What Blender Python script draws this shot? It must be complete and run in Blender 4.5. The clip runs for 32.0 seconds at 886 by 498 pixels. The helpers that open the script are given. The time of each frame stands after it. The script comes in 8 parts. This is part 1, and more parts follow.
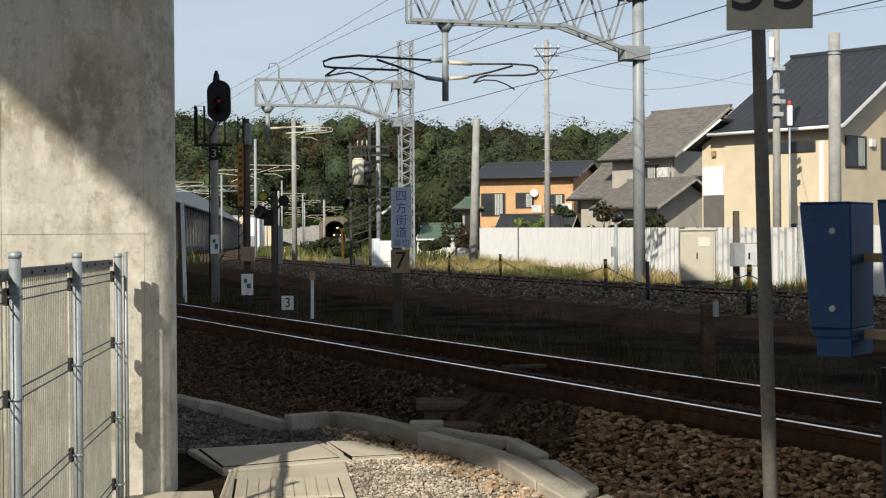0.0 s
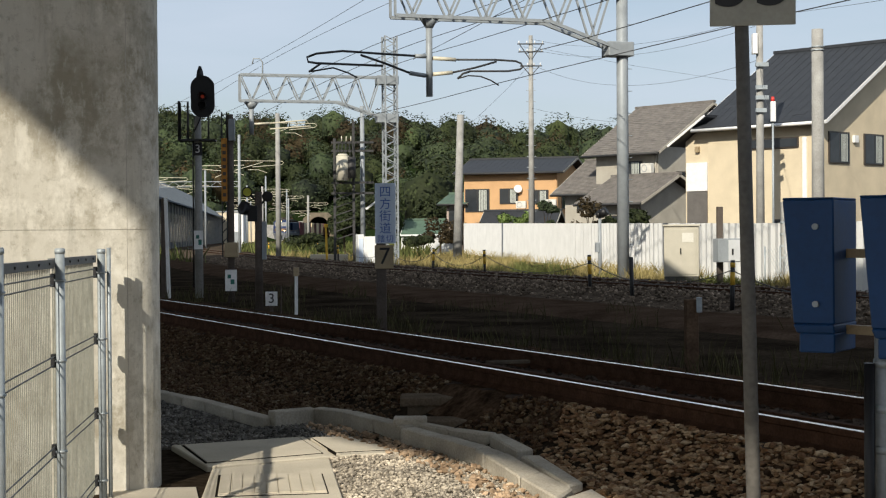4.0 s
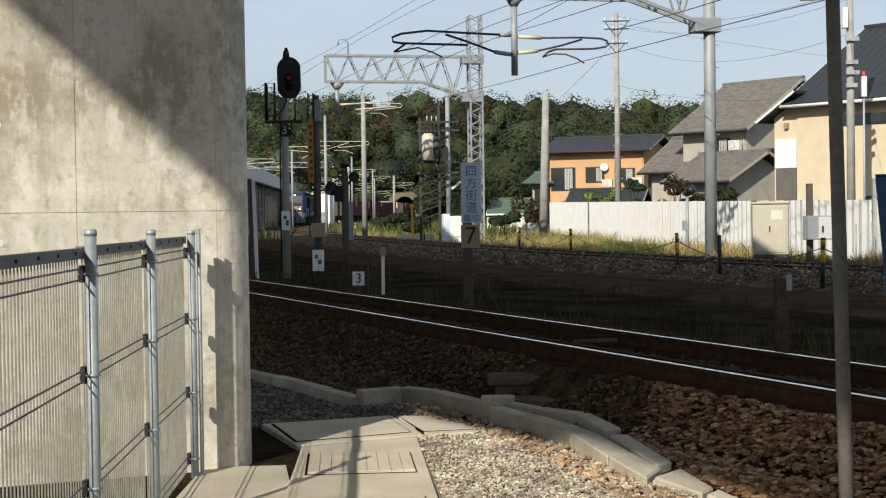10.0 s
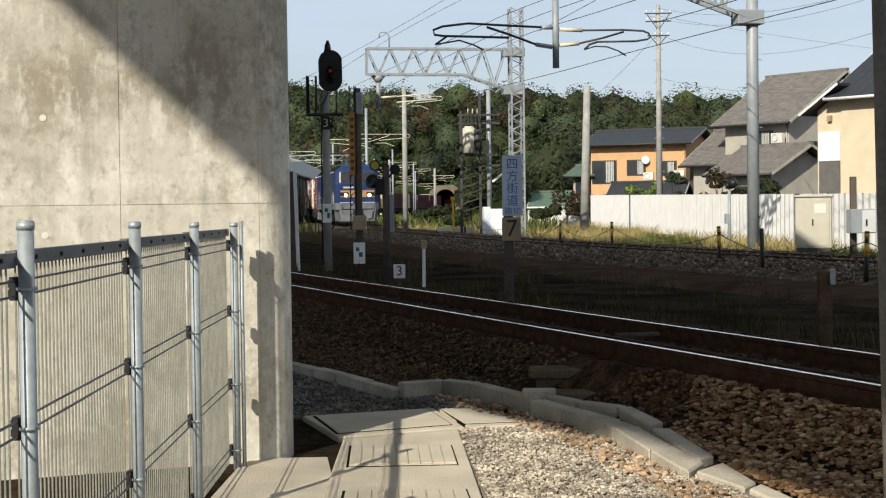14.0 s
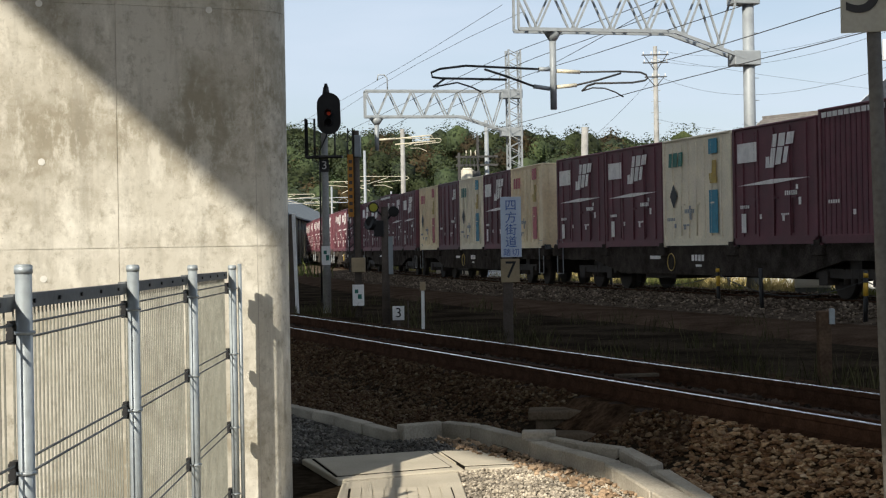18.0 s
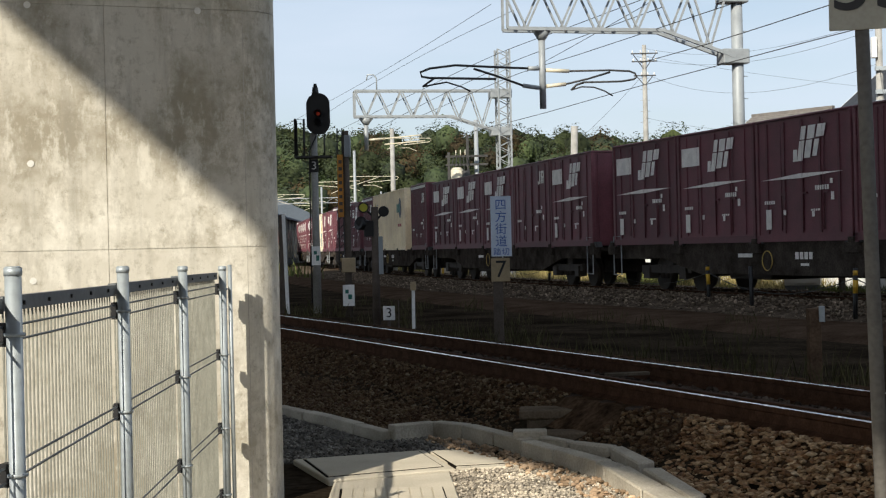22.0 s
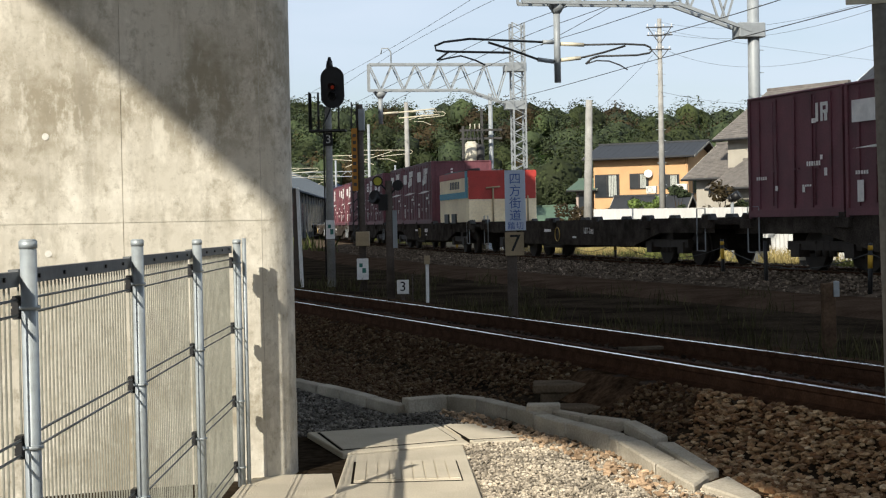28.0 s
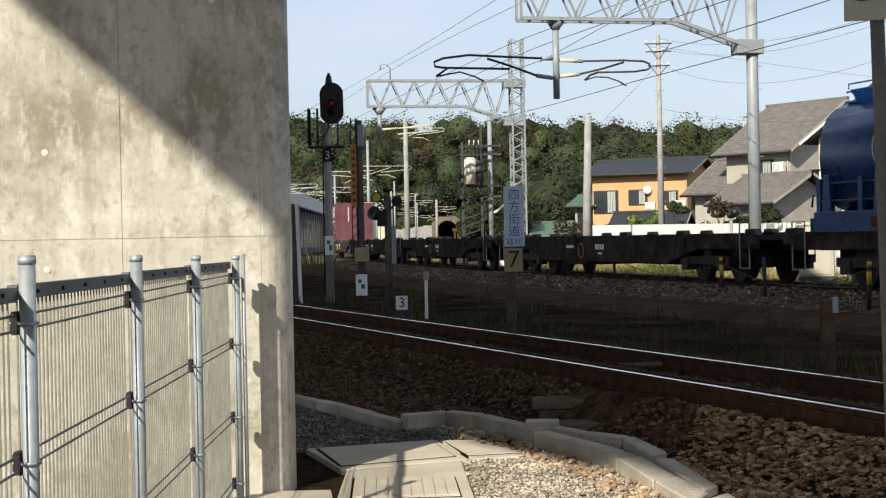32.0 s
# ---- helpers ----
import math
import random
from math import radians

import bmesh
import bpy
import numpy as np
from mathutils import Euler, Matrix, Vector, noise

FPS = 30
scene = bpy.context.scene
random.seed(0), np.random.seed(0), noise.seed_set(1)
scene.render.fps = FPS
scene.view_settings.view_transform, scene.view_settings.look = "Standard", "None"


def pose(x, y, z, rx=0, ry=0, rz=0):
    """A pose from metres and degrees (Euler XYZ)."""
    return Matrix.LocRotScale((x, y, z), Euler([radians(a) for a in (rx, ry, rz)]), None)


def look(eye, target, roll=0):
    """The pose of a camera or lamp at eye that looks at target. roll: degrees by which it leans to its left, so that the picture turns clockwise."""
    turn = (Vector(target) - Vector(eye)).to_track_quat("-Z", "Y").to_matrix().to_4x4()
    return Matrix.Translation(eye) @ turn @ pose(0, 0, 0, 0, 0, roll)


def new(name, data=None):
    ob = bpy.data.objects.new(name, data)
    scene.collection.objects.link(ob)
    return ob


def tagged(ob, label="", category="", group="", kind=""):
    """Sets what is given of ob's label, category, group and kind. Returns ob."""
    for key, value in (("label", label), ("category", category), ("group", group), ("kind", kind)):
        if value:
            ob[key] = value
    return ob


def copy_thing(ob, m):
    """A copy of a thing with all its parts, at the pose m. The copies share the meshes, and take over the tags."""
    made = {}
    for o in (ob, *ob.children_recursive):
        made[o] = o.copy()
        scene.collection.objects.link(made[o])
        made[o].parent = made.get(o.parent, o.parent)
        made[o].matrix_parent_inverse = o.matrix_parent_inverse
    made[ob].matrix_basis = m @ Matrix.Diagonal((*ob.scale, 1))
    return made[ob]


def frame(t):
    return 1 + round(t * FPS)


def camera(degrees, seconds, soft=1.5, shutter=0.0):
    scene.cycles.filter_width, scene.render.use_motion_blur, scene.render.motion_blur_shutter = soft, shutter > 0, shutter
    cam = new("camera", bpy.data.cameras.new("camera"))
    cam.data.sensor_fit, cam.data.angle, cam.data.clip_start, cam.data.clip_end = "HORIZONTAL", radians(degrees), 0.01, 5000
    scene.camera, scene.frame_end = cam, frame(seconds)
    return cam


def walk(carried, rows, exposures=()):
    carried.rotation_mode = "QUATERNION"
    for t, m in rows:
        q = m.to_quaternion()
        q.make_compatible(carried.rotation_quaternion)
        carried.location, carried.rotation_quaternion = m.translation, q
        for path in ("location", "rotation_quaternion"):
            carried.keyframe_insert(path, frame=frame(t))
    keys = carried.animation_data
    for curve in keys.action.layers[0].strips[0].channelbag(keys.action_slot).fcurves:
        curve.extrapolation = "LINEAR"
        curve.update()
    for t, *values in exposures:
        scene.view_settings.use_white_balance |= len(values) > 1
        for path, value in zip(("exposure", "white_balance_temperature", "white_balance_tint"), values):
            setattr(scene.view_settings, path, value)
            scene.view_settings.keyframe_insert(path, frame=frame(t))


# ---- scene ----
import itertools

cam = camera(32.5, 32.0, 1.2)
EYE = 1.6
# seconds, yaw, pitch, roll of a camera held by hand at one spot
PATH = [
    (0, 0.00, -0.41, 0.40),
    (0.5, -0.07, -0.38, 0.35),
    (1, -0.14, -0.35, 0.38),
    (1.5, -0.28, -0.37, 0.48),
    (2, -0.45, -0.39, 0.45),
    (2.5, -0.48, -0.48, 0.40),
    (3, -0.49, -0.50, 0.31),
    (3.5, -0.56, -0.53, 0.31),
    (5.5, -0.63, -0.75, 0.80),
    (6, -0.63, -0.82, 0.86),
    (6.5, -0.53, -0.89, 0.90),
    (7, -0.53, -0.99, 0.84),
    (7.5, -0.60, -1.05, 0.81),
    (8, -0.46, -0.88, 0.88),
    (8.5, -0.05, -0.83, 0.78),
    (9, 1.04, -1.00, 0.74),
    (9.5, 2.03, -1.25, 0.77),
    (10, 2.63, -1.32, 0.78),
    (10.5, 3.33, -1.23, 0.76),
    (11, 3.94, -1.22, 0.68),
    (11.5, 4.24, -1.44, 0.61),
    (12, 4.18, -1.54, 0.56),
    (12.5, 4.11, -1.48, 0.60),
    (13, 4.05, -1.54, 0.70),
    (13.5, 4.09, -1.61, 0.73),
    (14, 4.16, -1.57, 0.71),
    (14.5, 4.23, -1.60, 0.79),
    (16.5, 4.51, -0.44, 0.88),
    (17, 4.34, -0.29, 0.85),
    (17.5, 4.15, -0.23, 0.88),
    (18, 4.12, 0.00, 1.00),
    (18.5, 4.14, 0.17, 0.97),
    (19, 4.23, 0.09, 1.01),
    (19.5, 4.26, -0.24, 1.25),
    (20, 4.16, -0.48, 1.40),
    (20.5, 4.06, -0.52, 1.46),
    (21, 4.00, -0.39, 1.41),
    (21.5, 3.91, -0.13, 1.32),
    (22, 3.75, -0.02, 1.31),
    (22.5, 3.86, -0.04, 1.19),
    (23, 4.03, -0.08, 1.10),
    (23.5, 3.95, -0.07, 1.17),
    (24, 3.90, -0.04, 1.17),
    (24.5, 3.92, -0.21, 1.15),
    (25, 4.12, -0.52, 1.18),
    (25.5, 4.28, -0.69, 1.28),
    (27.5, 4.31, -0.90, 1.28),
    (28, 4.28, -0.99, 1.18),
    (28.5, 4.24, -0.84, 0.98),
    (29, 4.24, -0.76, 0.86),
    (29.5, 4.16, -0.73, 0.92),
    (30, 4.18, -0.70, 0.95),
    (30.5, 4.34, -0.64, 0.99),
    (31, 4.45, -0.57, 1.05),
    (31.5, 4.34, -0.43, 1.12),
    (32, 4.24, -0.39, 1.14),
]
# a slight sway of the standing operator, in metres to the right
SWAY = [(0, 0.008), (3.5, 0.009), (6, 0.014), (8.5, 0.014), (10, 0.004), (12, -0.003), (14.5, -0.003), (17, 0.0), (32, 0.0)]
walk(cam, [(t, pose(float(np.interp(t, *zip(*SWAY))), 0, EYE, 90 + p, r, y)) for t, y, p, r in PATH], exposures=[(0, 0.16), (8, 0.16), (13, 0.22), (19, 0.38), (32, 0.42)])

# ---- light ----
SUN_AZ, SUN_EL = 22.5, 33.0        # shadows fall 22.5 degrees right of +y
world = bpy.data.worlds.new("sky")
scene.world = world
world.use_nodes = True
wn = world.node_tree
sky = wn.nodes.new("ShaderNodeTexSky")
sky.sky_type, sky.sun_disc = "NISHITA", False
sky.sun_elevation, sky.sun_rotation = radians(SUN_EL), radians(180 + SUN_AZ)
sky.air_density, sky.dust_density, sky.ozone_density = 1.0, 1.2, 1.0
bg = wn.nodes["Background"]
bg.inputs["Strength"].default_value = 0.085
# thin cloud veil over the blue
tc = wn.nodes.new("ShaderNodeTexCoord")
mp = wn.nodes.new("ShaderNodeMapping")
mp.inputs["Scale"].default_value = (1.2, 1.2, 7.0)
mp.inputs["Rotation"].default_value = (0.1, 0.12, 0.4)
nz = wn.nodes.new("ShaderNodeTexNoise")
nz.inputs["Scale"].default_value, nz.inputs["Detail"].default_value = 2.2, 7.0
rp = wn.nodes.new("ShaderNodeValToRGB")
rp.color_ramp.elements[0].position, rp.color_ramp.elements[1].position = 0.36, 0.72
rp.color_ramp.elements[0].color = (0.45, 0.45, 0.45, 1)
rp.color_ramp.elements[1].color = (0.95, 0.95, 0.95, 1)
mx = wn.nodes.new("ShaderNodeMixRGB")
mx.inputs["Color2"].default_value = (6.4, 7.3, 8.6, 1)
wn.links.new(tc.outputs["Generated"], mp.inputs["Vector"])
wn.links.new(mp.outputs["Vector"], nz.inputs["Vector"])
wn.links.new(nz.outputs["Fac"], rp.inputs["Fac"])
wn.links.new(rp.outputs["Color"], mx.inputs["Fac"])
wn.links.new(sky.outputs["Color"], mx.inputs["Color1"])
wn.links.new(mx.outputs["Color"], bg.inputs["Color"])
sun_data = bpy.data.lights.new("sun", "SUN")
sun_data.energy, sun_data.angle, sun_data.color = 5.0, radians(0.55), (1.0, 0.93, 0.80)
sun = new("sun", sun_data)
sa, se = radians(SUN_AZ), radians(SUN_EL)
TO_SUN = Vector((-math.sin(sa) * math.cos(se), -math.cos(sa) * math.cos(se), math.sin(se)))
sun.matrix_world = look(TO_SUN * 50, (0, 0, 0))

# ---- materials ----
MATS = {}


def mat(name, color, rough=0.6, metal=0.0, scale=6.0, vary=0.25, bump=0.0, fine=60.0, second=None, spots=0.0, rand=0.0, glow=0.0, island=0.0):
    """Procedural surface: two scales of noise on the colour, bump, optional second colour and per-object variation."""
    if name in MATS:
        return MATS[name]
    m = bpy.data.materials.new(name)
    MATS[name] = m
    m.use_nodes = True
    nt = m.node_tree
    b = nt.nodes["Principled BSDF"]
    L = nt.links.new
    N = nt.nodes.new
    co = N("ShaderNodeTexCoord")
    n1, n2 = N("ShaderNodeTexNoise"), N("ShaderNodeTexNoise")
    n1.inputs["Scale"].default_value, n1.inputs["Detail"].default_value = scale, 6
    n2.inputs["Scale"].default_value, n2.inputs["Detail"].default_value = fine, 4
    L(co.outputs["Object"], n1.inputs["Vector"])
    L(co.outputs["Object"], n2.inputs["Vector"])
    c1 = N("ShaderNodeMixRGB")
    dark = [c * (1 - vary) for c in color]
    lite = [min(1, c * (1 + vary * 0.6)) for c in (second or color)]
    c1.inputs["Color1"].default_value, c1.inputs["Color2"].default_value = (*dark, 1), (*lite, 1)
    r1 = N("ShaderNodeValToRGB")
    r1.color_ramp.elements[0].position, r1.color_ramp.elements[1].position = 0.3, 0.7
    L(n1.outputs["Fac"], r1.inputs["Fac"])
    L(r1.outputs["Color"], c1.inputs["Fac"])
    c2 = N("ShaderNodeMixRGB")
    c2.blend_type = "MULTIPLY"
    c2.inputs["Fac"].default_value = min(1.0, vary * 1.5 + spots)
    r2 = N("ShaderNodeValToRGB")
    r2.color_ramp.elements[0].position, r2.color_ramp.elements[1].position = 0.3, 0.62
    r2.color_ramp.elements[0].color = (0.45, 0.43, 0.4, 1)
    L(n2.outputs["Fac"], r2.inputs["Fac"])
    L(c1.outputs["Color"], c2.inputs["Color1"])
    L(r2.outputs["Color"], c2.inputs["Color2"])
    out = c2.outputs["Color"]
    if rand or island:
        src = N("ShaderNodeObjectInfo").outputs["Random"] if rand else N("ShaderNodeNewGeometry").outputs["Random Per Island"]
        k = rand or island
        mr = N("ShaderNodeMapRange")
        mr.inputs["To Min"].default_value, mr.inputs["To Max"].default_value = 1 - k, 1 + k * 0.7
        L(src, mr.inputs["Value"])
        c3 = N("ShaderNodeVectorMath")
        c3.operation = "SCALE"
        L(out, c3.inputs[0])
        L(mr.outputs["Result"], c3.inputs["Scale"])
        out = c3.outputs["Vector"]
    L(out, b.inputs["Base Color"])
    b.inputs["Metallic"].default_value = metal
    b.inputs["Specular IOR Level"].default_value = 0.0 if rough >= 0.85 else 0.4
    rr = N("ShaderNodeMapRange")
    rr.inputs["To Min"].default_value, rr.inputs["To Max"].default_value = max(0.02, rough - 0.1), min(1, rough + 0.12)
    L(n1.outputs["Fac"], rr.inputs["Value"])
    L(rr.outputs["Result"], b.inputs["Roughness"])
    if bump:
        bp = N("ShaderNodeBump")
        bp.inputs["Strength"].default_value, bp.inputs["Distance"].default_value = bump, 0.02
        L(n2.outputs["Fac"], bp.inputs["Height"])
        L(bp.outputs["Normal"], b.inputs["Normal"])
    if glow:
        b.inputs["Emission Color"].default_value = (*color, 1)
        b.inputs["Emission Strength"].default_value = glow
    return m


CONCRETE = mat("concrete", (0.50, 0.47, 0.41), 0.85, 0, 1.1, 0.24, 0.25, 22)


def cast_concrete():
    """Board-cast concrete: cloudy stains, vertical streaks, pale bloom, small pores."""
    m = bpy.data.materials.new("cast_concrete")
    m.use_nodes = True
    nt = m.node_tree
    L, N, b = nt.links.new, nt.nodes.new, nt.nodes["Principled BSDF"]
    co = N("ShaderNodeTexCoord")

    def noisy(scale, stretch, detail, lo, hi, rough=0.55):
        mp = N("ShaderNodeMapping")
        mp.inputs["Scale"].default_value = stretch
        n = N("ShaderNodeTexNoise")
        n.inputs["Scale"].default_value, n.inputs["Detail"].default_value, n.inputs["Roughness"].default_value = scale, detail, rough
        r = N("ShaderNodeMapRange")
        r.inputs["From Min"].default_value, r.inputs["From Max"].default_value = lo, hi
        L(co.outputs["Object"], mp.inputs["Vector"])
        L(mp.outputs["Vector"], n.inputs["Vector"])
        L(n.outputs["Fac"], r.inputs["Value"])
        return r.outputs["Result"]

    def over(base, fac, colour, amount, mode="MIX"):
        x = N("ShaderNodeMixRGB")
        x.blend_type = mode
        k = N("ShaderNodeMath")
        k.operation = "MULTIPLY"
        k.inputs[1].default_value = amount
        k.use_clamp = True
        L(fac, k.inputs[0])
        L(k.outputs["Value"], x.inputs["Fac"])
        L(base, x.inputs["Color1"])
        x.inputs["Color2"].default_value = (*colour, 1)
        return x.outputs["Color"]
    rgb = N("ShaderNodeRGB")
    rgb.outputs[0].default_value = (0.56, 0.525, 0.445, 1)
    c = over(rgb.outputs[0], noisy(1.1, (1, 1, 1), 10, 0.46, 0.60, 0.68), (0.31, 0.275, 0.205), 0.95)
    c = over(c, noisy(1.9, (1, 1, 0.8), 11, 0.52, 0.66, 0.72), (0.77, 0.735, 0.645), 0.9)
    c = over(c, noisy(7.0, (1, 1, 0.1), 7, 0.52, 0.68, 0.65), (0.27, 0.25, 0.205), 0.45)
    c = over(c, noisy(11.0, (1, 1, 0.8), 8, 0.52, 0.68, 0.7), (0.28, 0.25, 0.19), 0.75)
    c = over(c, noisy(5.0, (1, 1, 0.5), 9, 0.55, 0.63, 0.7), (0.72, 0.685, 0.595), 0.6)
    c = over(c, noisy(3.3, (1, 1, 0.35), 10, 0.57, 0.66, 0.75), (0.33, 0.295, 0.225), 0.5)
    c = over(c, noisy(26.0, (1, 1, 0.35), 5, 0.56, 0.7, 0.6), (0.60, 0.57, 0.49), 0.55)
    c = over(c, noisy(70.0, (1, 1, 1), 3, 0.64, 0.74), (0.19, 0.17, 0.14), 0.6)
    L(c, b.inputs["Base Color"])
    b.inputs["Roughness"].default_value = 0.85
    b.inputs["Specular IOR Level"].default_value = 0.2
    bp = N("ShaderNodeBump")
    bp.inputs["Strength"].default_value, bp.inputs["Distance"].default_value = 0.12, 0.01
    L(noisy(40.0, (1, 1, 1), 4, 0.3, 0.7), bp.inputs["Height"])
    L(bp.outputs["Normal"], b.inputs["Normal"])
    return m


CAST = cast_concrete()
SLAB = mat("slab_concrete", (0.54, 0.485, 0.385), 0.85, 0, 2.0, 0.15, 0.3, 90)
MORTAR = mat("mortar_plug", (0.76, 0.74, 0.68), 0.85, 0, 8, 0.1)
KERB = mat("kerb_concrete", (0.47, 0.425, 0.345), 0.9, 0, 3.0, 0.25, 0.4, 60, rand=0.12)
STEEL = mat("galvanised_steel", (0.36, 0.40, 0.42), 0.5, 0.35, 5.0, 0.15, 0.05, 40)
GREYPAINT = mat("grey_paint", (0.29, 0.315, 0.33), 0.5, 0.1, 4.0, 0.15, 0.05, 50)
POLECON = mat("pole_concrete", (0.34, 0.335, 0.315), 0.85, 0, 2.0, 0.25, 0.2, 30)
DARKPOLE = mat("weathered_pole", (0.12, 0.10, 0.085), 0.85, 0, 3.0, 0.3, 0.2, 40)
BLACK = mat("black_paint", (0.012, 0.012, 0.013), 0.45, 0, 6, 0.3)
DARKSTEEL = mat("dark_steel", (0.05, 0.05, 0.05), 0.6, 0.3, 5, 0.3, 0.1)
RUST = mat("rusty_rail", (0.085, 0.047, 0.03), 0.85, 0.2, 8, 0.35, 0.2)
RAILWORN = mat("worn_rail", (0.10, 0.085, 0.075), 0.6, 0.4, 10, 0.2)
RAILDULL = mat("dull_rail", (0.080, 0.058, 0.046), 0.9, 0.0, 10, 0.25)
TIMBER = mat("weathered_board", (0.11, 0.09, 0.068), 0.9, 0, 6, 0.3, 0.2, 40)
RAILTOP = mat("polished_rail", (0.95, 0.89, 0.80), 0.25, 1.0, 10, 0.08)
SLEEPER = mat("sleeper", (0.07, 0.055, 0.045), 0.9, 0, 8, 0.3, 0.4)
BALLAST = mat("ballast_ground", (0.052, 0.033, 0.021), 0.95, 0, 5.0, 0.45, 0.9, 26, (0.09, 0.058, 0.036), 0.3)
GRAVEL = mat("gravel_ground", (0.27, 0.245, 0.20), 0.95, 0, 8.0, 0.3, 0.9, 70, (0.36, 0.32, 0.26), 0.4)
# gravel stones with the pier's shade mixed into their colour
PEBBLE_SHADE = mat("gravel_stone_shaded", (0.16, 0.15, 0.135), 0.9, 0, 3.0, 0.35, 0.2, 60, (0.27, 0.25, 0.22), 0, 0, 0, 0.6)
PEBBLE = mat("gravel_stone", (0.34, 0.30, 0.245), 0.9, 0, 3.0, 0.3, 0.2, 60, (0.52, 0.455, 0.36), 0, 0, 0, 0.6)
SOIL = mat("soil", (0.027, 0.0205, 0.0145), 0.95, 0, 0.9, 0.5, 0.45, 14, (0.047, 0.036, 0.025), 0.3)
PIT = mat("dark_concrete", (0.15, 0.118, 0.085), 0.9, 0, 4.0, 0.35, 0.4, 50)
WIRE = mat("mesh_wire", (0.28, 0.28, 0.235), 0.6, 0.2, 6, 0.25)
RAILDARK = mat("dark_zinc", (0.15, 0.16, 0.165), 0.6, 0.2, 5, 0.25)
GAP = mat("shadow_gap", (0.02, 0.017, 0.014), 0.95, 0, 8, 0.3)
WHITEWALL = mat("white_sheet", (0.66, 0.66, 0.64), 0.55, 0, 1.5, 0.08, 0.05, 20)
BLUE = mat("blue_enamel", (0.005, 0.046, 0.145), 0.5, 0.0, 5, 0.15, 0.03, 40)
WHITE = mat("white_paint", (0.78, 0.78, 0.76), 0.5, 0, 5, 0.1, 0.03, 40)
INK = mat("blue_ink", (0.05, 0.13, 0.42), 0.5, 0, 5, 0.1)
BEIGE = mat("beige_render", (0.62, 0.53, 0.38), 0.9, 0, 1.2, 0.1, 0.2, 60)
ORANGE = mat("orange_render", (0.56, 0.345, 0.18), 0.9, 0, 1.2, 0.1, 0.2, 60)
GREYWALL = mat("grey_render", (0.42, 0.39, 0.33), 0.9, 0, 1.2, 0.12, 0.2, 60)
ROOFDARK = mat("dark_roof", (0.028, 0.031, 0.036), 0.6, 0, 3, 0.25, 0.2, 30)
ROOFGREY = mat("grey_tiles", (0.17, 0.155, 0.14), 0.8, 0, 3, 0.3, 0.3, 20)
GLASSY = mat("window_glass", (0.03, 0.035, 0.04), 0.08, 0.0, 2, 0.2)
LEAF = mat("foliage", (0.032, 0.048, 0.015), 0.8, 0, 0.09, 0.35, 0.0, 2.0, (0.058, 0.074, 0.024), 0, 0, 0, 0.45)
LEAFB = mat("foliage_autumn", (0.058, 0.044, 0.019), 0.8, 0, 0.09, 0.35, 0.0, 2.0, (0.09, 0.063, 0.026), 0, 0, 0, 0.4)


def leafy(m, share=0.4):
    """Thin leaves let some light through."""
    nt = m.node_tree
    b = nt.nodes["Principled BSDF"]
    tr, mx = nt.nodes.new("ShaderNodeBsdfTranslucent"), nt.nodes.new("ShaderNodeMixShader")
    mx.inputs["Fac"].default_value = share
    nt.links.new(b.inputs["Base Color"].links[0].from_socket, tr.inputs["Color"])
    nt.links.new(b.outputs["BSDF"], mx.inputs[1])
    nt.links.new(tr.outputs["BSDF"], mx.inputs[2])
    nt.links.new(mx.outputs["Shader"], nt.nodes["Material Output"].inputs["Surface"])


leafy(LEAF)
leafy(LEAFB)
BARK = mat("bark", (0.09, 0.065, 0.045), 0.9, 0, 6, 0.3, 0.5)
GRASS = mat("dry_grass", (0.30, 0.25, 0.10), 0.85, 0, 1.0, 0.35, 0, 10, (0.42, 0.34, 0.15), 0, 0, 0, 0.4)
GRASSG = mat("green_grass", (0.085, 0.115, 0.035), 0.85, 0, 1.0, 0.35, 0, 10, (0.15, 0.16, 0.06), 0, 0, 0, 0.4)
MAROON = mat("maroon_container", (0.158, 0.054, 0.068), 0.5, 0, 2.0, 0.25, 0.03, 30, rand=0.2)
CREAM = mat("cream_container", (0.86, 0.77, 0.58), 0.5, 0, 1.5, 0.15, 0.03, 20)
WAGON = mat("wagon_grey", (0.068, 0.058, 0.050), 0.85, 0, 3.0, 0.5, 0.1, 30)
WHEEL = mat("wheel_steel", (0.05, 0.041, 0.034), 0.75, 0.1, 6, 0.35)
LOCO = mat("loco_blue", (0.004, 0.021, 0.088), 0.5, 0.0, 2.0, 0.15, 0.0, 30)


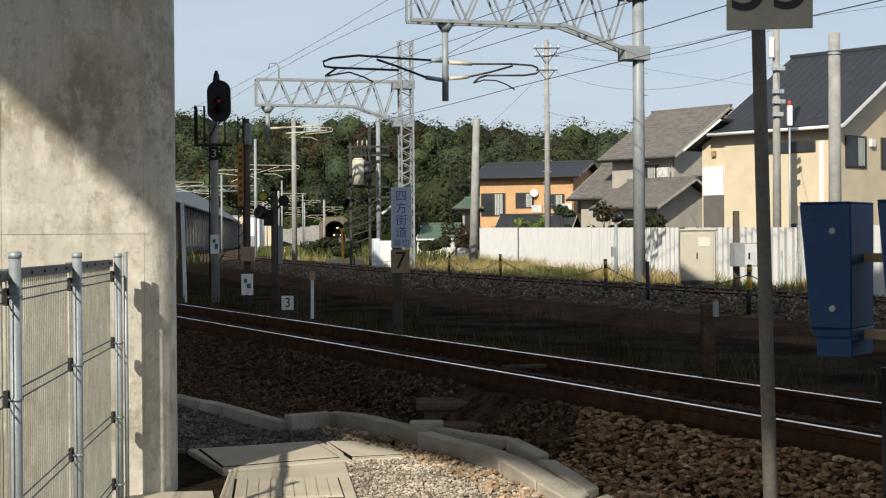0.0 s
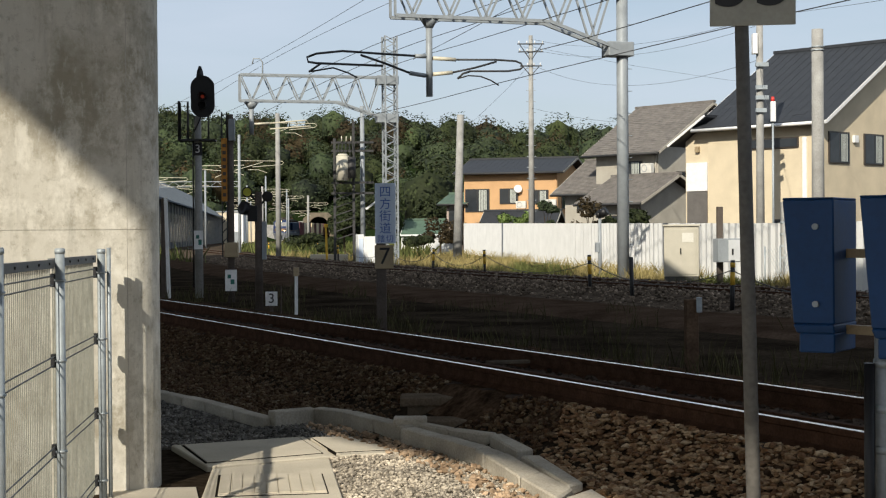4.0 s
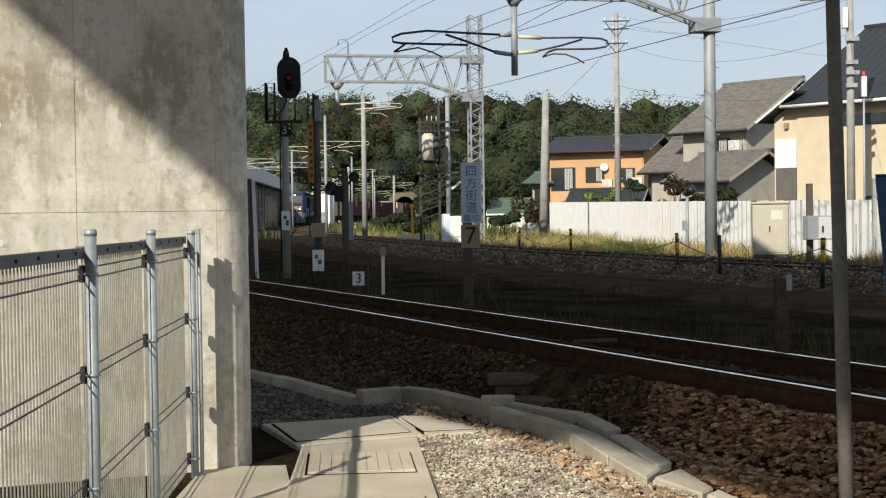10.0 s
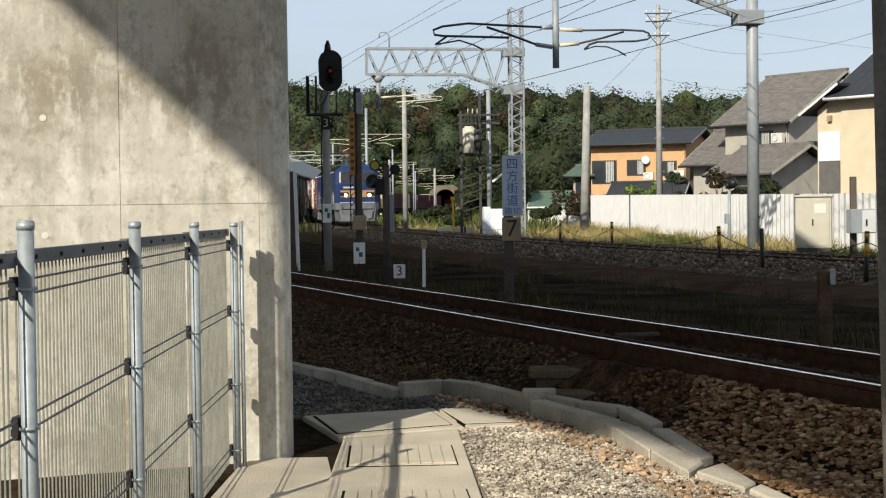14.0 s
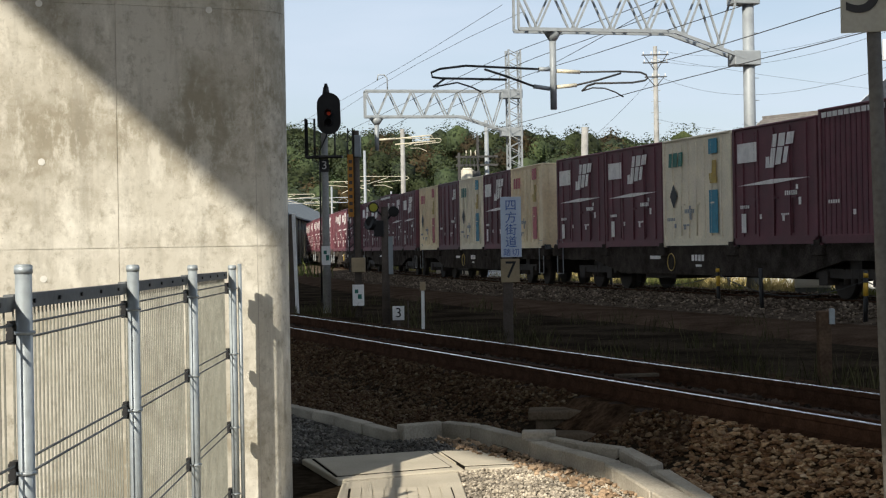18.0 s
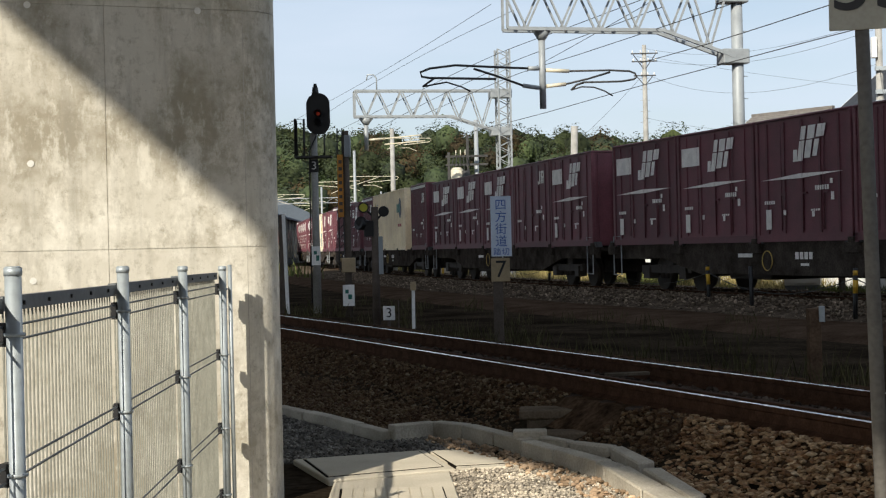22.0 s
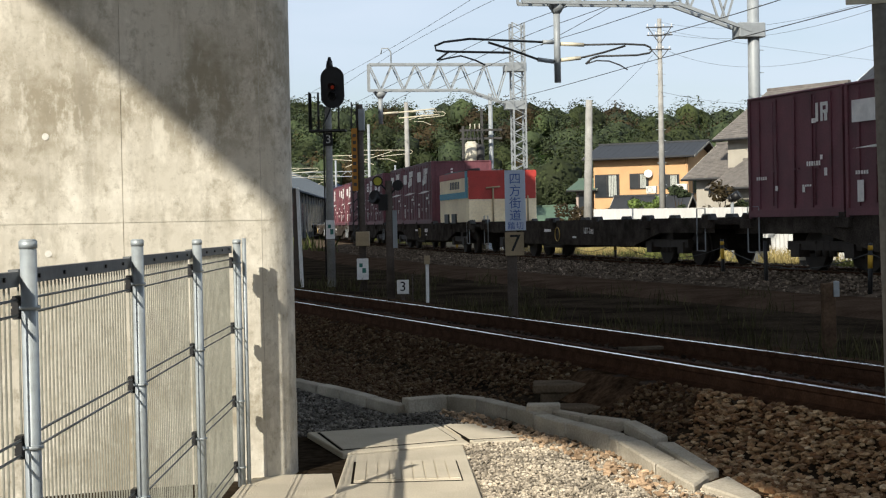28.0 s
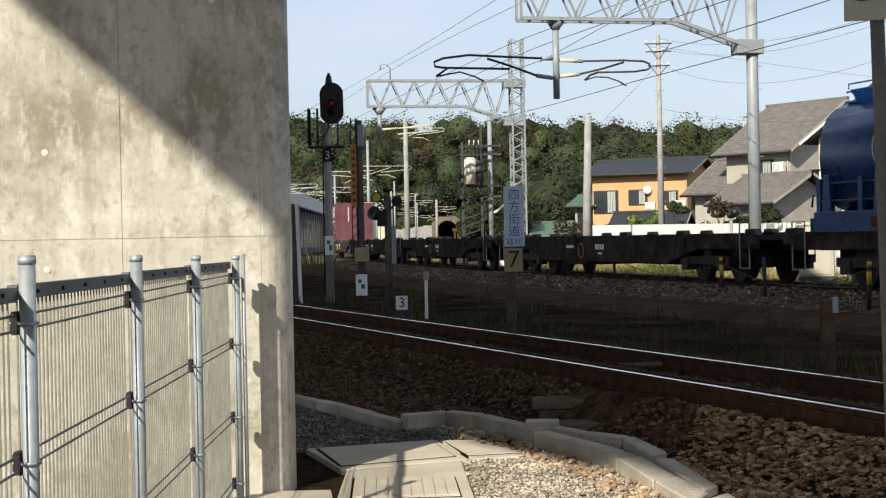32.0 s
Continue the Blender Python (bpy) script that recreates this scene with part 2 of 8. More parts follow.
def rubble(name, tones, dim=1.0):
    """Loose stones: each takes one of several tones, with a little grain of its own."""
    m = bpy.data.materials.new(name)
    m.use_nodes = True
    nt = m.node_tree
    b, L, N = nt.nodes["Principled BSDF"], nt.links.new, nt.nodes.new
    rp = N("ShaderNodeValToRGB")
    rp.color_ramp.interpolation = "LINEAR"
    while len(rp.color_ramp.elements) < len(tones):
        rp.color_ramp.elements.new(0.5)
    for i, (at, c) in enumerate(tones):
        rp.color_ramp.elements[i].position = at
        rp.color_ramp.elements[i].color = (*[k * dim for k in c], 1)
    L(N("ShaderNodeNewGeometry").outputs["Random Per Island"], rp.inputs["Fac"])
    nz = N("ShaderNodeTexNoise")
    nz.inputs["Scale"].default_value, nz.inputs["Detail"].default_value = 45, 5
    L(N("ShaderNodeTexCoord").outputs["Object"], nz.inputs["Vector"])
    mr = N("ShaderNodeMapRange")
    mr.inputs["From Min"].default_value, mr.inputs["From Max"].default_value = 0.3, 0.7
    mr.inputs["To Min"].default_value, mr.inputs["To Max"].default_value = 0.55, 1.3
    L(nz.outputs["Fac"], mr.inputs["Value"])
    sc = N("ShaderNodeVectorMath")
    sc.operation = "SCALE"
    L(rp.outputs["Color"], sc.inputs[0])
    L(mr.outputs["Result"], sc.inputs["Scale"])
    L(sc.outputs["Vector"], b.inputs["Base Color"])
    b.inputs["Roughness"].default_value = 0.9
    b.inputs["Specular IOR Level"].default_value = 0.15
    return m


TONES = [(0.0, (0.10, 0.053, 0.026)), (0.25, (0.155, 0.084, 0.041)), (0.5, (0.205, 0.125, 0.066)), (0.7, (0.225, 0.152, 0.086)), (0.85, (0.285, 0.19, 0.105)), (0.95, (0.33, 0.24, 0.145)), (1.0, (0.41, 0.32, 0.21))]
# same tones twice: brightened for the sunny kerb end, dimmed for shade
STONE_LIT = rubble("ballast_stone", TONES, 1.2)
STONE_DIM = rubble("ballast_stone_dimmed", TONES, 0.5)

# ---- mesh helpers ----
def box(bm, x0, x1, y0, y1, z0, z1, m=None):
    v = [bm.verts.new(p) for p in ((x0, y0, z0), (x1, y0, z0), (x1, y1, z0), (x0, y1, z0), (x0, y0, z1), (x1, y0, z1), (x1, y1, z1), (x0, y1, z1))]
    if m:
        for q in v:
            q.co = m @ q.co
    for f in ((3, 2, 1, 0), (4, 5, 6, 7), (0, 1, 5, 4), (1, 2, 6, 5), (2, 3, 7, 6), (3, 0, 4, 7)):
        bm.faces.new([v[i] for i in f])
    return v


def rod(bm, a, b, r0, r1=None, n=8, cap=True):
    """A tapered round bar from a to b."""
    a, b = Vector(a), Vector(b)
    r1 = r0 if r1 is None else r1
    q = (b - a).to_track_quat("Z", "Y")
    rings = []
    for p, r in ((a, r0), (b, r1)):
        rings.append([bm.verts.new(p + q @ Vector((r * math.cos(2 * math.pi * i / n), r * math.sin(2 * math.pi * i / n), 0))) for i in range(n)])
    for i in range(n):
        f = bm.faces.new((rings[0][i], rings[0][(i + 1) % n], rings[1][(i + 1) % n], rings[1][i]))
        f.smooth = n > 5
    if cap:
        bm.faces.new(rings[0][::-1])
        bm.faces.new(rings[1])


def pipe(bm, pts, r, n=6):
    """One round tube swept through the points."""
    P = [Vector(p) for p in pts]
    rings, side = [], None
    for i, p in enumerate(P):
        d = (P[min(i + 1, len(P) - 1)] - P[max(i - 1, 0)]).normalized()
        if side is None:
            side = d.orthogonal().normalized()
        side = (side - d * side.dot(d)).normalized()
        up = d.cross(side)
        rings.append([bm.verts.new(p + (side * math.cos(2 * math.pi * k / n) + up * math.sin(2 * math.pi * k / n)) * r) for k in range(n)])
    for a, b in zip(rings, rings[1:]):
        for k in range(n):
            bm.faces.new((a[k], a[(k + 1) % n], b[(k + 1) % n], b[k])).smooth = n > 5
    bm.faces.new(rings[0][::-1])
    bm.faces.new(rings[-1])


def bar(bm, a, b, w, h):
    """A square bar from a to b."""
    a, b = Vector(a), Vector(b)
    q = (b - a).to_track_quat("Z", "Y").to_matrix().to_4x4()
    box(bm, -w / 2, w / 2, -h / 2, h / 2, 0, (b - a).length, Matrix.Translation(a) @ q)


def prism(bm, pts, z0, z1, m=None):
    """A flat outline pulled up from z0 to z1."""
    lo = [bm.verts.new((x, y, z0)) for x, y in pts]
    hi = [bm.verts.new((x, y, z1)) for x, y in pts]
    if m:
        for q in lo + hi:
            q.co = m @ q.co
    n = len(pts)
    bm.faces.new(lo[::-1])
    bm.faces.new(hi)
    for i in range(n):
        bm.faces.new((lo[i], lo[(i + 1) % n], hi[(i + 1) % n], hi[i]))


def sheet(bm, pts):
    return bm.faces.new([bm.verts.new(p) for p in pts])


def mesh(name, bm, material, bevel=0.0):
    if bevel:
        bmesh.ops.bevel(bm, geom=[e for e in bm.edges], offset=bevel, segments=1, affect="EDGES", clamp_overlap=True)
    bmesh.ops.recalc_face_normals(bm, faces=bm.faces)
    me = bpy.data.meshes.new(name)
    bm.to_mesh(me)
    bm.free()
    for k in (material if isinstance(material, (list, tuple)) else [material]):
        me.materials.append(k)
    return me


def part(name, bm, material, parent, label="", bevel=0.0, at=None):
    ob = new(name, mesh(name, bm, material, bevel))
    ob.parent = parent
    if at is not None:
        ob.matrix_basis = at
    return tagged(ob, label)


def solid(name, bm, material, label="", category="", group="", kind="", m=None, bevel=0.0):
    ob = new(name, mesh(name, bm, material, bevel))
    if m is not None:
        ob.matrix_basis = m
    return tagged(ob, label, category, group, kind)


def thing(name, m, label, category, group="", kind=""):
    ob = new(name)
    ob.empty_display_size = 0.2
    ob.matrix_basis = m
    return tagged(ob, label, category, group, kind)


def B():
    return bmesh.new()


# ---- plan ----
NEAR = pose(0, 0, 0, 0, 0, 24.65)        # near track and bridge: local x across, local y along
NEAR_V = 6.2                            # across-distance of the near track's middle
RAIL_Z = 0.5                            # top of the near rails
RAIL2_Z = 0.49                          # top of the far rails
BODY_Z = 0.55                           # zero height of the vehicle bodies; wheels reach below it
GAUGE = 1.132

CTRL = [(160, -327), (62, -100.7), (33, -33.57), (13.5, 12.8), (5.48, 31.97), (-1.31, 51.71), (-8.6, 79.2), (-12.6, 96.51), (-21.1, 137.7), (-26.2, 183.6), (-27.6, 241.3), (-24.2, 335.7), (-12, 440.6), (20, 587.4), (70, 734.3), (140, 891.6)]


def spline(ctrl, n=40):
    out = []
    P = [Vector((2 * ctrl[0][0] - ctrl[1][0], 2 * ctrl[0][1] - ctrl[1][1]))] + [Vector(c) for c in ctrl] + [Vector((2 * ctrl[-1][0] - ctrl[-2][0], 2 * ctrl[-1][1] - ctrl[-2][1]))]
    for i in range(1, len(P) - 2):
        p0, p1, p2, p3 = P[i - 1:i + 3]
        d = [max((b - a).length ** 0.5, 1e-4) for a, b in ((p0, p1), (p1, p2), (p2, p3))]
        m1 = (p2 - p1) + d[1] * ((p1 - p0) / d[0] - (p2 - p0) / (d[0] + d[1]))
        m2 = (p2 - p1) + d[1] * ((p3 - p2) / d[2] - (p3 - p1) / (d[1] + d[2]))
        for k in range(n):
            t = k / n
            out.append(p1 * (2 * t ** 3 - 3 * t ** 2 + 1) + m1 * (t ** 3 - 2 * t ** 2 + t) + p2 * (3 * t ** 2 - 2 * t ** 3) + m2 * (t ** 3 - t ** 2))
    out.append(P[-2])
    return out


LINE = np.array([tuple(p) for p in spline(CTRL)])[::-1]      # runs from far away towards the camera
SEG = np.concatenate([[0], np.cumsum(np.hypot(*np.diff(LINE, axis=0).T))])
SEG -= SEG[np.argmin(np.hypot(LINE[:, 0] - 5.48, LINE[:, 1] - 31.97))]


def on_line(s, off=0.0):
    """Point of the far track's middle at distance s along it (0 abeam of the mast, growing in the train's direction), moved off metres to the camera's side."""
    x, y = np.interp(s, SEG, LINE[:, 0]), np.interp(s, SEG, LINE[:, 1])
    x2, y2 = np.interp(s + 0.5, SEG, LINE[:, 0]), np.interp(s + 0.5, SEG, LINE[:, 1])
    dx, dy = (x2 - x) / 0.5, (y2 - y) / 0.5
    k = math.hypot(dx, dy)
    return Vector((x + dy / k * off, y - dx / k * off))

# ---- ground ----
def ground_z(v):
    return float(np.interp(v, [-1e4, 4.55, 5.02, 5.45, 7.3, 8.6, 1e4], [0, 0, 0.06, 0.33, 0.33, 0.22, 0.22]))


def grid_sheet(name, vs, us, material, label, category, kind, lift=0.0, rough=0.0, m=NEAR):
    bm = B()
    rows = []
    for v in vs:
        rows.append([bm.verts.new((v, u, ground_z(v) + lift + (rough * noise.noise(Vector((v * 2.3, u * 2.3, 0.3))) if rough else 0))) for u in us])
    for a, b in zip(rows, rows[1:]):
        for i in range(len(us) - 1):
            bm.faces.new((a[i], b[i], b[i + 1], a[i + 1])).smooth = True
    return solid(name, bm, material, label, category, "", kind, m)


US = [-3000, -1000, -300, -60, -10, 0, 5, 10, 15, 20, 30, 45, 60, 90, 140, 220, 350, 600, 1000, 1800, 3500]
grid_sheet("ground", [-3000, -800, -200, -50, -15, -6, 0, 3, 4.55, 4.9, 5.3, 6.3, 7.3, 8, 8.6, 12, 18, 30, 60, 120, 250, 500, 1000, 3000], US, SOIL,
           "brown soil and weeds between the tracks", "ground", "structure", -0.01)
grid_sheet("ballast_bed", [4.62, 4.75, 4.9, 5.02, 5.2, 5.45, 5.6, 6, 6.5, 7, 7.3, 7.8, 8.3, 8.7], [x * 0.5 for x in range(-20, 120)] + [65, 80, 110, 160, 240], BALLAST,
           "dark brown ballast bed of the near track", "ballast", "structure", 0.012, 0.03)

# paved corner beside the pier
bm = B()
prism(bm, [(-2.7, -7.0), (-1.55, -7.0), (-1.21, 8.287), (-1.47, 9.651), (-1.99, 9.609), (-1.92, 8.287)], -0.2, 0.0)
solid("pavement", bm, SLAB, "pale concrete path beside the mesh fence", "pavement", "", "structure", pose(0, 0, 0.004))
bm = B()
prism(bm, [(-1.45, -7.0), (3.2, -7.0), (2.6, 1.049), (1.2, 8.077), (0.92, 9.126), (0.5, 10.33), (0.2, 11.01), (-0.3, 11.31), (-0.7, 10.8), (-0.4, 8.287), (-0.1, 5.4), (-1.1, 5.3), (-1.2, 3.1)], -0.2, -0.004)
solid("gravel_yard", bm, GRAVEL, "pale grey gravel beside the kerb", "gravel", "", "structure", pose(0, 0, 0.006))
bm = B()
prism(bm, [(-1.9, 11.43), (-1.0, 11.85), (-0.4, 11.43), (-0.5, 12.17), (-0.95, 12.8), (-1.4, 12.54), (-2.0, 13.74), (-3.2, 15.73), (-8, 19.93), (-6, 11.54)], -0.2, -0.004)
# darker gravel ground: the shade behind the pier is in the colour
GRAVEL_SHADE = mat("gravel_ground_shaded", (0.12, 0.112, 0.1), 0.95, 0, 8.0, 0.3, 0.9, 70, (0.2, 0.185, 0.165), 0.4)
solid("gravel_patch", bm, GRAVEL_SHADE, "grey gravel behind the concrete pier, darkened for its shade", "gravel", "", "structure", pose(0, 0, 0.006))


def quad_at(pts, a, b):
    """Plan point of a four-cornered outline: a across from side to side, b from far to near."""
    p = [Vector(q) for q in pts]
    return tuple(p[0].lerp(p[1], a).lerp(p[3].lerp(p[2], a), b))


def cover(pts, label, lift, lids, ribs=0, z0=-0.15):
    """A concrete frame with lids let into it; each lid is an outline, ribs are its raised boards."""
    t = thing("cover_slab", pose(0, 0, 0), label, "cover slab", "cable duct covers")
    bm = B()
    prism(bm, pts, z0, lift)
    part("frame", bm, SLAB, t, bevel=0.008)
    for lid in lids:
        bm = B()
        prism(bm, [quad_at(lid, -0.025 if a == 0 else a + 0.012, b + (0.035 if b else -0.01)) for a, b in ((0, 0), (1, 0), (1, 1), (0, 1))], lift - 0.02, lift + 0.001)
        part("joint", bm, GAP, t, "dark open joint round the lid")
        bm = B()
        prism(bm, lid, lift - 0.01, lift + 0.006)
        d = part("lid", bm, SLAB, t, bevel=0.002)
        for k in range(ribs):
            a0, a1 = (k + 0.06) / ribs, (k + 0.94) / ribs
            bm = B()
            prism(bm, [quad_at(lid, a0, 0.04), quad_at(lid, a1, 0.04), quad_at(lid, a1, 0.96), quad_at(lid, a0, 0.96)], lift + 0.004, lift + 0.012)
            part("rib", bm, SLAB, d)
    return t


cover([(-1.92, 11.4), (-0.96, 11.84), (-0.66, 10.8), (-1.5, 10.34)], "grey concrete cover slab with a rim, half in shade", 0.03, [[(-1.82, 11.38), (-1.0, 11.76), (-0.76, 10.92), (-1.52, 10.5)]])
cover([(-0.93, 11.81), (-0.55, 11.8), (-0.2, 10.95), (-0.62, 10.8)], "small pale concrete cover slab beside the kerb", 0.03, [[(-0.88, 11.7), (-0.58, 11.7), (-0.3, 11.05), (-0.66, 10.95)]])
cover([(-1.46, 10.3), (-0.69, 10.72), (-0.1, 5.56), (-1.05, 5.455)], "pale concrete cover slab with raised ribbed lids", 0.02,
      [[(-1.36, 10.01), (-0.70, 10.03), (-0.61, 9.28), (-1.27, 9.2)], [(-1.18, 8.40), (-0.51, 8.46), (-0.40, 7.6), (-1.10, 7.54)], [(-1.06, 6.9), (-0.35, 6.95), (-0.24, 6.2), (-1.0, 6.15)]], 9)

# kerbs, block by block
KERB_LINE = [(-7.5, 20.14), (-4.5, 17.41), (-2.55, 14.79), (-1.97, 13.85), (-1.31, 12.64), (-0.95, 12.87), (-0.65, 12.61), (-0.37, 12.06), (-0.15, 11.59), (0.09, 11.05), (0.39, 10.39), (0.57, 9.808), (0.75, 9.231), (0.92, 8.654), (1.08, 8.077), (1.3, 7.343), (1.6, 6.504)]


def kerb(name, line, label, z0, z1, w):
    t = thing(name, pose(0, 0, 0), label, "kerb", "", "structure")
    for a, b in zip(line, line[1:]):
        a, b = Vector((*a, 0)), Vector((*b, 0))
        d = (b - a).normalized()
        n = max(1, round((b - a).length / 0.62))
        for i in range(n):
            p, q = a + (b - a) * (i / n) + d * 0.015, a + (b - a) * ((i + 1) / n) - d * 0.015
            k = B()
            s = d.cross(Vector((0, 0, 1)))
            tz = random.uniform(-0.008, 0.008)
            pr = [p - s * w / 2, q - s * w / 2, q + s * w / 2, p + s * w / 2]
            lo = [k.verts.new((v.x, v.y, z0)) for v in pr]
            hi = [k.verts.new((v.x, v.y, z1 + tz)) for v in pr]
            k.faces.new(hi)
            for j in range(4):
                k.faces.new((lo[j], lo[(j + 1) % 4], hi[(j + 1) % 4], hi[j]))
            part("kerb_block", k, KERB, t, bevel=0.008)
    return t


kerb("kerb", KERB_LINE[:5], "low grey kerb blocks along the gravel", -0.1, 0.085, 0.12)
kerb("kerb", KERB_LINE[4:11], "grey concrete kerb blocks along the ballast", -0.1, 0.13, 0.13)


def kerb_blocks(blocks, label):
    """Loose kerb stones one by one: four plan corners (near start, near end, far end, far start) and the top's height at both ends."""
    t = thing("kerb", pose(0, 0, 0), label, "kerb", "", "structure")
    for n0, n1, f1, f0, z0, z1 in blocks:
        bm = B()
        lo = [bm.verts.new((x, y, -0.12)) for x, y in (n0, n1, f1, f0)]
        hi = [bm.verts.new((x, y, z)) for (x, y), z in ((n0, z0), (n1, z1), (f1, z1), (f0, z0))]
        bm.faces.new(hi)
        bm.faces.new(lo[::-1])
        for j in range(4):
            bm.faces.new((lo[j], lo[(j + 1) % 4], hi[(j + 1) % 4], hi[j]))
        part("kerb_block", bm, KERB, t, bevel=0.012)
    return t


kerb_blocks([((0.325, 10.33), (0.37, 10.12), (0.52, 10.2), (0.45, 10.40), 0.13, 0.13), ((0.378, 10.1), (0.565, 9.36), (0.715, 9.55), (0.545, 10.16), 0.13, 0.10), ((0.572, 9.34), (0.755, 8.77), (0.875, 9.12), (0.72, 9.53), 0.10, 0.065),
             ((0.80, 8.83), (1.03, 8.45), (1.12, 8.62), (0.99, 9.14), 0.06, 0.035), ((1.05, 8.42), (1.21, 8.06), (1.33, 8.08), (1.14, 8.58), 0.035, 0.01)], "lit end of the grey kerb sinking into the gravel")
kerb_blocks([((-0.07, 11.62), (0.145, 11.29), (0.215, 11.36), (0.0, 11.69), 0.15, 0.15), ((0.155, 11.27), (0.435, 10.98), (0.515, 11.05), (0.225, 11.35), 0.15, 0.15), ((0.448, 10.95), (0.607, 10.26), (0.725, 10.36), (0.545, 11.01), 0.15, 0.13),
             ((0.62, 10.06), (0.85, 9.16), (0.955, 9.28), (0.75, 10.05), 0.13, 0.075)], "second line of grey kerb blocks beside the ballast")
# low wall of the cable pit beside the near track
pit = thing("cable_pit", pose(0.24, 12.3, 0), "dark concrete cable pit in the ballast with a weathered lid", "cable pit")
for name_, x0, x1, y0, y1, z0, z1, lab in (("lid", -0.46, 0.46, 0.0, 0.34, 0.2, 0.275, "weathered grey lid"), ("wall", -0.4, 0.5, 0.02, 0.12, -0.1, 0.198, ""), ("step", -0.34, 0.52, -0.62, -0.36, -0.1, 0.165, "worn lower step"), ("edge_block", -0.5, -0.24, -0.64, -0.46, -0.1, 0.185, "small pale edge block")):
    bm = B()
    box(bm, x0, x1, y0, y1, z0, z1)
    part(name_, bm, KERB if "edge" in name_ else PIT, pit, lab, bevel=0.01)
# ---- near track ----
def rail_profile(z):
    return [(-0.0635, z - 0.153), (0.0635, z - 0.153), (0.0635, z - 0.14), (0.01, z - 0.115), (0.01, z - 0.045), (0.0325, z - 0.035), (0.0325, z - 0.004), (0.028, z - 0.001), (0.023, z), (-0.023, z), (-0.028, z - 0.001), (-0.0325, z - 0.004), (-0.0325, z - 0.035), (-0.01, z - 0.045), (-0.01, z - 0.115), (-0.0635, z - 0.14)]


def rail(name, pts, z, label, group, head=RAILTOP):
    """A rail swept along plan points; the running surface is polished."""
    bm = B()
    prof = rail_profile(z)
    rings = []
    for i, p in enumerate(pts):
        a, b = pts[max(0, i - 1)], pts[min(len(pts) - 1, i + 1)]
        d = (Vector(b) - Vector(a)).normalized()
        s = Vector((d.y, -d.x))
        rings.append([bm.verts.new((p[0] + s.x * x, p[1] + s.y * x, h)) for x, h in prof])
    k = len(prof)
    for r0, r1 in zip(rings, rings[1:]):
        for i in range(k):
            f = bm.faces.new((r0[i], r0[(i + 1) % k], r1[(i + 1) % k], r1[i]))
            f.material_index = 1 if i == 8 else 0
    return solid(name, bm, [RUST, head], label, "rail", group, "structure")


def near(v, u, z=0.0):
    return NEAR @ Vector((v, u, z))


for k, sgn in enumerate((-1, 1)):
    rail("rail", [tuple(near(NEAR_V + sgn * GAUGE / 2, u)[:2]) for u in (-20, 0, 20, 60, 150)], RAIL_Z, "rusty rail with a bright polished head", "near track rails")
ties = thing("track_bed", NEAR @ pose(NEAR_V, 0, 0), "dark wooden sleepers half buried in ballast", "sleepers", "", "structure")
tie_mesh = None
for i in range(95):
    if tie_mesh is None:
        bm = B()
        box(bm, -0.76, 1.05, -0.11, 0.11, 0.2, 0.352)
        tie_mesh = mesh("sleeper", bm, SLEEPER, 0.012)
    o = new("sleeper", tie_mesh)
    o.parent = ties
    o.matrix_basis = pose(0, -8 + i * 0.61, 0, 0, 0, random.uniform(-1, 1))
# guard rail beside the near running rail, and a loose board between the rails
rail("guard_rail", [tuple(near(NEAR_V - GAUGE / 2 + 0.175, u)[:2]) for u in (-20, 0, 20, 60, 150)], RAIL_Z - 0.004, "rusty guard rail inside the near track", "near track rails", RAILDULL)
bm = B()
box(bm, -0.2, 0.2, -0.05, 0.05, 0.0, 0.03)
solid("loose_board", bm, TIMBER, "grey weathered board lying between the near rails", "board", m=pose(0.74, 13.86, 0.41, 0, 0, 18), bevel=0.004)

# ---- far track ----
SS = [float(s) for s in np.concatenate([np.arange(-330, -120, 10), np.arange(-120, 40, 2.5), np.arange(40, 140, 10)])]


def swept(name, prof, ss, material, label, category, kind="structure"):
    bm = B()
    rings = []
    for s in ss:
        rings.append([bm.verts.new((*on_line(s, o), z + (0.03 * noise.noise(Vector((s, o * 3, 1))) if 0 < i < len(prof) - 1 else 0))) for i, (o, z) in enumerate(prof)])
    for a, b in zip(rings, rings[1:]):
        for i in range(len(prof) - 1):
            bm.faces.new((a[i], a[i + 1], b[i + 1], b[i])).smooth = True
    return solid(name, bm, material, label, category, "", kind)


BALLAST2 = mat("ballast_far", (0.070, 0.053, 0.039), 0.95, 0, 3.0, 0.4, 0.9, 16, (0.115, 0.09, 0.067), 0.4)
swept("ballast_bank", [(-3.2, 0.15), (-2.3, 0.36), (-1.5, 0.42), (0, 0.42), (1.5, 0.42), (2.2, 0.36), (3.6, 0.12)], SS, BALLAST2, "grey brown ballast bank of the far track", "ballast")
swept("cess_path", [(3.2, 0.16), (3.5, 0.29), (4.0, 0.31), (4.9, 0.31), (5.4, 0.27), (5.8, 0.15)], [q for q in SS if -60 < q < 30], mat("rust_dust", (0.056, 0.036, 0.024), 0.95, 0, 1.6, 0.3, 0.4, 24, (0.076, 0.052, 0.036), 0.2), "smooth rust-brown path along the far track", "path")
for sgn in (-1, 1):
    rail("rail", [tuple(on_line(s, sgn * GAUGE / 2)) for s in SS], RAIL2_Z, "rail of the far track", "far track rails", RAILWORN)
ties = thing("track_bed", pose(0, 0, 0), "concrete sleepers of the far track", "sleepers", "", "structure")
bm = B()
box(bm, -1.0, 1.0, -0.1, 0.1, 0.3, 0.44)
tie_mesh = mesh("sleeper", bm, SLEEPER, 0.0)
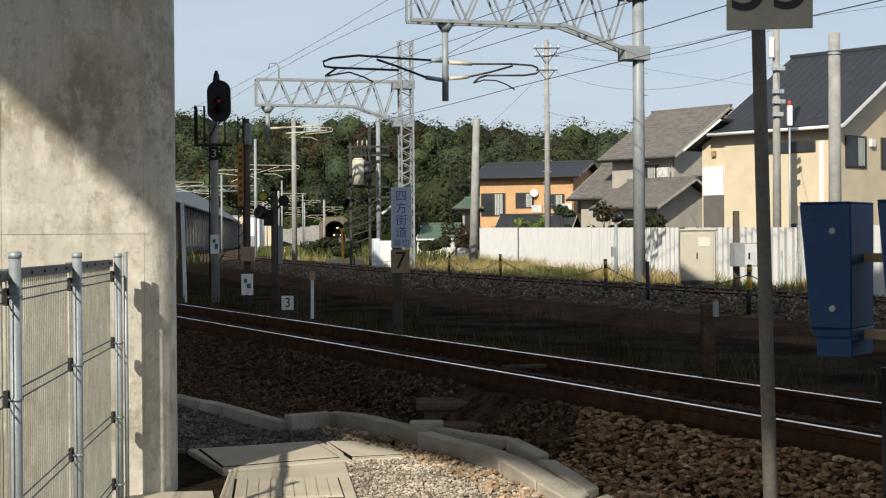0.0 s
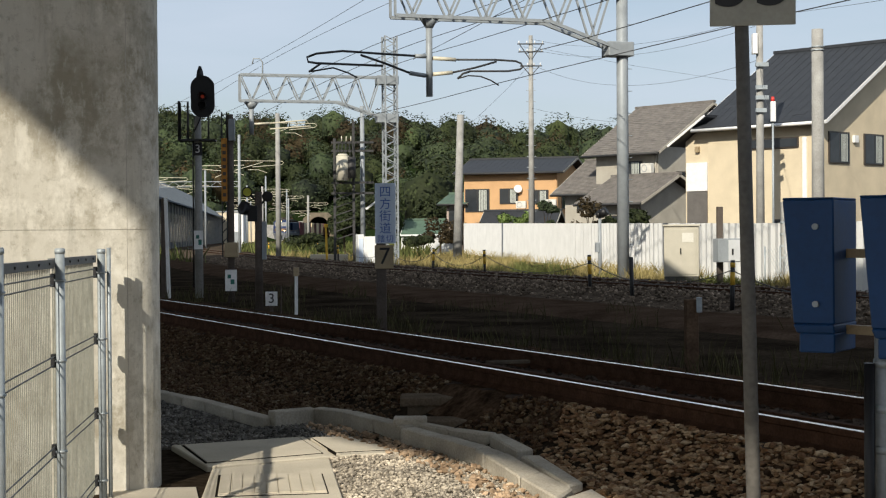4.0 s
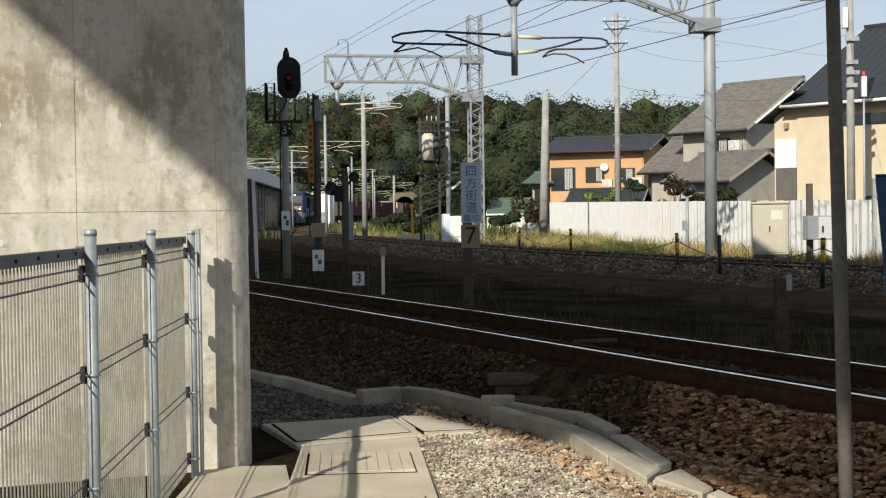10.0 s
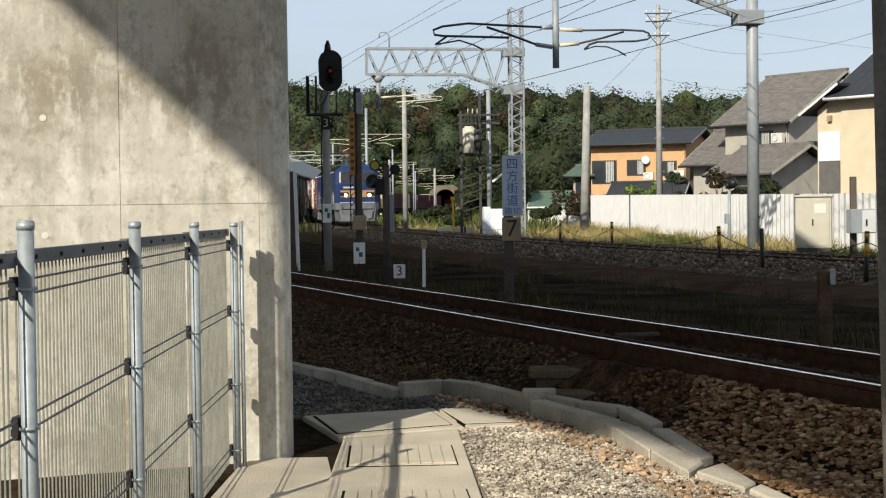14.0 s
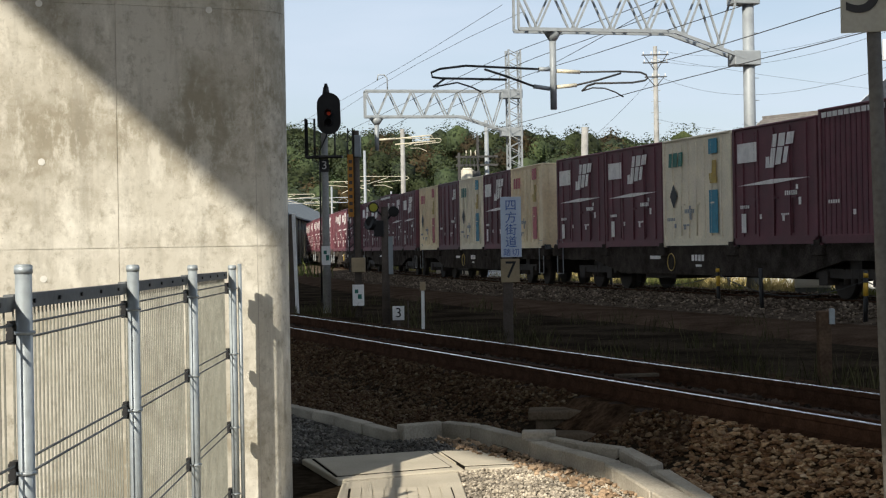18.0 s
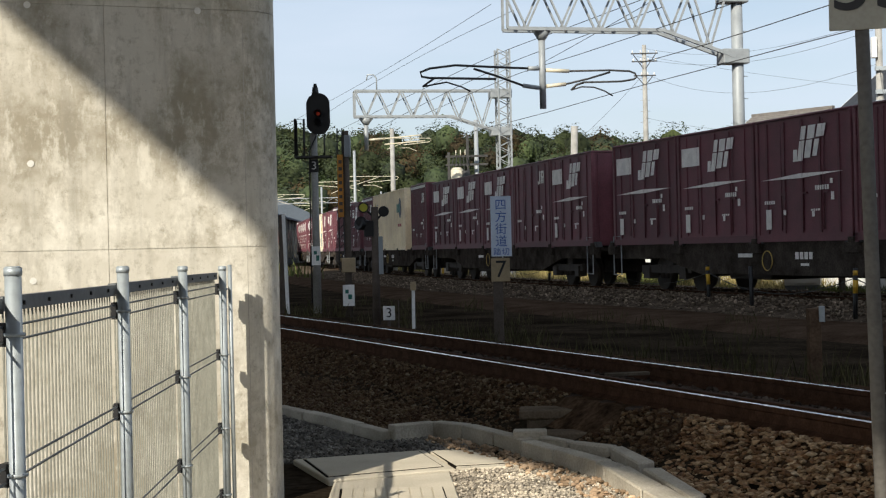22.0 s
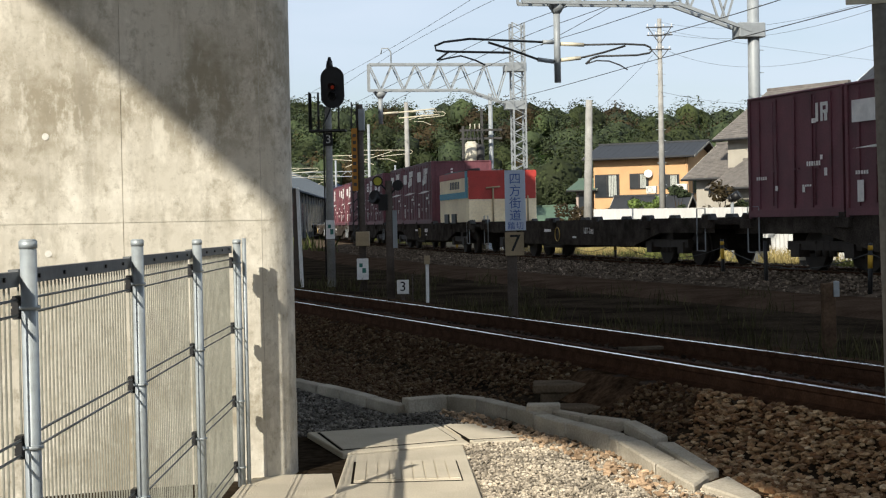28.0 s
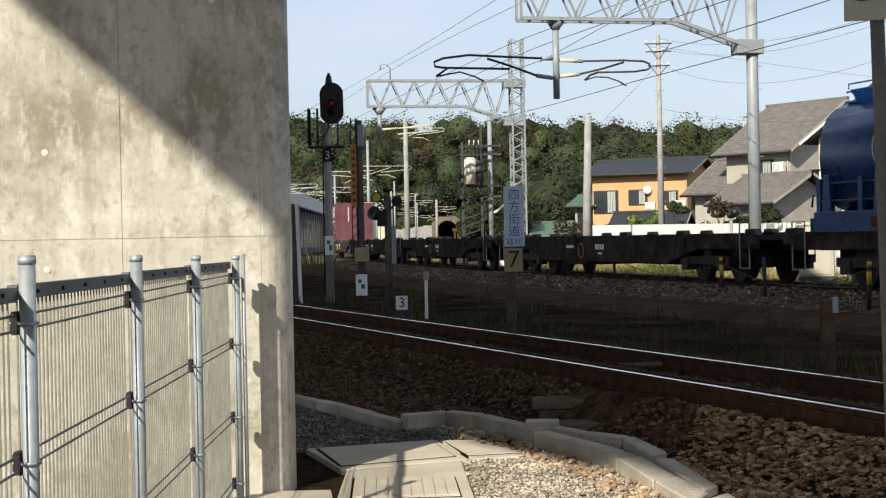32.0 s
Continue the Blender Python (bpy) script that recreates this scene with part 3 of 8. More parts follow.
for i in range(110):
    s = -52 + i * 0.64
    p, q = on_line(s), on_line(s + 0.5)
    o = new("sleeper", tie_mesh)
    o.parent = ties
    o.matrix_basis = pose(p.x, p.y, 0, 0, 0, math.degrees(math.atan2(q.y - p.y, q.x - p.x)) + 90)

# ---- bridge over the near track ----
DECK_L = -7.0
# deck out of view; its outline is bent so the shadow edges land right
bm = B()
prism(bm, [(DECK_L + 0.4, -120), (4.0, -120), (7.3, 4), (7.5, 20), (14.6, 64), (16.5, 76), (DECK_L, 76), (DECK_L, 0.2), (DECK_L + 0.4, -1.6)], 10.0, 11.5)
solid("bridge_deck", bm, CONCRETE, "unseen concrete viaduct deck, edges bent to place its shadow", "viaduct", "", "structure", NEAR)
# unseen parapets, added to push the shadow's far edge outwards
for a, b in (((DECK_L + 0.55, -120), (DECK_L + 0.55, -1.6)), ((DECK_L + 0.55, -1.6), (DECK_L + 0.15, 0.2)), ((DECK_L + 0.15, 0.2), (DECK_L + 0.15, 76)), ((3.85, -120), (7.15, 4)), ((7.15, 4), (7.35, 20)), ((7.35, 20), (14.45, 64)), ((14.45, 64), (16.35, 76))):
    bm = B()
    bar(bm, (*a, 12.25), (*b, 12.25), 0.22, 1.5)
    solid("parapet_wall", bm, CONCRETE, "unseen concrete parapet added to lengthen the deck's shadow", "viaduct", "", "structure", NEAR)


def pier(u, v0, v1, depth, r=0.28):
    """Round-cornered concrete pier; the formwork panels stand 5 mm proud of the joints."""
    t = thing("bridge_pier", NEAR @ pose(0, u, 0), "tall board-marked concrete bridge pier with rounded corners", "pier", "", "structure")

    def outline(g, a=None, b=None):
        """Plan outline, pulled in by g; a and b cut it off at two places across."""
        pts = []
        lo, hi = v0 if a is None else a, v1 if b is None else b
        for cx, cy, a0, cut in ((hi - r, r, -90, b), (hi - r, depth - r, 0, b), (lo + r, depth - r, 90, a), (lo + r, r, 180, a)):
            if cut is not None:
                x = hi if a0 in (-90, 0) else lo
                y = g if a0 in (-90, 180) else depth - g
                pts.append((x, y))
                continue
            for k in range(21):
                w = radians(a0 + k * 90 / 20)
                pts.append((cx + (r - g) * math.cos(w), cy + (r - g) * math.sin(w)))
        return pts
    bm = B()
    prism(bm, outline(0.008), -0.3, 10.0)
    part("core", bm, CAST, t)
    zs = [-0.2, 1.64, 3.14, 4.64, 6.14, 7.64, 10]
    cuts = [None, -2.16, -0.37, 1.415, None]
    for z0, z1 in zip(zs, zs[1:]):
        for a, b in zip(cuts, cuts[1:]):
            bm = B()
            prism(bm, outline(0.0, None if a is None else a + 0.0018, None if b is None else b - 0.0018), z0 + 0.0015, z1 - 0.0015)
            bm.normal_update()
            for f in bm.faces:
                f.smooth = False
            part("formwork_panel", bm, CAST, t)
    # a thin joint where the rounded corner begins
    bm = B()
    box(bm, v1 - r - 0.002, v1 - r + 0.002, -0.0015, 0.004, 0.0, 10)
    part("corner_joint", bm, CONCRETE, t)
    for v, z in ((0.96, 1.46), (0.96, 2.17), (0.96, 3.13), (-0.85, 1.46), (-0.85, 2.17), (-0.85, 3.13), (2.0, 3.13)):
        bm = B()
        rod(bm, (v, -0.003, z), (v, 0.02, z), 0.021, n=14)
        part("tie_plug", bm, MORTAR, t, "pale round mortar plug")
    return t


pier(9.47, -4.5, 2.55, 3.0, 0.265)

# ---- mesh fence ----
FENCE = [Vector((-1.37, 2.6)), Vector((-1.525, 4.29)), Vector((-1.683, 6.0)), Vector((-1.838, 7.66)), Vector((-1.978, 9.28))]
CLAMPZ = (1.38, 0.975, 0.52, 0.11)


def mesh_fence():
    t = thing("mesh_fence", pose(0, 0, 0), "galvanised steel mesh fence with round posts", "fence")
    for i, p in enumerate(FENCE):
        top = 1.59 - 0.018 * i
        bm = B()
        rod(bm, (p.x, p.y, -0.1), (p.x, p.y, top), 0.0243, n=14)
        post = part("post", bm, STEEL, t)
        bm = B()
        rod(bm, (p.x, p.y, top - 0.022), (p.x, p.y, top), 0.0265, n=18)
        rod(bm, (p.x, p.y, top), (p.x, p.y, top + 0.005), 0.0265, 0.02, n=18)
        part("cap", bm, STEEL, post)
        for z in CLAMPZ:
            bm = B()
            rod(bm, (p.x, p.y, z - 0.005), (p.x, p.y, z + 0.005), 0.031, n=14)
            part("u_bolt", bm, STEEL, post)
            bm = B()
            for dz in (-0.024, 0.004):
                box(bm, -0.026, 0.008, -0.02, 0.012, z + dz, z + dz + 0.022, Matrix.Translation((p.x - 0.026, p.y + 0.01, 0)))
            box(bm, -0.012, 0.012, -0.028, 0.018, z - 0.034, z + 0.034, Matrix.Translation((p.x - 0.034, p.y + 0.012, 0)))
            part("clamp", bm, BLACK, post, "black clamp on the post")
    for a, b in zip(FENCE, FENCE[1:]):
        d = (b - a).normalized()
        L = (b - a).length
        s = Vector((-d.y, d.x)) * 0.045
        A = a + s
        bm = B()
        bar(bm, (A.x, A.y, 1.468), (A.x + d.x * L, A.y + d.y * L, 1.462), 0.03, 0.043)
        top = part("top_rail", bm, RAILDARK, t, "dark grey top rail with bolts")
        for k in range(5):
            q = A + d * (L * (k + 0.7) / 5.2) - s * 0.36
            bm = B()
            rod(bm, (q.x, q.y, 1.465), (q.x - s.x * 0.15, q.y - s.y * 0.15, 1.465), 0.007, n=8)
            part("bolt", bm, BLACK, top)
        n = int(L / 0.05)
        bm = B()
        for k in range(1, n):
            q = A + d * (L * k / n)
            rod(bm, (q.x, q.y, 0.03), (q.x, q.y, 1.45), 0.0034, n=5, cap=False)
        w = part("wire_mesh", bm, WIRE, t, "grid of thin vertical wires")
        for z in CLAMPZ:
            for dz in (-0.022, 0.022):
                bm = B()
                rod(bm, (A.x - s.x * 0.3, A.y - s.y * 0.3, z + dz), (A.x + d.x * L - s.x * 0.3, A.y + d.y * L - s.y * 0.3, z + dz), 0.0042, n=6)
                part("cross_wire", bm, RAILDARK, w)
    p = FENCE[-1]
    bm = B()
    rod(bm, (p.x + 0.042, p.y + 0.02, 0.0), (p.x + 0.042, p.y + 0.02, 1.53), 0.013, n=8)
    part("end_tube", bm, STEEL, t)


mesh_fence()

# ---- masts and poles ----
def truss(bm, length, h, w, n, knee):
    """A lattice beam from the mast at x=0 out to x=-length: two chords front and back, zigzag between, a knee down to the mast."""
    for y in (-w / 2, w / 2):
        bar(bm, (0, y, h), (-length, y, h), 0.09, 0.09)
        bar(bm, (-knee, y, 0), (-length, y, 0), 0.09, 0.09)
        bar(bm, (-knee, y, 0), (0, y, -0.7), 0.09, 0.09)
        bar(bm, (-length, y, 0), (-length, y, h), 0.06, 0.06)
        step = (length - 0.2) / n
        for k in range(n):
            x = -length + step * k
            for xa, za, xb, zb in ((x, h, x + step / 2, 0), (x + step / 2, 0, x + step, h)):
                zc = zb if xb < -knee else (zb if zb == h else -0.7 * (knee + xb) / knee)
                zd = za if xa < -knee else (za if za == h else -0.7 * (knee + xa) / knee)
                bar(bm, (xa, y, zd), (xb, y, zc), 0.05, 0.05)
    for k in range(n + 1):
        x = -length + (length - 0.2) * k / n
        bar(bm, (x, -w / 2, h), (x, w / 2, h), 0.04, 0.04)


def curved(bm, pts, r, n=6):
    c = spline(pts, 6) if len(pts[0]) == 2 else pts
    pipe(bm, c, r, n)


def tube_mast(x, y, height, radius, beam_z, m_rot, length, label, lattice=False):
    t = thing("catenary_mast", pose(x, y, 0.1, 0, 0, m_rot), label, "catenary mast", "catenary masts")
    bm = B()
    if lattice:
        a = radius
        for sx in (-a, a):
            for sy in (-a, a):
                bar(bm, (sx, sy, -0.1), (sx, sy, height), 0.07, 0.07)
        n = int(height / (a * 1.9))
        for k in range(n):
            z0, z1 = height * k / n, height * (k + 1) / n
            for sy in (-a, a):
                bar(bm, (-a, sy, z0), (a, sy, (z0 + z1) / 2), 0.035, 0.035)
                bar(bm, (a, sy, (z0 + z1) / 2), (-a, sy, z1), 0.035, 0.035)
            for sx in (-a, a):
                bar(bm, (sx, -a, z0), (sx, a, (z0 + z1) / 2), 0.035, 0.035)
                bar(bm, (sx, a, (z0 + z1) / 2), (sx, -a, z1), 0.035, 0.035)
    else:
        rod(bm, (0, 0, -0.1), (0, 0, height), radius, radius * 0.92, 16)
    part("mast", bm, GREYPAINT, t)
    bm = B()
    rod(bm, (0, 0, -0.15), (0, 0, 0.1), radius * 1.9, n=12)
    part("foundation", bm, POLECON, t)
    bm = B()
    truss(bm, length, 1.12, 0.45, 6, 2.1)
    part("lattice_beam", bm, GREYPAINT, t, at=pose(-radius, 0, beam_z))
    for z in (beam_z - 0.68, beam_z + 1.0):
        bm = B()
        box(bm, -radius - 0.35, radius + 0.08, -0.26, 0.26, z - 0.2, z + 0.2)
        part("bracket", bm, GREYPAINT, t, bevel=0.02)
    if not lattice:
        for k in range(12):
            bm = B()
            rod(bm, (radius, 0, 0.5 + k * 0.62), (radius + 0.12, 0, 0.5 + k * 0.62), 0.012, n=5)
            part("step_bolt", bm, STEEL, t)
    return t


INSUL = mat("cream_insulator", (0.6, 0.55, 0.42), 0.3, 0, 5, 0.15)


def drop_arm(x, y, z_top, z_bot, m_rot, label, arms, r=0.1):
    """A steel tube hung from a lattice beam with cantilever arms for the wires."""
    t = thing("drop_arm", pose(x, y, z_top, 0, 0, m_rot), label, "catenary arm", "catenary arms")
    bm = B()
    rod(bm, (0, 0, -0.15), (0, 0, z_bot - z_top), r, n=12)
    part("tube", bm, GREYPAINT, t)
    bm = B()
    rod(bm, (0, 0, 0.03), (0, 0, -0.25), r * 3.2, r * 1.1, n=8)
    part("flange", bm, GREYPAINT, t)
    for pts, rr, mt, nm in arms:
        bm = B()
        pipe(bm, pts, rr, 7)
        part(nm, bm, mt, t)
    return t


def pole(name, x, y, z0, h, r0, r1, material, label, category, lean=0.0, group=""):
    t = thing(name, pose(x, y, z0, 0, lean, 0), label, category, group)
    bm = B()
    rod(bm, (0, 0, -0.3), (0, 0, h), r0, r1, 14)
    part("shaft", bm, material, t)
    return t


# near steel mast with its beam, and the lattice mast further on
tube_mast(5.5, 42.5, 9.45, 0.17, 7.29, 17.5, 6.5, "grey tubular catenary mast with a lattice beam over the track")
tube_mast(-1.6, 67.4, 10.25, 0.27, 7.3, 15, 6.38, "grey lattice catenary mast with a lattice beam over the track", True)
drop_arm(0.1, 40.8, 7.36, 5.28, 17.5, "hanging tube under the near catenary beam", [
    ([(0.1, 0, -1.05), (0.75, 0, -1.07)], 0.055, INSUL, "insulator"), ([(0.75, 0, -1.07), (1.9, 0, -1.04), (2.48, 0, -1.06), (2.64, 0, -1.12), (2.68, 0, -1.22), (2.6, 0, -1.28), (2.25, 0, -1.34), (1.17, 0, -1.37)], 0.028, DARKSTEEL, "arm"),
    ([(0.1, 0, -1.48), (0.65, 0, -1.42)], 0.055, INSUL, "insulator"), ([(0.65, 0, -1.42), (1.3, 0, -1.27), (1.92, 0, -1.09)], 0.028, DARKSTEEL, "brace"), ([(0.8, 0, -1.58), (0.95, 0, -1.44), (1.17, 0, -1.37)], 0.03, DARKSTEEL, "clip"),
    ([(0.8, 0, -1.58), (1.1, 0, -1.49), (1.45, 0, -1.5), (1.75, 0, -1.6), (1.98, 0, -1.73)], 0.02, DARKSTEEL, "steady_arm"),
    ([(-0.1, 0, -1.0), (-0.4, 0, -1.0)], 0.06, GREYPAINT, "insulator"), ([(-0.4, 0, -1.0), (-1.35, 0, -0.97), (-2.4, 0, -0.93), (-3.1, 0, -1.02), (-3.35, 0, -1.12), (-3.32, 0, -1.24), (-3.1, 0, -1.27), (-1.3, 0, -1.29)], 0.032, DARKSTEEL, "arm"),
    ([(-0.1, 0, -1.52), (-0.55, 0, -1.46)], 0.06, GREYPAINT, "insulator"), ([(-0.55, 0, -1.46), (-1.3, 0, -1.2), (-1.9, 0, -1.02)], 0.032, DARKSTEEL, "brace"),
    ([(-3.3, 0, -1.5), (-3.1, 0, -1.36), (-2.97, 0, -1.27)], 0.028, DARKSTEEL, "clip"), ([(-3.3, 0, -1.5), (-2.65, 0, -1.38), (-2.25, 0, -1.5), (-2.0, 0, -1.62)], 0.022, DARKSTEEL, "steady_arm")], 0.09)
drop_arm(-7.55, 65.85, 7.3, 5.95, 15, "hanging tube under the far catenary beam", [
    ([(0.1, 0, -0.9), (0.8, 0, -0.85)], 0.05, INSUL, "insulator"), ([(0.8, 0, -0.85), (2.4, 0, -0.7), (2.6, 0, -0.95), (0.8, 0, -1.1)], 0.03, INSUL, "arm")])
# little wire hooks that stand on the far beam
for dx, s in ((5.65, 1), (0.2, -1)):
    h = thing("wire_hook", pose(-1.6 - dx * 0.966, 67.4 - dx * 0.26, 8.37, 0, 0, 15), "curved steel bracket on the catenary beam", "bracket", "wire brackets")
    bm = B()
    pipe(bm, [(0, 0, 0), (0, 0, 0.7), (-0.12, 0, 0.86), (-0.4, 0, 0.86), (-0.44, 0, 0.62)], 0.03, 6)
    part("hook", bm, GREYPAINT, h)


def crossarms(t, arms, material=STEEL):
    """Crossarms with insulator pins on a pole."""
    for z, half, n in arms:
        bm = B()
        bar(bm, (-half, -0.12, z), (half, -0.12, z), 0.07, 0.07)
        a = part("crossarm", bm, material, t)
        for k in range(n):
            x = -half + 0.1 + (2 * half - 0.2) * k / max(1, n - 1)
            bm = B()
            rod(bm, (x, -0.12, z + 0.03), (x, -0.12, z + 0.2), 0.045, 0.03, 8)
            part("insulator", bm, WHITE, a)


u = pole("utility_pole", 6.7, 97, 0, 14.2, 0.22, 0.13, POLECON, "tall concrete utility pole with crossarms and insulators", "utility pole")
crossarms(u, [(13.65, 0.85, 4), (13.15, 0.8, 4), (12.25, 0.7, 4)], DARKSTEEL)
for sx in (-1, 1):
    for z0, z1, l in ((12.7, 13.6, 0.7), (11.7, 12.2, 0.5)):
        bm = B()
        bar(bm, (0.08 * sx, -0.12, z0), (l * sx, -0.12, z1), 0.05, 0.05)
        part("arm_brace", bm, DARKSTEEL, u)
bm = B()
for k in range(14):
    rod(bm, (-0.3, 0, 3 + k * 0.7), (0.3, 0, 3 + k * 0.7), 0.02, n=5)
part("step_bolts", bm, STEEL, u)
pole("concrete_pole", 1.55, 78, 0.1, 7.6, 0.24, 0.17, POLECON, "plain concrete pole without wires", "pole", 1.6)
u = pole("utility_pole", 13.2, 60, 0.1, 10.3, 0.18, 0.13, POLECON, "concrete utility pole with a switch box", "utility pole")
bm = B()
box(bm, -0.32, -0.12, -0.25, 0.05, 8.5, 9.3)
part("switch_box", bm, WHITE, u, bevel=0.02)
for z, w in ((8.0, 0.3), (7.1, 0.25), (6.7, 0.3), (6.2, 0.22)):
    bm = B()
    box(bm, -0.2, w, -0.25, -0.1, z, z + 0.16)
    part("fitting", bm, STEEL, u)
u = pole("concrete_pole", 11.75, 45.5, 0.1, 7.55, 0.2, 0.175, POLECON, "thick concrete pole with a metal cap", "pole")
for z in (6.9, 7.0):
    bm = B()
    rod(bm, (0, 0, z), (0, 0, z + 0.04), 0.2, n=14)
    part("band", bm, STEEL, u)
u = pole("warning_pole", 8.55, 37.4, 0.1, 4.75, 0.03, 0.025, STEEL, "thin steel pole with a white box and red lamp", "lamp pole")
bm = B()
box(bm, -0.06, 0.06, -0.08, 0.04, 4.2, 4.7)
part("white_box", bm, WHITE, u, bevel=0.01)
bm = B()
rod(bm, (0, 0, 4.7), (0, 0, 4.82), 0.05, 0.04, 10)
part("red_lamp", bm, mat("red_lens", (0.6, 0.05, 0.04), 0.3, 0, 5, 0.1), u, "red lamp")

# ---- white boundary wall ----
def white_wall():
    t = thing("boundary_wall", pose(0, 0, 0), "white ribbed steel boundary wall along the railway", "wall", "", "structure")
    a, b = Vector((9.25, 27.0)), Vector((2.51, 103))
    L = (b - a).length
    d = (b - a) / L
    n = 45
    for i in range(n):
        p, q = a + d * (L * i / n), a + d * (L * (i + 1) / n - 0.02)
        zt = 1.8 + 0.5 * max(0, (p.y - 36) / 67)
        bm = B()
        s = Vector((-d.y, d.x))
        out = []
        k = 12
        for j in range(k + 1):
            w = p + (q - p) * (j / k)
            o = 0.07 if j % 4 == 1 else 0.0
            out.append((w + s * o, w - s * 0.05))
        for (f0, r0), (f1, r1) in zip(out, out[1:]):
            v = [bm.verts.new((x.x, x.y, z)) for x in (f0, f1) for z in (0.0, zt)]
            bm.faces.new((v[0], v[2], v[3], v[1]))
            v2 = [bm.verts.new((x.x, x.y, zt)) for x in (f0, f1, r1, r0)]
            bm.faces.new(v2)
            v3 = [bm.verts.new((x.x, x.y, z)) for x in (r0, r1) for z in (0.0, zt)]
            bm.faces.new((v3[0], v3[1], v3[3], v3[2]))
        part("panel", bm, WHITEWALL, t)


white_wall()
lw = thing("boundary_wall", pose(0, 0, 0), "lower white boundary wall further along", "wall", "", "structure")
for i in range(4):
    a = Vector((2.35, 106)).lerp(Vector((-1.9, 113)), i / 4)
    b = Vector((2.35, 106)).lerp(Vector((-1.9, 113)), (i + 0.99) / 4)
    bm = B()
    bar(bm, (a.x, a.y, 0.65), (b.x, b.y, 0.65), 0.08, 1.35)
    part("panel", bm, WHITEWALL, lw)


# ---- trackside things ----
def words(body, size, depth=0.002):
    """A mesh of text in the built-in font, lying in the xz plane and facing -y, centred."""
    cu = bpy.data.curves.new("words", "FONT")
    cu.body, cu.size, cu.extrude, cu.align_x, cu.align_y = body, size, depth, "CENTER", "CENTER"
    tmp = bpy.data.objects.new("words", cu)
    scene.collection.objects.link(tmp)
    me = bpy.data.meshes.new_from_object(tmp.evaluated_get(bpy.context.evaluated_depsgraph_get()))
    bpy.data.objects.remove(tmp)
    me.transform(Matrix.Rotation(radians(90), 4, "X"))
    return me


def lettered(name, body, size, material, parent, at, label=""):
    me = words(body, size)
    me.materials.clear()
    me.materials.append(material)
    ob = new(name, me)
    ob.parent = parent
    ob.matrix_basis = at
    return tagged(ob, label)


def plate(name, w, h, z, material, parent, y=-0.06, th=0.012, x=0.0, label=""):
    bm = B()
    box(bm, x - w / 2, x + w / 2, y - th, y, z - h / 2, z + h / 2)
    return part(name, bm, material, parent, label, bevel=0.003)


LETTER = mat("letter_white", (0.62, 0.60, 0.58), 0.55, 0, 6, 0.15)
PALEBLUE = mat("pale_blue_enamel", (0.60, 0.68, 0.79), 0.4, 0, 3, 0.1)
TANPLATE = mat("tan_plate", (0.36, 0.28, 0.17), 0.6, 0, 4, 0.2)
TEAL = mat("teal_mark", (0.03, 0.16, 0.13), 0.5)
YELLOW = mat("yellow_paint", (0.60, 0.36, 0.03), 0.5, 0, 6, 0.2)
SIGNORANGE = mat("orange_board", (0.50, 0.22, 0.03), 0.6, 0, 6, 0.2)
PLATEGREY = mat("grey_plate", (0.38, 0.37, 0.31), 0.55, 0, 4, 0.12)


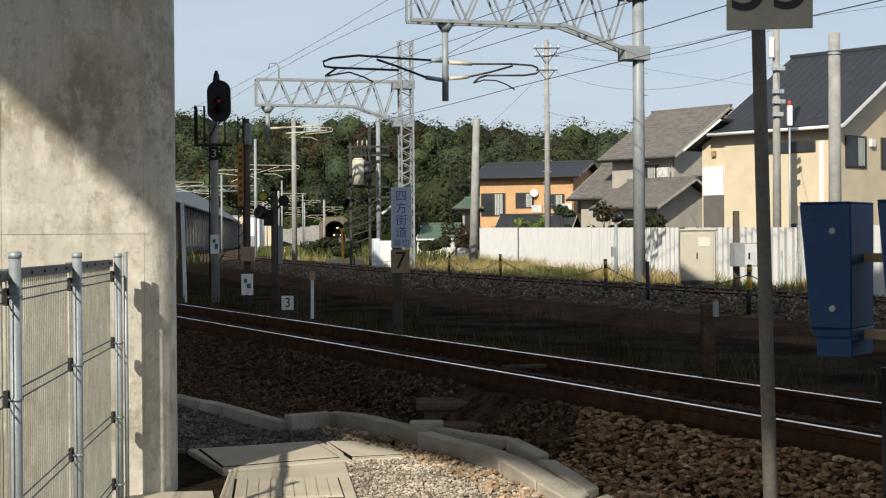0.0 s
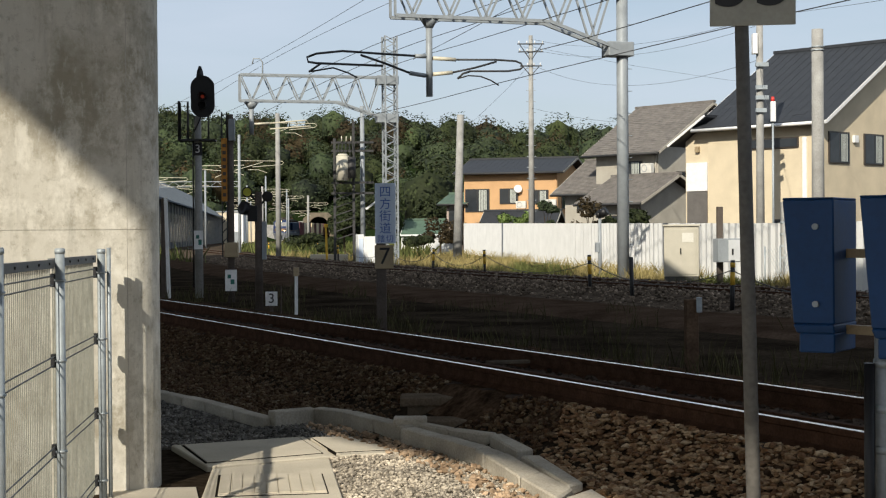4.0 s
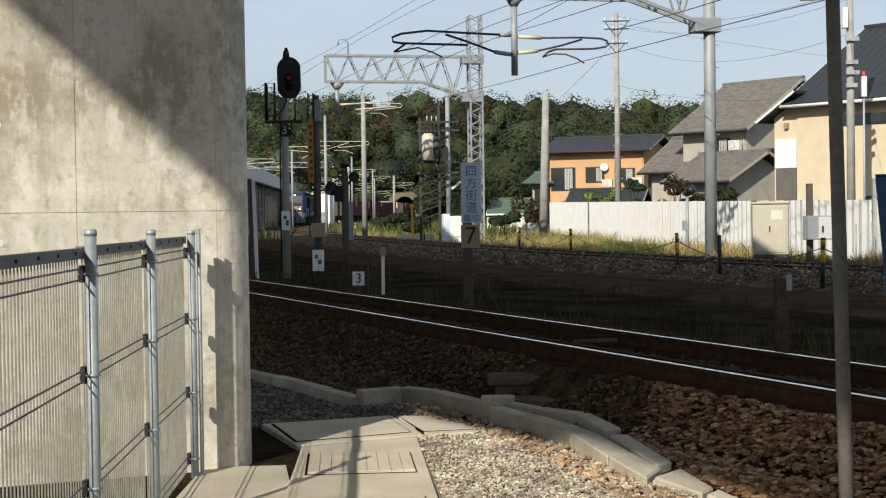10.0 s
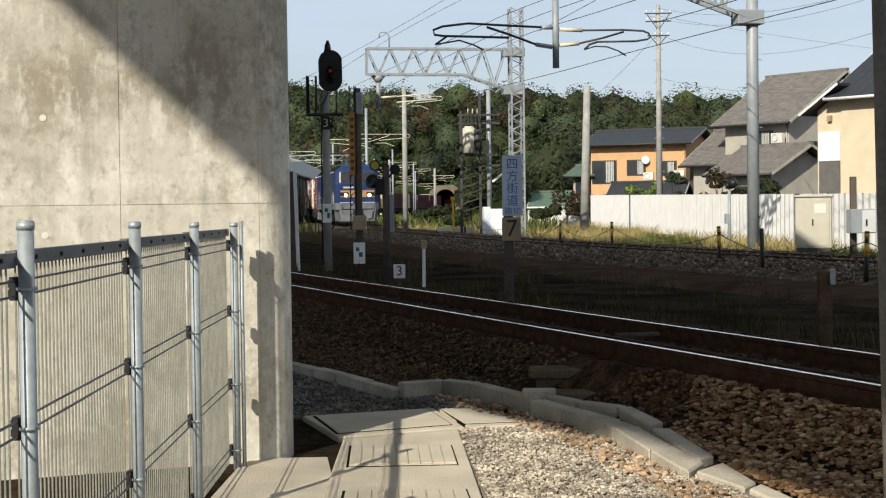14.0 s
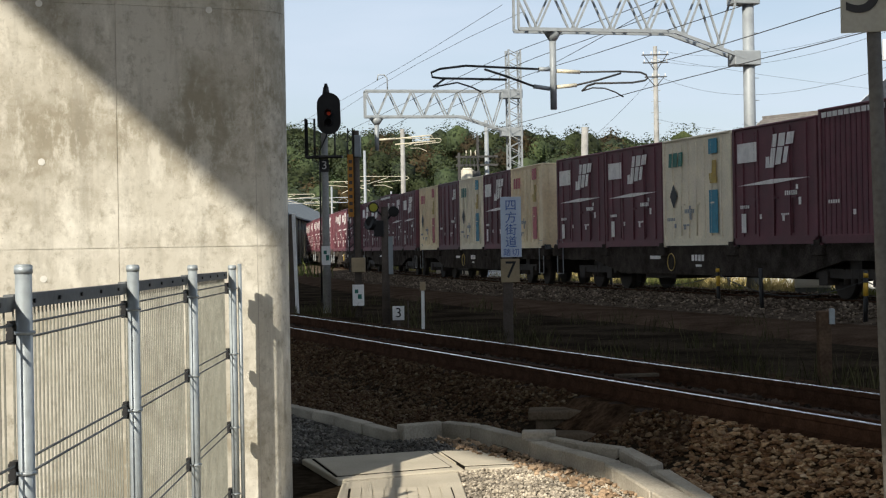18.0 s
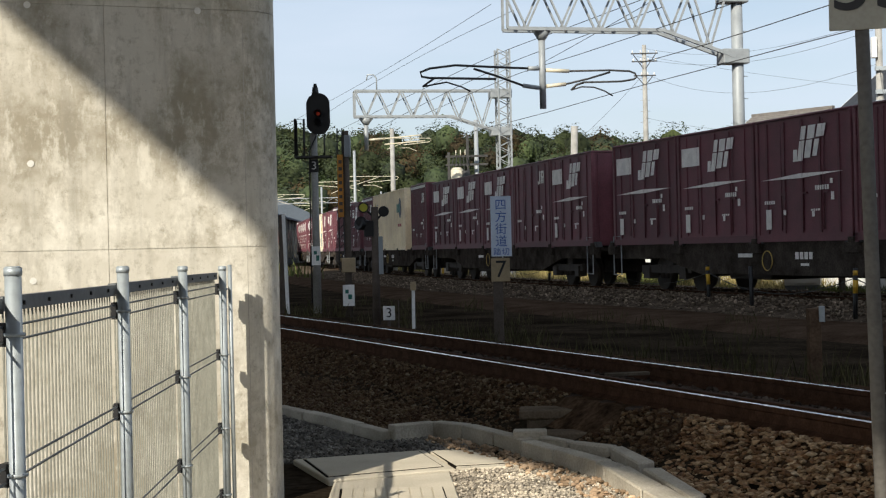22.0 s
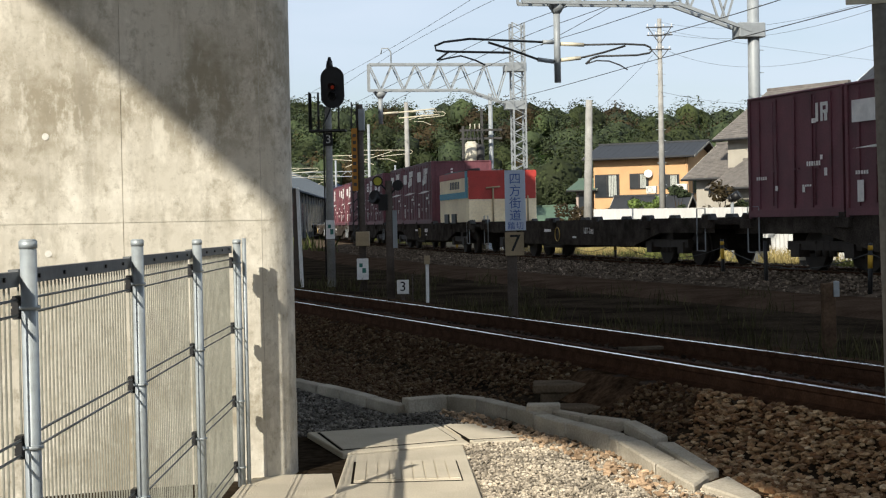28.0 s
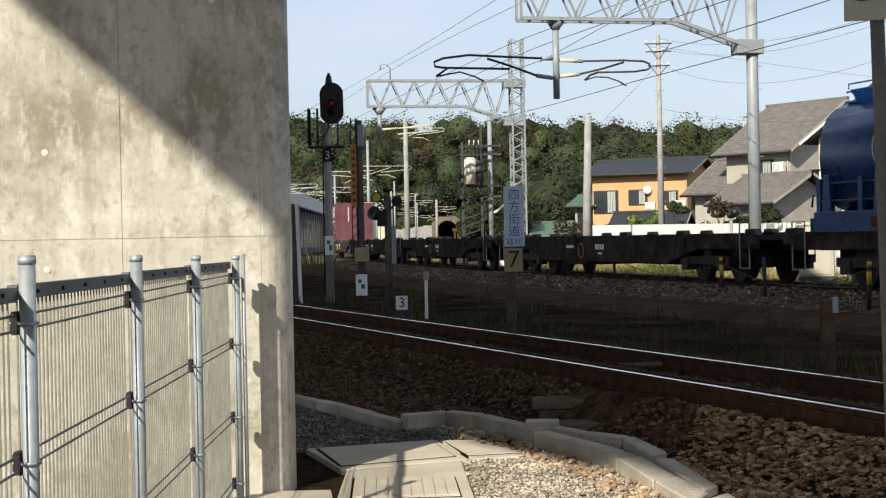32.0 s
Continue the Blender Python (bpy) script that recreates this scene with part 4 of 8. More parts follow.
def light_signal():
    t = thing("railway_signal", pose(-5.06, 33.8, 0.25, 0, 0, 4), "black railway signal head on a grey pole with a ladder cage", "signal")
    bm = B()
    rod(bm, (0, 0, -0.1), (0, 0, 4.0), 0.095, 0.075, 14)
    part("pole", bm, POLECON, t)
    bm = B()
    n, out = 24, []
    for i in range(n):
        a = 2 * math.pi * i / n
        out.append((0.12 + 0.265 * math.cos(a), 4.42 + 0.2 * (1 if math.sin(a) > 0 else -1) + 0.265 * math.sin(a)))
    lo = [bm.verts.new((x, -0.1, z)) for x, z in out]
    hi = [bm.verts.new((x, -0.14, z)) for x, z in out]
    bm.faces.new(lo)
    bm.faces.new(hi[::-1])
    for i in range(n):
        bm.faces.new((lo[i], hi[i], hi[(i + 1) % n], lo[(i + 1) % n]))
    head = part("backboard", bm, BLACK, t, "black oval backboard")
    for z, on in ((4.22, 0), (4.42, 1)):
        bm = B()
        rod(bm, (0.12, -0.13, z), (0.12, -0.36, z), 0.085, 0.08, 16, cap=False)
        part("hood", bm, BLACK, head)
        bm = B()
        rod(bm, (0.12, -0.14, z), (0.12, -0.15, z), 0.04, n=16)
        part("lens", bm, mat("red_light", (0.5, 0.05, 0.02), 0.3, 0, 1, 0, glow=0.12) if on else BLACK, head)
    bm = B()
    rod(bm, (0.06, -0.05, 4.82), (0.06, -0.05, 5.02), 0.09, 0.06, 10)
    rod(bm, (0.06, -0.05, 5.02), (0.06, -0.05, 5.1), 0.05, 0.03, 10)
    part("finial", bm, BLACK, t)
    bm = B()
    box(bm, -0.42, 0.4, -0.25, 0.25, 3.44, 3.48)
    part("platform", bm, DARKSTEEL, t)
    bm = B()
    pipe(bm, [(-0.4, -0.2, 3.48), (-0.4, -0.2, 4.3), (-0.2, -0.2, 4.3), (-0.2, -0.2, 3.48)], 0.025)
    pipe(bm, [(0.25, -0.2, 3.48), (0.25, -0.2, 4.0)], 0.02)
    pipe(bm, [(-0.4, 0.2, 3.48), (-0.4, 0.2, 4.3), (-0.4, -0.2, 4.3)], 0.02)
    part("cage", bm, DARKSTEEL, t)
    bm = B()
    pipe(bm, [(0.1, -0.08, 4.1), (0.05, -0.1, 3.9), (-0.1, -0.1, 3.6), (-0.11, -0.1, 0.2)], 0.018)
    part("cable", bm, BLACK, t)
    lettered("number", "3", 0.26, LETTER, plate("number_plate", 0.2, 0.28, 3.26, BLACK, t, -0.08), pose(0.0, -0.095, 3.26), "white figure 3")
    p = plate("white_plate", 0.2, 0.42, 1.25, WHITE, t, -0.1)
    bm = B()
    box(bm, -0.05, 0.02, -0.118, -0.113, 1.28, 1.36)
    box(bm, 0.0, 0.07, -0.118, -0.113, 1.14, 1.26)
    part("mark", bm, TEAL, p)


def striped_sign_pole():
    t = thing("lattice_post", pose(-4.08, 31.5, 0.25, 0, 0, 4), "dark post with an orange vertical board and small plates", "sign post")
    bm = B()
    rod(bm, (0.03, 0, -0.1), (0.03, 0, 3.85), 0.075, 0.065, 10)
    part("pole", bm, DARKPOLE, t)
    bm = B()
    for x in (-0.1, 0.0):
        bar(bm, (x - 0.04, -0.05, 0.9), (x - 0.04, -0.05, 3.9), 0.025, 0.025)
    for k in range(14):
        bar(bm, (-0.14, -0.05, 1.0 + k * 0.2), (-0.04, -0.05, 1.1 + k * 0.2), 0.02, 0.02)
    part("lattice", bm, DARKSTEEL, t)
    b = plate("orange_board", 0.12, 1.3, 2.7, SIGNORANGE, t, -0.08, x=-0.09)
    for k in range(8):
        bm = B()
        box(bm, -0.125, -0.055, -0.1, -0.094, 2.15 + k * 0.145, 2.22 + k * 0.145)
        part("print_bar", bm, DARKPOLE, b)
    bm = B()
    box(bm, 0.0, 0.13, -0.12, 0.08, 3.3, 3.75)
    part("lamp_box", bm, GREYPAINT, t, bevel=0.01)
    bm = B()
    box(bm, -0.1, 0.18, -0.14, 0.1, 0.9, 1.2)
    part("junction_box", bm, TANPLATE, t, bevel=0.01)
    p = plate("white_plate", 0.24, 0.44, 0.42, WHITE, t, -0.1, x=0.03)
    bm = B()
    box(bm, -0.04, 0.03, -0.118, -0.113, 0.46, 0.54)
    box(bm, 0.02, 0.1, -0.118, -0.113, 0.34, 0.44)
    part("mark", bm, TEAL, p)


def crossing_lamps():
    t = thing("crossing_signal", pose(-3.1, 28.1, 0.25, 0, 0, 4), "dark crossing post with round lamps on both arms", "signal")
    bm = B()
    rod(bm, (0, 0, -0.1), (0, 0, 2.15), 0.075, 0.065, 12)
    part("pole", bm, DARKPOLE, t)
    YG = mat("yellow_green_disc", (0.42, 0.40, 0.04), 0.5, 0, 4, 0.2)
    for x, z, m, nm in ((-0.2, 2.14, YG, "yellow-green disc"), (0.17, 2.06, BLACK, "black disc"), (-0.25, 1.88, BLACK, "")):
        bm = B()
        rod(bm, (x, -0.08, z), (x, -0.12, z), 0.1, n=18)
        d = part("disc", bm, BLACK, t)
        bm = B()
        rod(bm, (x, -0.12, z), (x, -0.135, z), 0.075, n=18)
        part("lens", bm, m, d, nm)
        bm = B()
        rod(bm, (x, -0.05, z), (0, 0, z - 0.2), 0.02, n=6)
        part("arm", bm, BLACK, t)
    bm = B()
    rod(bm, (-0.3, -0.1, 1.85), (-0.12, 0.1, 1.8), 0.12, 0.1, 14)
    box(bm, -0.2, -0.02, -0.1, 0.08, 1.6, 1.9)
    part("bell_case", bm, BLACK, t, bevel=0.01)
    bm = B()
    box(bm, 0.06, 0.14, -0.06, 0.04, 0.9, 1.6)
    part("cable_trough", bm, GREYPAINT, t)


def name_sign():
    t = thing("crossing_name_sign", pose(-0.64, 21.5, 0.28, 0, 0, 1), "pale blue level crossing name board above a numbered tan plate", "sign")
    bm = B()
    box(bm, -0.07, 0.07, -0.05, 0.05, -0.1, 1.9)
    part("post", bm, DARKPOLE, t, bevel=0.01)
    p = plate("name_board", 0.29, 0.85, 1.615, PALEBLUE, t, -0.055, 0.015, 0.06, "pale blue enamel board")
    for k, ch in enumerate("四方街道"):
        lettered("character", ch, 0.17, INK, p, pose(0.06, -0.074, 1.91 - k * 0.172))
    for k, ch in enumerate("踏切"):
        lettered("character", ch, 0.11, INK, p, pose(0.0 + 0.12 * k, -0.074, 1.25))
    q = plate("number_plate", 0.265, 0.33, 1.0, TANPLATE, t, -0.055, 0.02, 0.04, "tan number plate")
    lettered("number", "7", 0.34, BLACK, q, pose(0.045, -0.078, 1.0), "black figure 7")


def km_post():
    t = thing("distance_post", pose(-2.76, 27.0, 0.25, 0, 0, 3), "small white distance marker with a black figure", "marker")
    bm = B()
    box(bm, -0.03, 0.03, -0.02, 0.02, -0.1, 0.28)
    part("post", bm, DARKPOLE, t)
    p = plate("plate", 0.21, 0.25, 0.22, WHITE, t, -0.025)
    lettered("number", "3", 0.24, BLACK, p, pose(0, -0.042, 0.22))


def stake(name, x, y, z, h, w, material, label, head=None):
    t = thing(name, pose(x, y, z, 0, random.uniform(-1.5, 1.5), 3), label, "post", "trackside stakes")
    bm = B()
    box(bm, -w / 2, w / 2, -w / 2, w / 2, -0.15, h)
    part("stake", bm, material, t, bevel=0.006)
    if head:
        bm = B()
        box(bm, -w * 0.9, w * 0.9, -w * 0.9, w * 0.9, h - 0.12, h + 0.03)
        part("head", bm, head, t, bevel=0.006)
    return t


light_signal()
striped_sign_pole()
crossing_lamps()
name_sign()
km_post()
stake("white_stake", -5.75, 33.9, 0.25, 2.2, 0.075, WHITE, "tall white painted stake beside the track")
stake("dark_stake", -5.92, 34.2, 0.25, 2.2, 0.1, DARKPOLE, "dark wooden stake beside the white one")
stake("white_stake", -2.28, 26.5, 0.25, 0.75, 0.055, WHITE, "low white stake with a brown head", TANPLATE)
stake("thin_stake", -2.55, 26.6, 0.25, 0.45, 0.02, DARKPOLE, "thin low stake in the weeds")
t = stake("wooden_stump", 2.48, 14.2, 0.25, 0.72, 0.115, mat("rotten_wood", (0.12, 0.082, 0.056), 0.9, 0, 5, 0.35, 0.3, 40), "weathered brown stump with a grey angle piece")
bm = B()
box(bm, 0.035, 0.085, -0.085, -0.06, 0.6, 0.74)
box(bm, 0.06, 0.085, -0.06, 0.02, 0.62, 0.74)
part("angle_piece", bm, STEEL, t, "grey steel angle piece")

# posts with a rope along the far track
ROPE = [(0.2, 51.4), (2.3, 44.1), (3.6, 32.6), (5.19, 25.45), (6.6, 21.5)]
rope_posts = []
for k, (x, y) in enumerate([(-10.5, 101), (-6.58, 91.1), (-4.2, 72), (-1.44, 58.2), (0.2, 51.4), (1.7, 44.6), (3.55, 33.0), (4.0, 29.6), (5.15, 25.6), (6.9, 20.5)]):
    t = thing("rope_post", pose(x, y, 0.3, 0, random.uniform(-2, 2), 0), "black and yellow banded rope post beside the far track", "post", "rope posts")
    bm = B()
    rod(bm, (0, 0, -0.3), (0, 0, 0.82), 0.04, n=8)
    part("post", bm, BLACK, t)
    if k != 7:
        bm = B()
        rod(bm, (0, 0, 0.4), (0, 0, 0.62), 0.043, n=8)
        rod(bm, (0, 0, 0.7), (0, 0, 0.78), 0.043, n=8)
        part("band", bm, YELLOW, t, "yellow band")
        rope_posts.append(Vector((x, y, 0.95)))
bm = B()
for a, b in zip(rope_posts, rope_posts[1:]):
    pts = [a.lerp(b, i / 8) - Vector((0, 0, 0.35 * (1 - (2 * i / 8 - 1) ** 2))) for i in range(9)]
    pipe(bm, pts, 0.01, 4)
tagged(solid("rope", bm, DARKSTEEL, "sagging dark rope between the banded posts", "rope"))

# equipment along the white wall
t = thing("equipment_cabinet", pose(6.37, 37.9, 0.1, 0, 0, -12), "beige steel equipment cabinet on a concrete plinth", "cabinet")
CAB_B = mat("beige_cabinet", (0.45, 0.42, 0.34), 0.5, 0, 3, 0.1)
# plinth colour is darkened for the shade at the cabinet's foot
bm = B()
box(bm, -0.42, 0.42, -0.31, 0.31, -0.1, 0.4)
part("plinth", bm, mat("shaded_plinth", (0.10, 0.10, 0.09), 0.9, 0, 3, 0.3, 0.1, 20), t, bevel=0.015)
bm = B()
box(bm, -0.43, 0.43, -0.3, 0.3, 0.4, 1.64)
part("body", bm, CAB_B, t, bevel=0.01)
bm = B()
box(bm, -0.46, 0.46, -0.34, 0.34, 1.64, 1.69)
part("lid", bm, CAB_B, t, bevel=0.01)
bm = B()
box(bm, -0.38, 0.38, -0.318, -0.302, 0.45, 1.57)
d = part("door", bm, CAB_B, t, bevel=0.004)
bm = B()
box(bm, -0.03, 0.0, -0.34, -0.318, 0.95, 1.1)
part("handle", bm, BLACK, d)
bm = B()
box(bm, 0.02, 0.3, -0.323, -0.318, 1.25, 1.48)
part("label_plate", bm, mat("faded_label", (0.58, 0.56, 0.49), 0.5, 0, 5, 0.1), d)

t = thing("switch_box", pose(6.99, 36.2, 0.1, 0, 0, 14), "grey steel switch box on a dark post", "switch box")
bm = B()
box(bm, -0.07, 0.07, -0.05, 0.05, -0.1, 2.1)
part("post", bm, DARKPOLE, t, bevel=0.01)
bm = B()
box(bm, -0.2, 0.42, -0.35, -0.05, 0.78, 1.34)
part("body", bm, GREYPAINT, t, bevel=0.01)
bm = B()
box(bm, 0.06, 0.39, -0.365, -0.352, 0.8, 1.31)
d = part("door", bm, mat("pale_grey_paint", (0.55, 0.56, 0.56), 0.45, 0, 4, 0.1), t)
bm = B()
box(bm, 0.14, 0.18, -0.38, -0.365, 0.95, 1.1)
part("handle", bm, BLACK, d)

t = thing("platform_lamp", pose(5.3, 46.5, 0.1, 0, 0, 10), "short grey pole with a dark round lamp", "lamp")
bm = B()
rod(bm, (0, 0, -0.1), (0, 0, 2.0), 0.06, 0.05, 10)
box(bm, -0.14, -0.04, -0.08, 0.06, 0.9, 1.2)
part("pole", bm, GREYPAINT, t)
bm = B()
rod(bm, (0.0, -0.05, 2.05), (0.18, -0.16, 2.18), 0.13, 0.14, 12)
rod(bm, (-0.05, 0, 1.95), (-0.02, 0, 2.15), 0.08, n=8)
part("lamp_head", bm, BLACK, t)

t = thing("concrete_post", pose(8.5, 36.0, 0.1, 0, 0, 0), "slim concrete post with a small meter", "post")
bm = B()
box(bm, -0.09, 0.09, -0.07, 0.07, -0.1, 2.2)
part("post", bm, POLECON, t, bevel=0.015)
bm = B()
box(bm, 0.05, 0.25, -0.15, 0.05, 1.0, 1.2)
part("meter", bm, GREYPAINT, t, bevel=0.01)
for k in range(4):
    bm = B()
    box(bm, -0.1, 0.1, -0.08, 0.08, 0.85 + 0.28 * k, 0.9 + 0.28 * k)
    part("clamp", bm, STEEL, t)
t = thing("chain_fence", pose(8.2, 35.4, 0.15, 0, 0, -10), "low rusty chain link fence in the weeds", "fence")
for k in range(4):
    bm = B()
    rod(bm, (-0.3 + 0.35 * k, 0, -0.1), (-0.3 + 0.35 * k, 0, 1.1), 0.02, n=6)
    part("post", bm, STEEL, t)
bm = B()
for k in range(16):
    x = -0.3 + k * 0.07
    rod(bm, (x, 0.01, 0.05), (min(0.75, x + 0.5), 0.01, 1.05), 0.004, n=3, cap=False)
    rod(bm, (x, 0.01, 1.05), (min(0.75, x + 0.5), 0.01, 0.05), 0.004, n=3, cap=False)
part("wire", bm, STEEL, t)

# transformer stand and its white cubicle near the lattice mast
t = thing("transformer_stand", pose(-3.9, 72, 0.95, 0, 0, 0), "pole transformer on a dark steel stand", "transformer")
bm = B()
for x in (-0.45, 0.45):
    bar(bm, (x, 0, -0.95), (x, 0, 6.0 if x > 0 else 5.2), 0.12, 0.12)
for z in (2.6, 3.1, 4.6, 5.0):
    bar(bm, (-0.6, 0, z), (1.4, 0, z), 0.1, 0.1)
for k in range(6):
    bar(bm, (-0.45, 0, 0.4 + k * 0.38), (0.45, 0, 0.7 + k * 0.38), 0.05, 0.05)
part("stand", bm, DARKSTEEL, t)
bm = B()
rod(bm, (-0.05, -0.3, 3.2), (-0.05, -0.3, 4.35), 0.3, n=16)
rod(bm, (-0.05, -0.3, 4.35), (-0.05, -0.3, 4.45), 0.3, 0.2, 16)
CREAMPAINT = mat("cream_enamel", (0.55, 0.52, 0.42), 0.5, 0, 3, 0.15)
part("tank", bm, CREAMPAINT, t)
bm = B()
for k in range(3):
    rod(bm, (-0.1 + k * 0.22, -0.1, 5.05), (-0.1 + k * 0.22, -0.1, 5.3), 0.035, 0.02, 8)
part("insulator_row", bm, CREAMPAINT, t)
bm = B()
rod(bm, (0.35, -0.3, 3.3), (0.35, -0.3, 4.3), 0.22, n=14)
part("dark_tank", bm, DARKSTEEL, t)
for k in range(5):
    bm = B()
    pipe(bm, [(-0.3 + k * 0.2, -0.32, 3.0), (-0.3 + k * 0.2, -0.34, 4.5), (-0.2 + k * 0.15, -0.1, 5.0)], 0.022, 5)
    part("conduit", bm, DARKSTEEL, t)
t = thing("steel_pole", pose(-3.05, 72.5, 0.1), "pale steel pole beside the transformer", "pole")
bm = B()
rod(bm, (0, 0, -0.1), (0, 0, 7.6), 0.12, 0.1, 12)
part("shaft", bm, GREYPAINT, t)
bm = B()
bar(bm, (0.15, 0, 2.7), (0.7, 0, 3.1), 0.12, 0.1)
part("arm", bm, WHITE, t)
t = thing("cubicle", pose(-2.95, 70, 0.1, 0, 0, 10), "white steel cubicle beside the lattice mast", "cabinet")
bm = B()
box(bm, -0.28, 0.0, -0.4, 0.4, -0.1, 1.5)
part("body", bm, WHITE, t, bevel=0.02)
bm = B()
box(bm, 0.0, 0.75, -0.4, 0.4, -0.1, 1.4)
part("side_unit", bm, WHITE, t, bevel=0.02)
bm = B()
box(bm, -0.24, -0.04, -0.42, -0.402, 0.1, 1.3)
part("door", bm, PALEBLUE, t)
stake("yellow_stake", -4.6, 70.0, 0.1, 1.95, 0.1, YELLOW, "yellow topped concrete stake", YELLOW)
t = thing("low_wall", pose(-4.4, 73, 0.1, 0, 0, 0), "low pale concrete wall by the track", "wall")
bm = B()
box(bm, -1.2, 0.6, -0.1, 0.1, -0.1, 0.55)
part("wall", bm, SLAB, t, bevel=0.02)

# ---- blue boxes at the crossing, and the speed plate ----
def blue_box(x, y, m_rot, scale=1.0):
    t = thing("crossing_box", pose(x, y, 0, 0, 0, m_rot), "dark blue enamelled crossing equipment box on a grey post", "equipment box", "crossing boxes")
    bm = B()
    zs = [(1.15, -0.07), (1.19, -0.085), (1.74, -0.13)]
    for (z0, w0), (z1, w1) in zip(zs, zs[1:]):
        v = [bm.verts.new(p) for p in ((w0, -0.13, z0), (0.1, -0.13, z0), (0.1, 0.2, z0), (w0, 0.2, z0), (w1, -0.14, z1), (0.1, -0.14, z1), (0.1, 0.21, z1), (w1, 0.21, z1))]
        for f in ((3, 2, 1, 0), (4, 5, 6, 7), (0, 1, 5, 4), (1, 2, 6, 5), (2, 3, 7, 6), (3, 0, 4, 7)):
            bm.faces.new([v[i] for i in f])
    part("case", bm, BLUE, t, bevel=0.006)
    bm = B()
    box(bm, -0.06, 0.1, -0.125, 0.19, 1.065, 1.152)
    part("foot", bm, BLUE, t, bevel=0.006)
    bm = B()
    box(bm, -0.131, 0.101, -0.141, 0.211, 1.738, 1.748)
    part("lid", bm, BLUE, t, bevel=0.006)
    for z in (1.28, 1.62):
        bm = B()
        rod(bm, (0.02, -0.128, z), (0.02, -0.152, z), 0.014, n=10)
        part("bolt", bm, STEEL, t, "steel bolt")
    return t


# ---- wires overhead ----
def wire(name, pts, r, label, group="overhead wires"):
    bm = B()
    pipe(bm, pts, r, 4)
    return tagged(solid(name, bm, DARKSTEEL, label, "wire", group))


def sag(a, b, d, n=14):
    a, b = Vector(a), Vector(b)
    return [a.lerp(b, i / n) - Vector((0, 0, d * (1 - (2 * i / n - 1) ** 2))) for i in range(n + 1)]


blue_box(1.77, 6.78, -32)
blue_box(2.0, 6.38, -32)
t = thing("box_post", pose(2.03, 6.66, 0), "grey steel post with pipe clamps under the blue boxes", "post")
bm = B()
rod(bm, (0, 0, -0.2), (0, 0, 1.5), 0.055, n=16)
part("post", bm, GREYPAINT, t)
for z in (0.62, 0.8, 1.0):
    bm = B()
    rod(bm, (0, 0, z), (0, 0, z + 0.035), 0.06, n=16)
    part("clamp", bm, STEEL, t)
bm = B()
rod(bm, (-0.085, -0.02, -0.2), (-0.085, -0.02, 1.02), 0.025, n=10)
part("cable_pipe", bm, BLACK, t)
bm = B()
bar(bm, (-0.13, 0.12, 1.16), (0.03, -0.12, 1.16), 0.05, 0.04)
bar(bm, (-0.13, 0.12, 1.5), (0.03, -0.12, 1.5), 0.05, 0.04)
part("bracket", bm, TANPLATE, t)

t = thing("speed_post", pose(1.38, 6.35, 0, 0, -1.15, 0), "weathered steel post with a grey speed plate", "sign post")
bm = B()
rod(bm, (0, 0, -0.2), (0, 0, 2.72), 0.031, 0.029, 16)
part("post", bm, mat("weathered_steel", (0.15, 0.14, 0.125), 0.8, 0.1, 4, 0.3, 0.15, 40), t)
p = plate("speed_plate", 0.35, 0.34, 2.625, PLATEGREY, t, -0.035, 0.006, -0.02)
p.rotation_euler = (0, radians(1.5), radians(-12))
lettered("number", "55", 0.34, BLACK, p, pose(-0.02, -0.045, 2.64), "black speed figure")

# contact wires, messenger wires and feeders of the far track
def smooth(pts, n=6):
    """Points along a soft curve through the supports."""
    xy = spline([p[:2] for p in pts], n)
    xz = spline([(p[1], p[2]) for p in pts], n)
    return [(a[0], a[1], b[1]) for a, b in zip(xy, xz)]


for pts, lab in (
        ([(-1.8, 59.68, 11.14), (-5.98, 72.71, 11.01), (-11.07, 90.06, 11.27), (-17.86, 106.25, 10.56)], "upper feeder wire on the mast tops"),
        ([(-0.86, 56.56, 10.4), (-3.98, 66.39, 10.6), (-8.61, 82.26, 10.88), (-14.95, 100.0, 10.2)], "feeder wire on the mast tops"),
        ([(3.35, 41.18, 8.36), (1.38, 47.96, 8.6), (-1.69, 59.26, 9.09), (-5.41, 70.32, 9.0), (-12.23, 93.41, 9.14)], "messenger wire over the far track"),
        ([(3.35, 41.18, 7.95), (1.38, 47.96, 8.16), (-0.99, 56.92, 8.51), (-4.61, 68.07, 8.38), (-9.61, 85.45, 8.23)], "contact wire over the far track"),
        ([(4.6, 36.59, 7.26), (1.38, 47.96, 7.63), (-0.99, 56.92, 7.99), (-5.61, 71.11, 7.82)], "messenger wire over the siding"),
        ([(7.76, 25.52, 5.62), (6.27, 30.15, 5.71), (4.41, 37.35, 5.91), (2.52, 43.55, 6.01), (0.05, 53.31, 6.23), (-3.43, 64.71, 6.43)], "contact wire over the siding"),
        ([(6.19, 30.35, 6.34), (5.81, 31.23, 6.32), (4.2, 38.23, 6.54), (2.83, 42.71, 6.65)], "signal wire along the masts"),
        ([(3.1, 41.94, 8.22), (1.4, 47.89, 8.02), (-0.45, 55.11, 7.92)], "feeder wire across the lattice beam")):
    wire("overhead_wire", smooth(pts), 0.010 if "feeder" in lab else 0.012, lab)
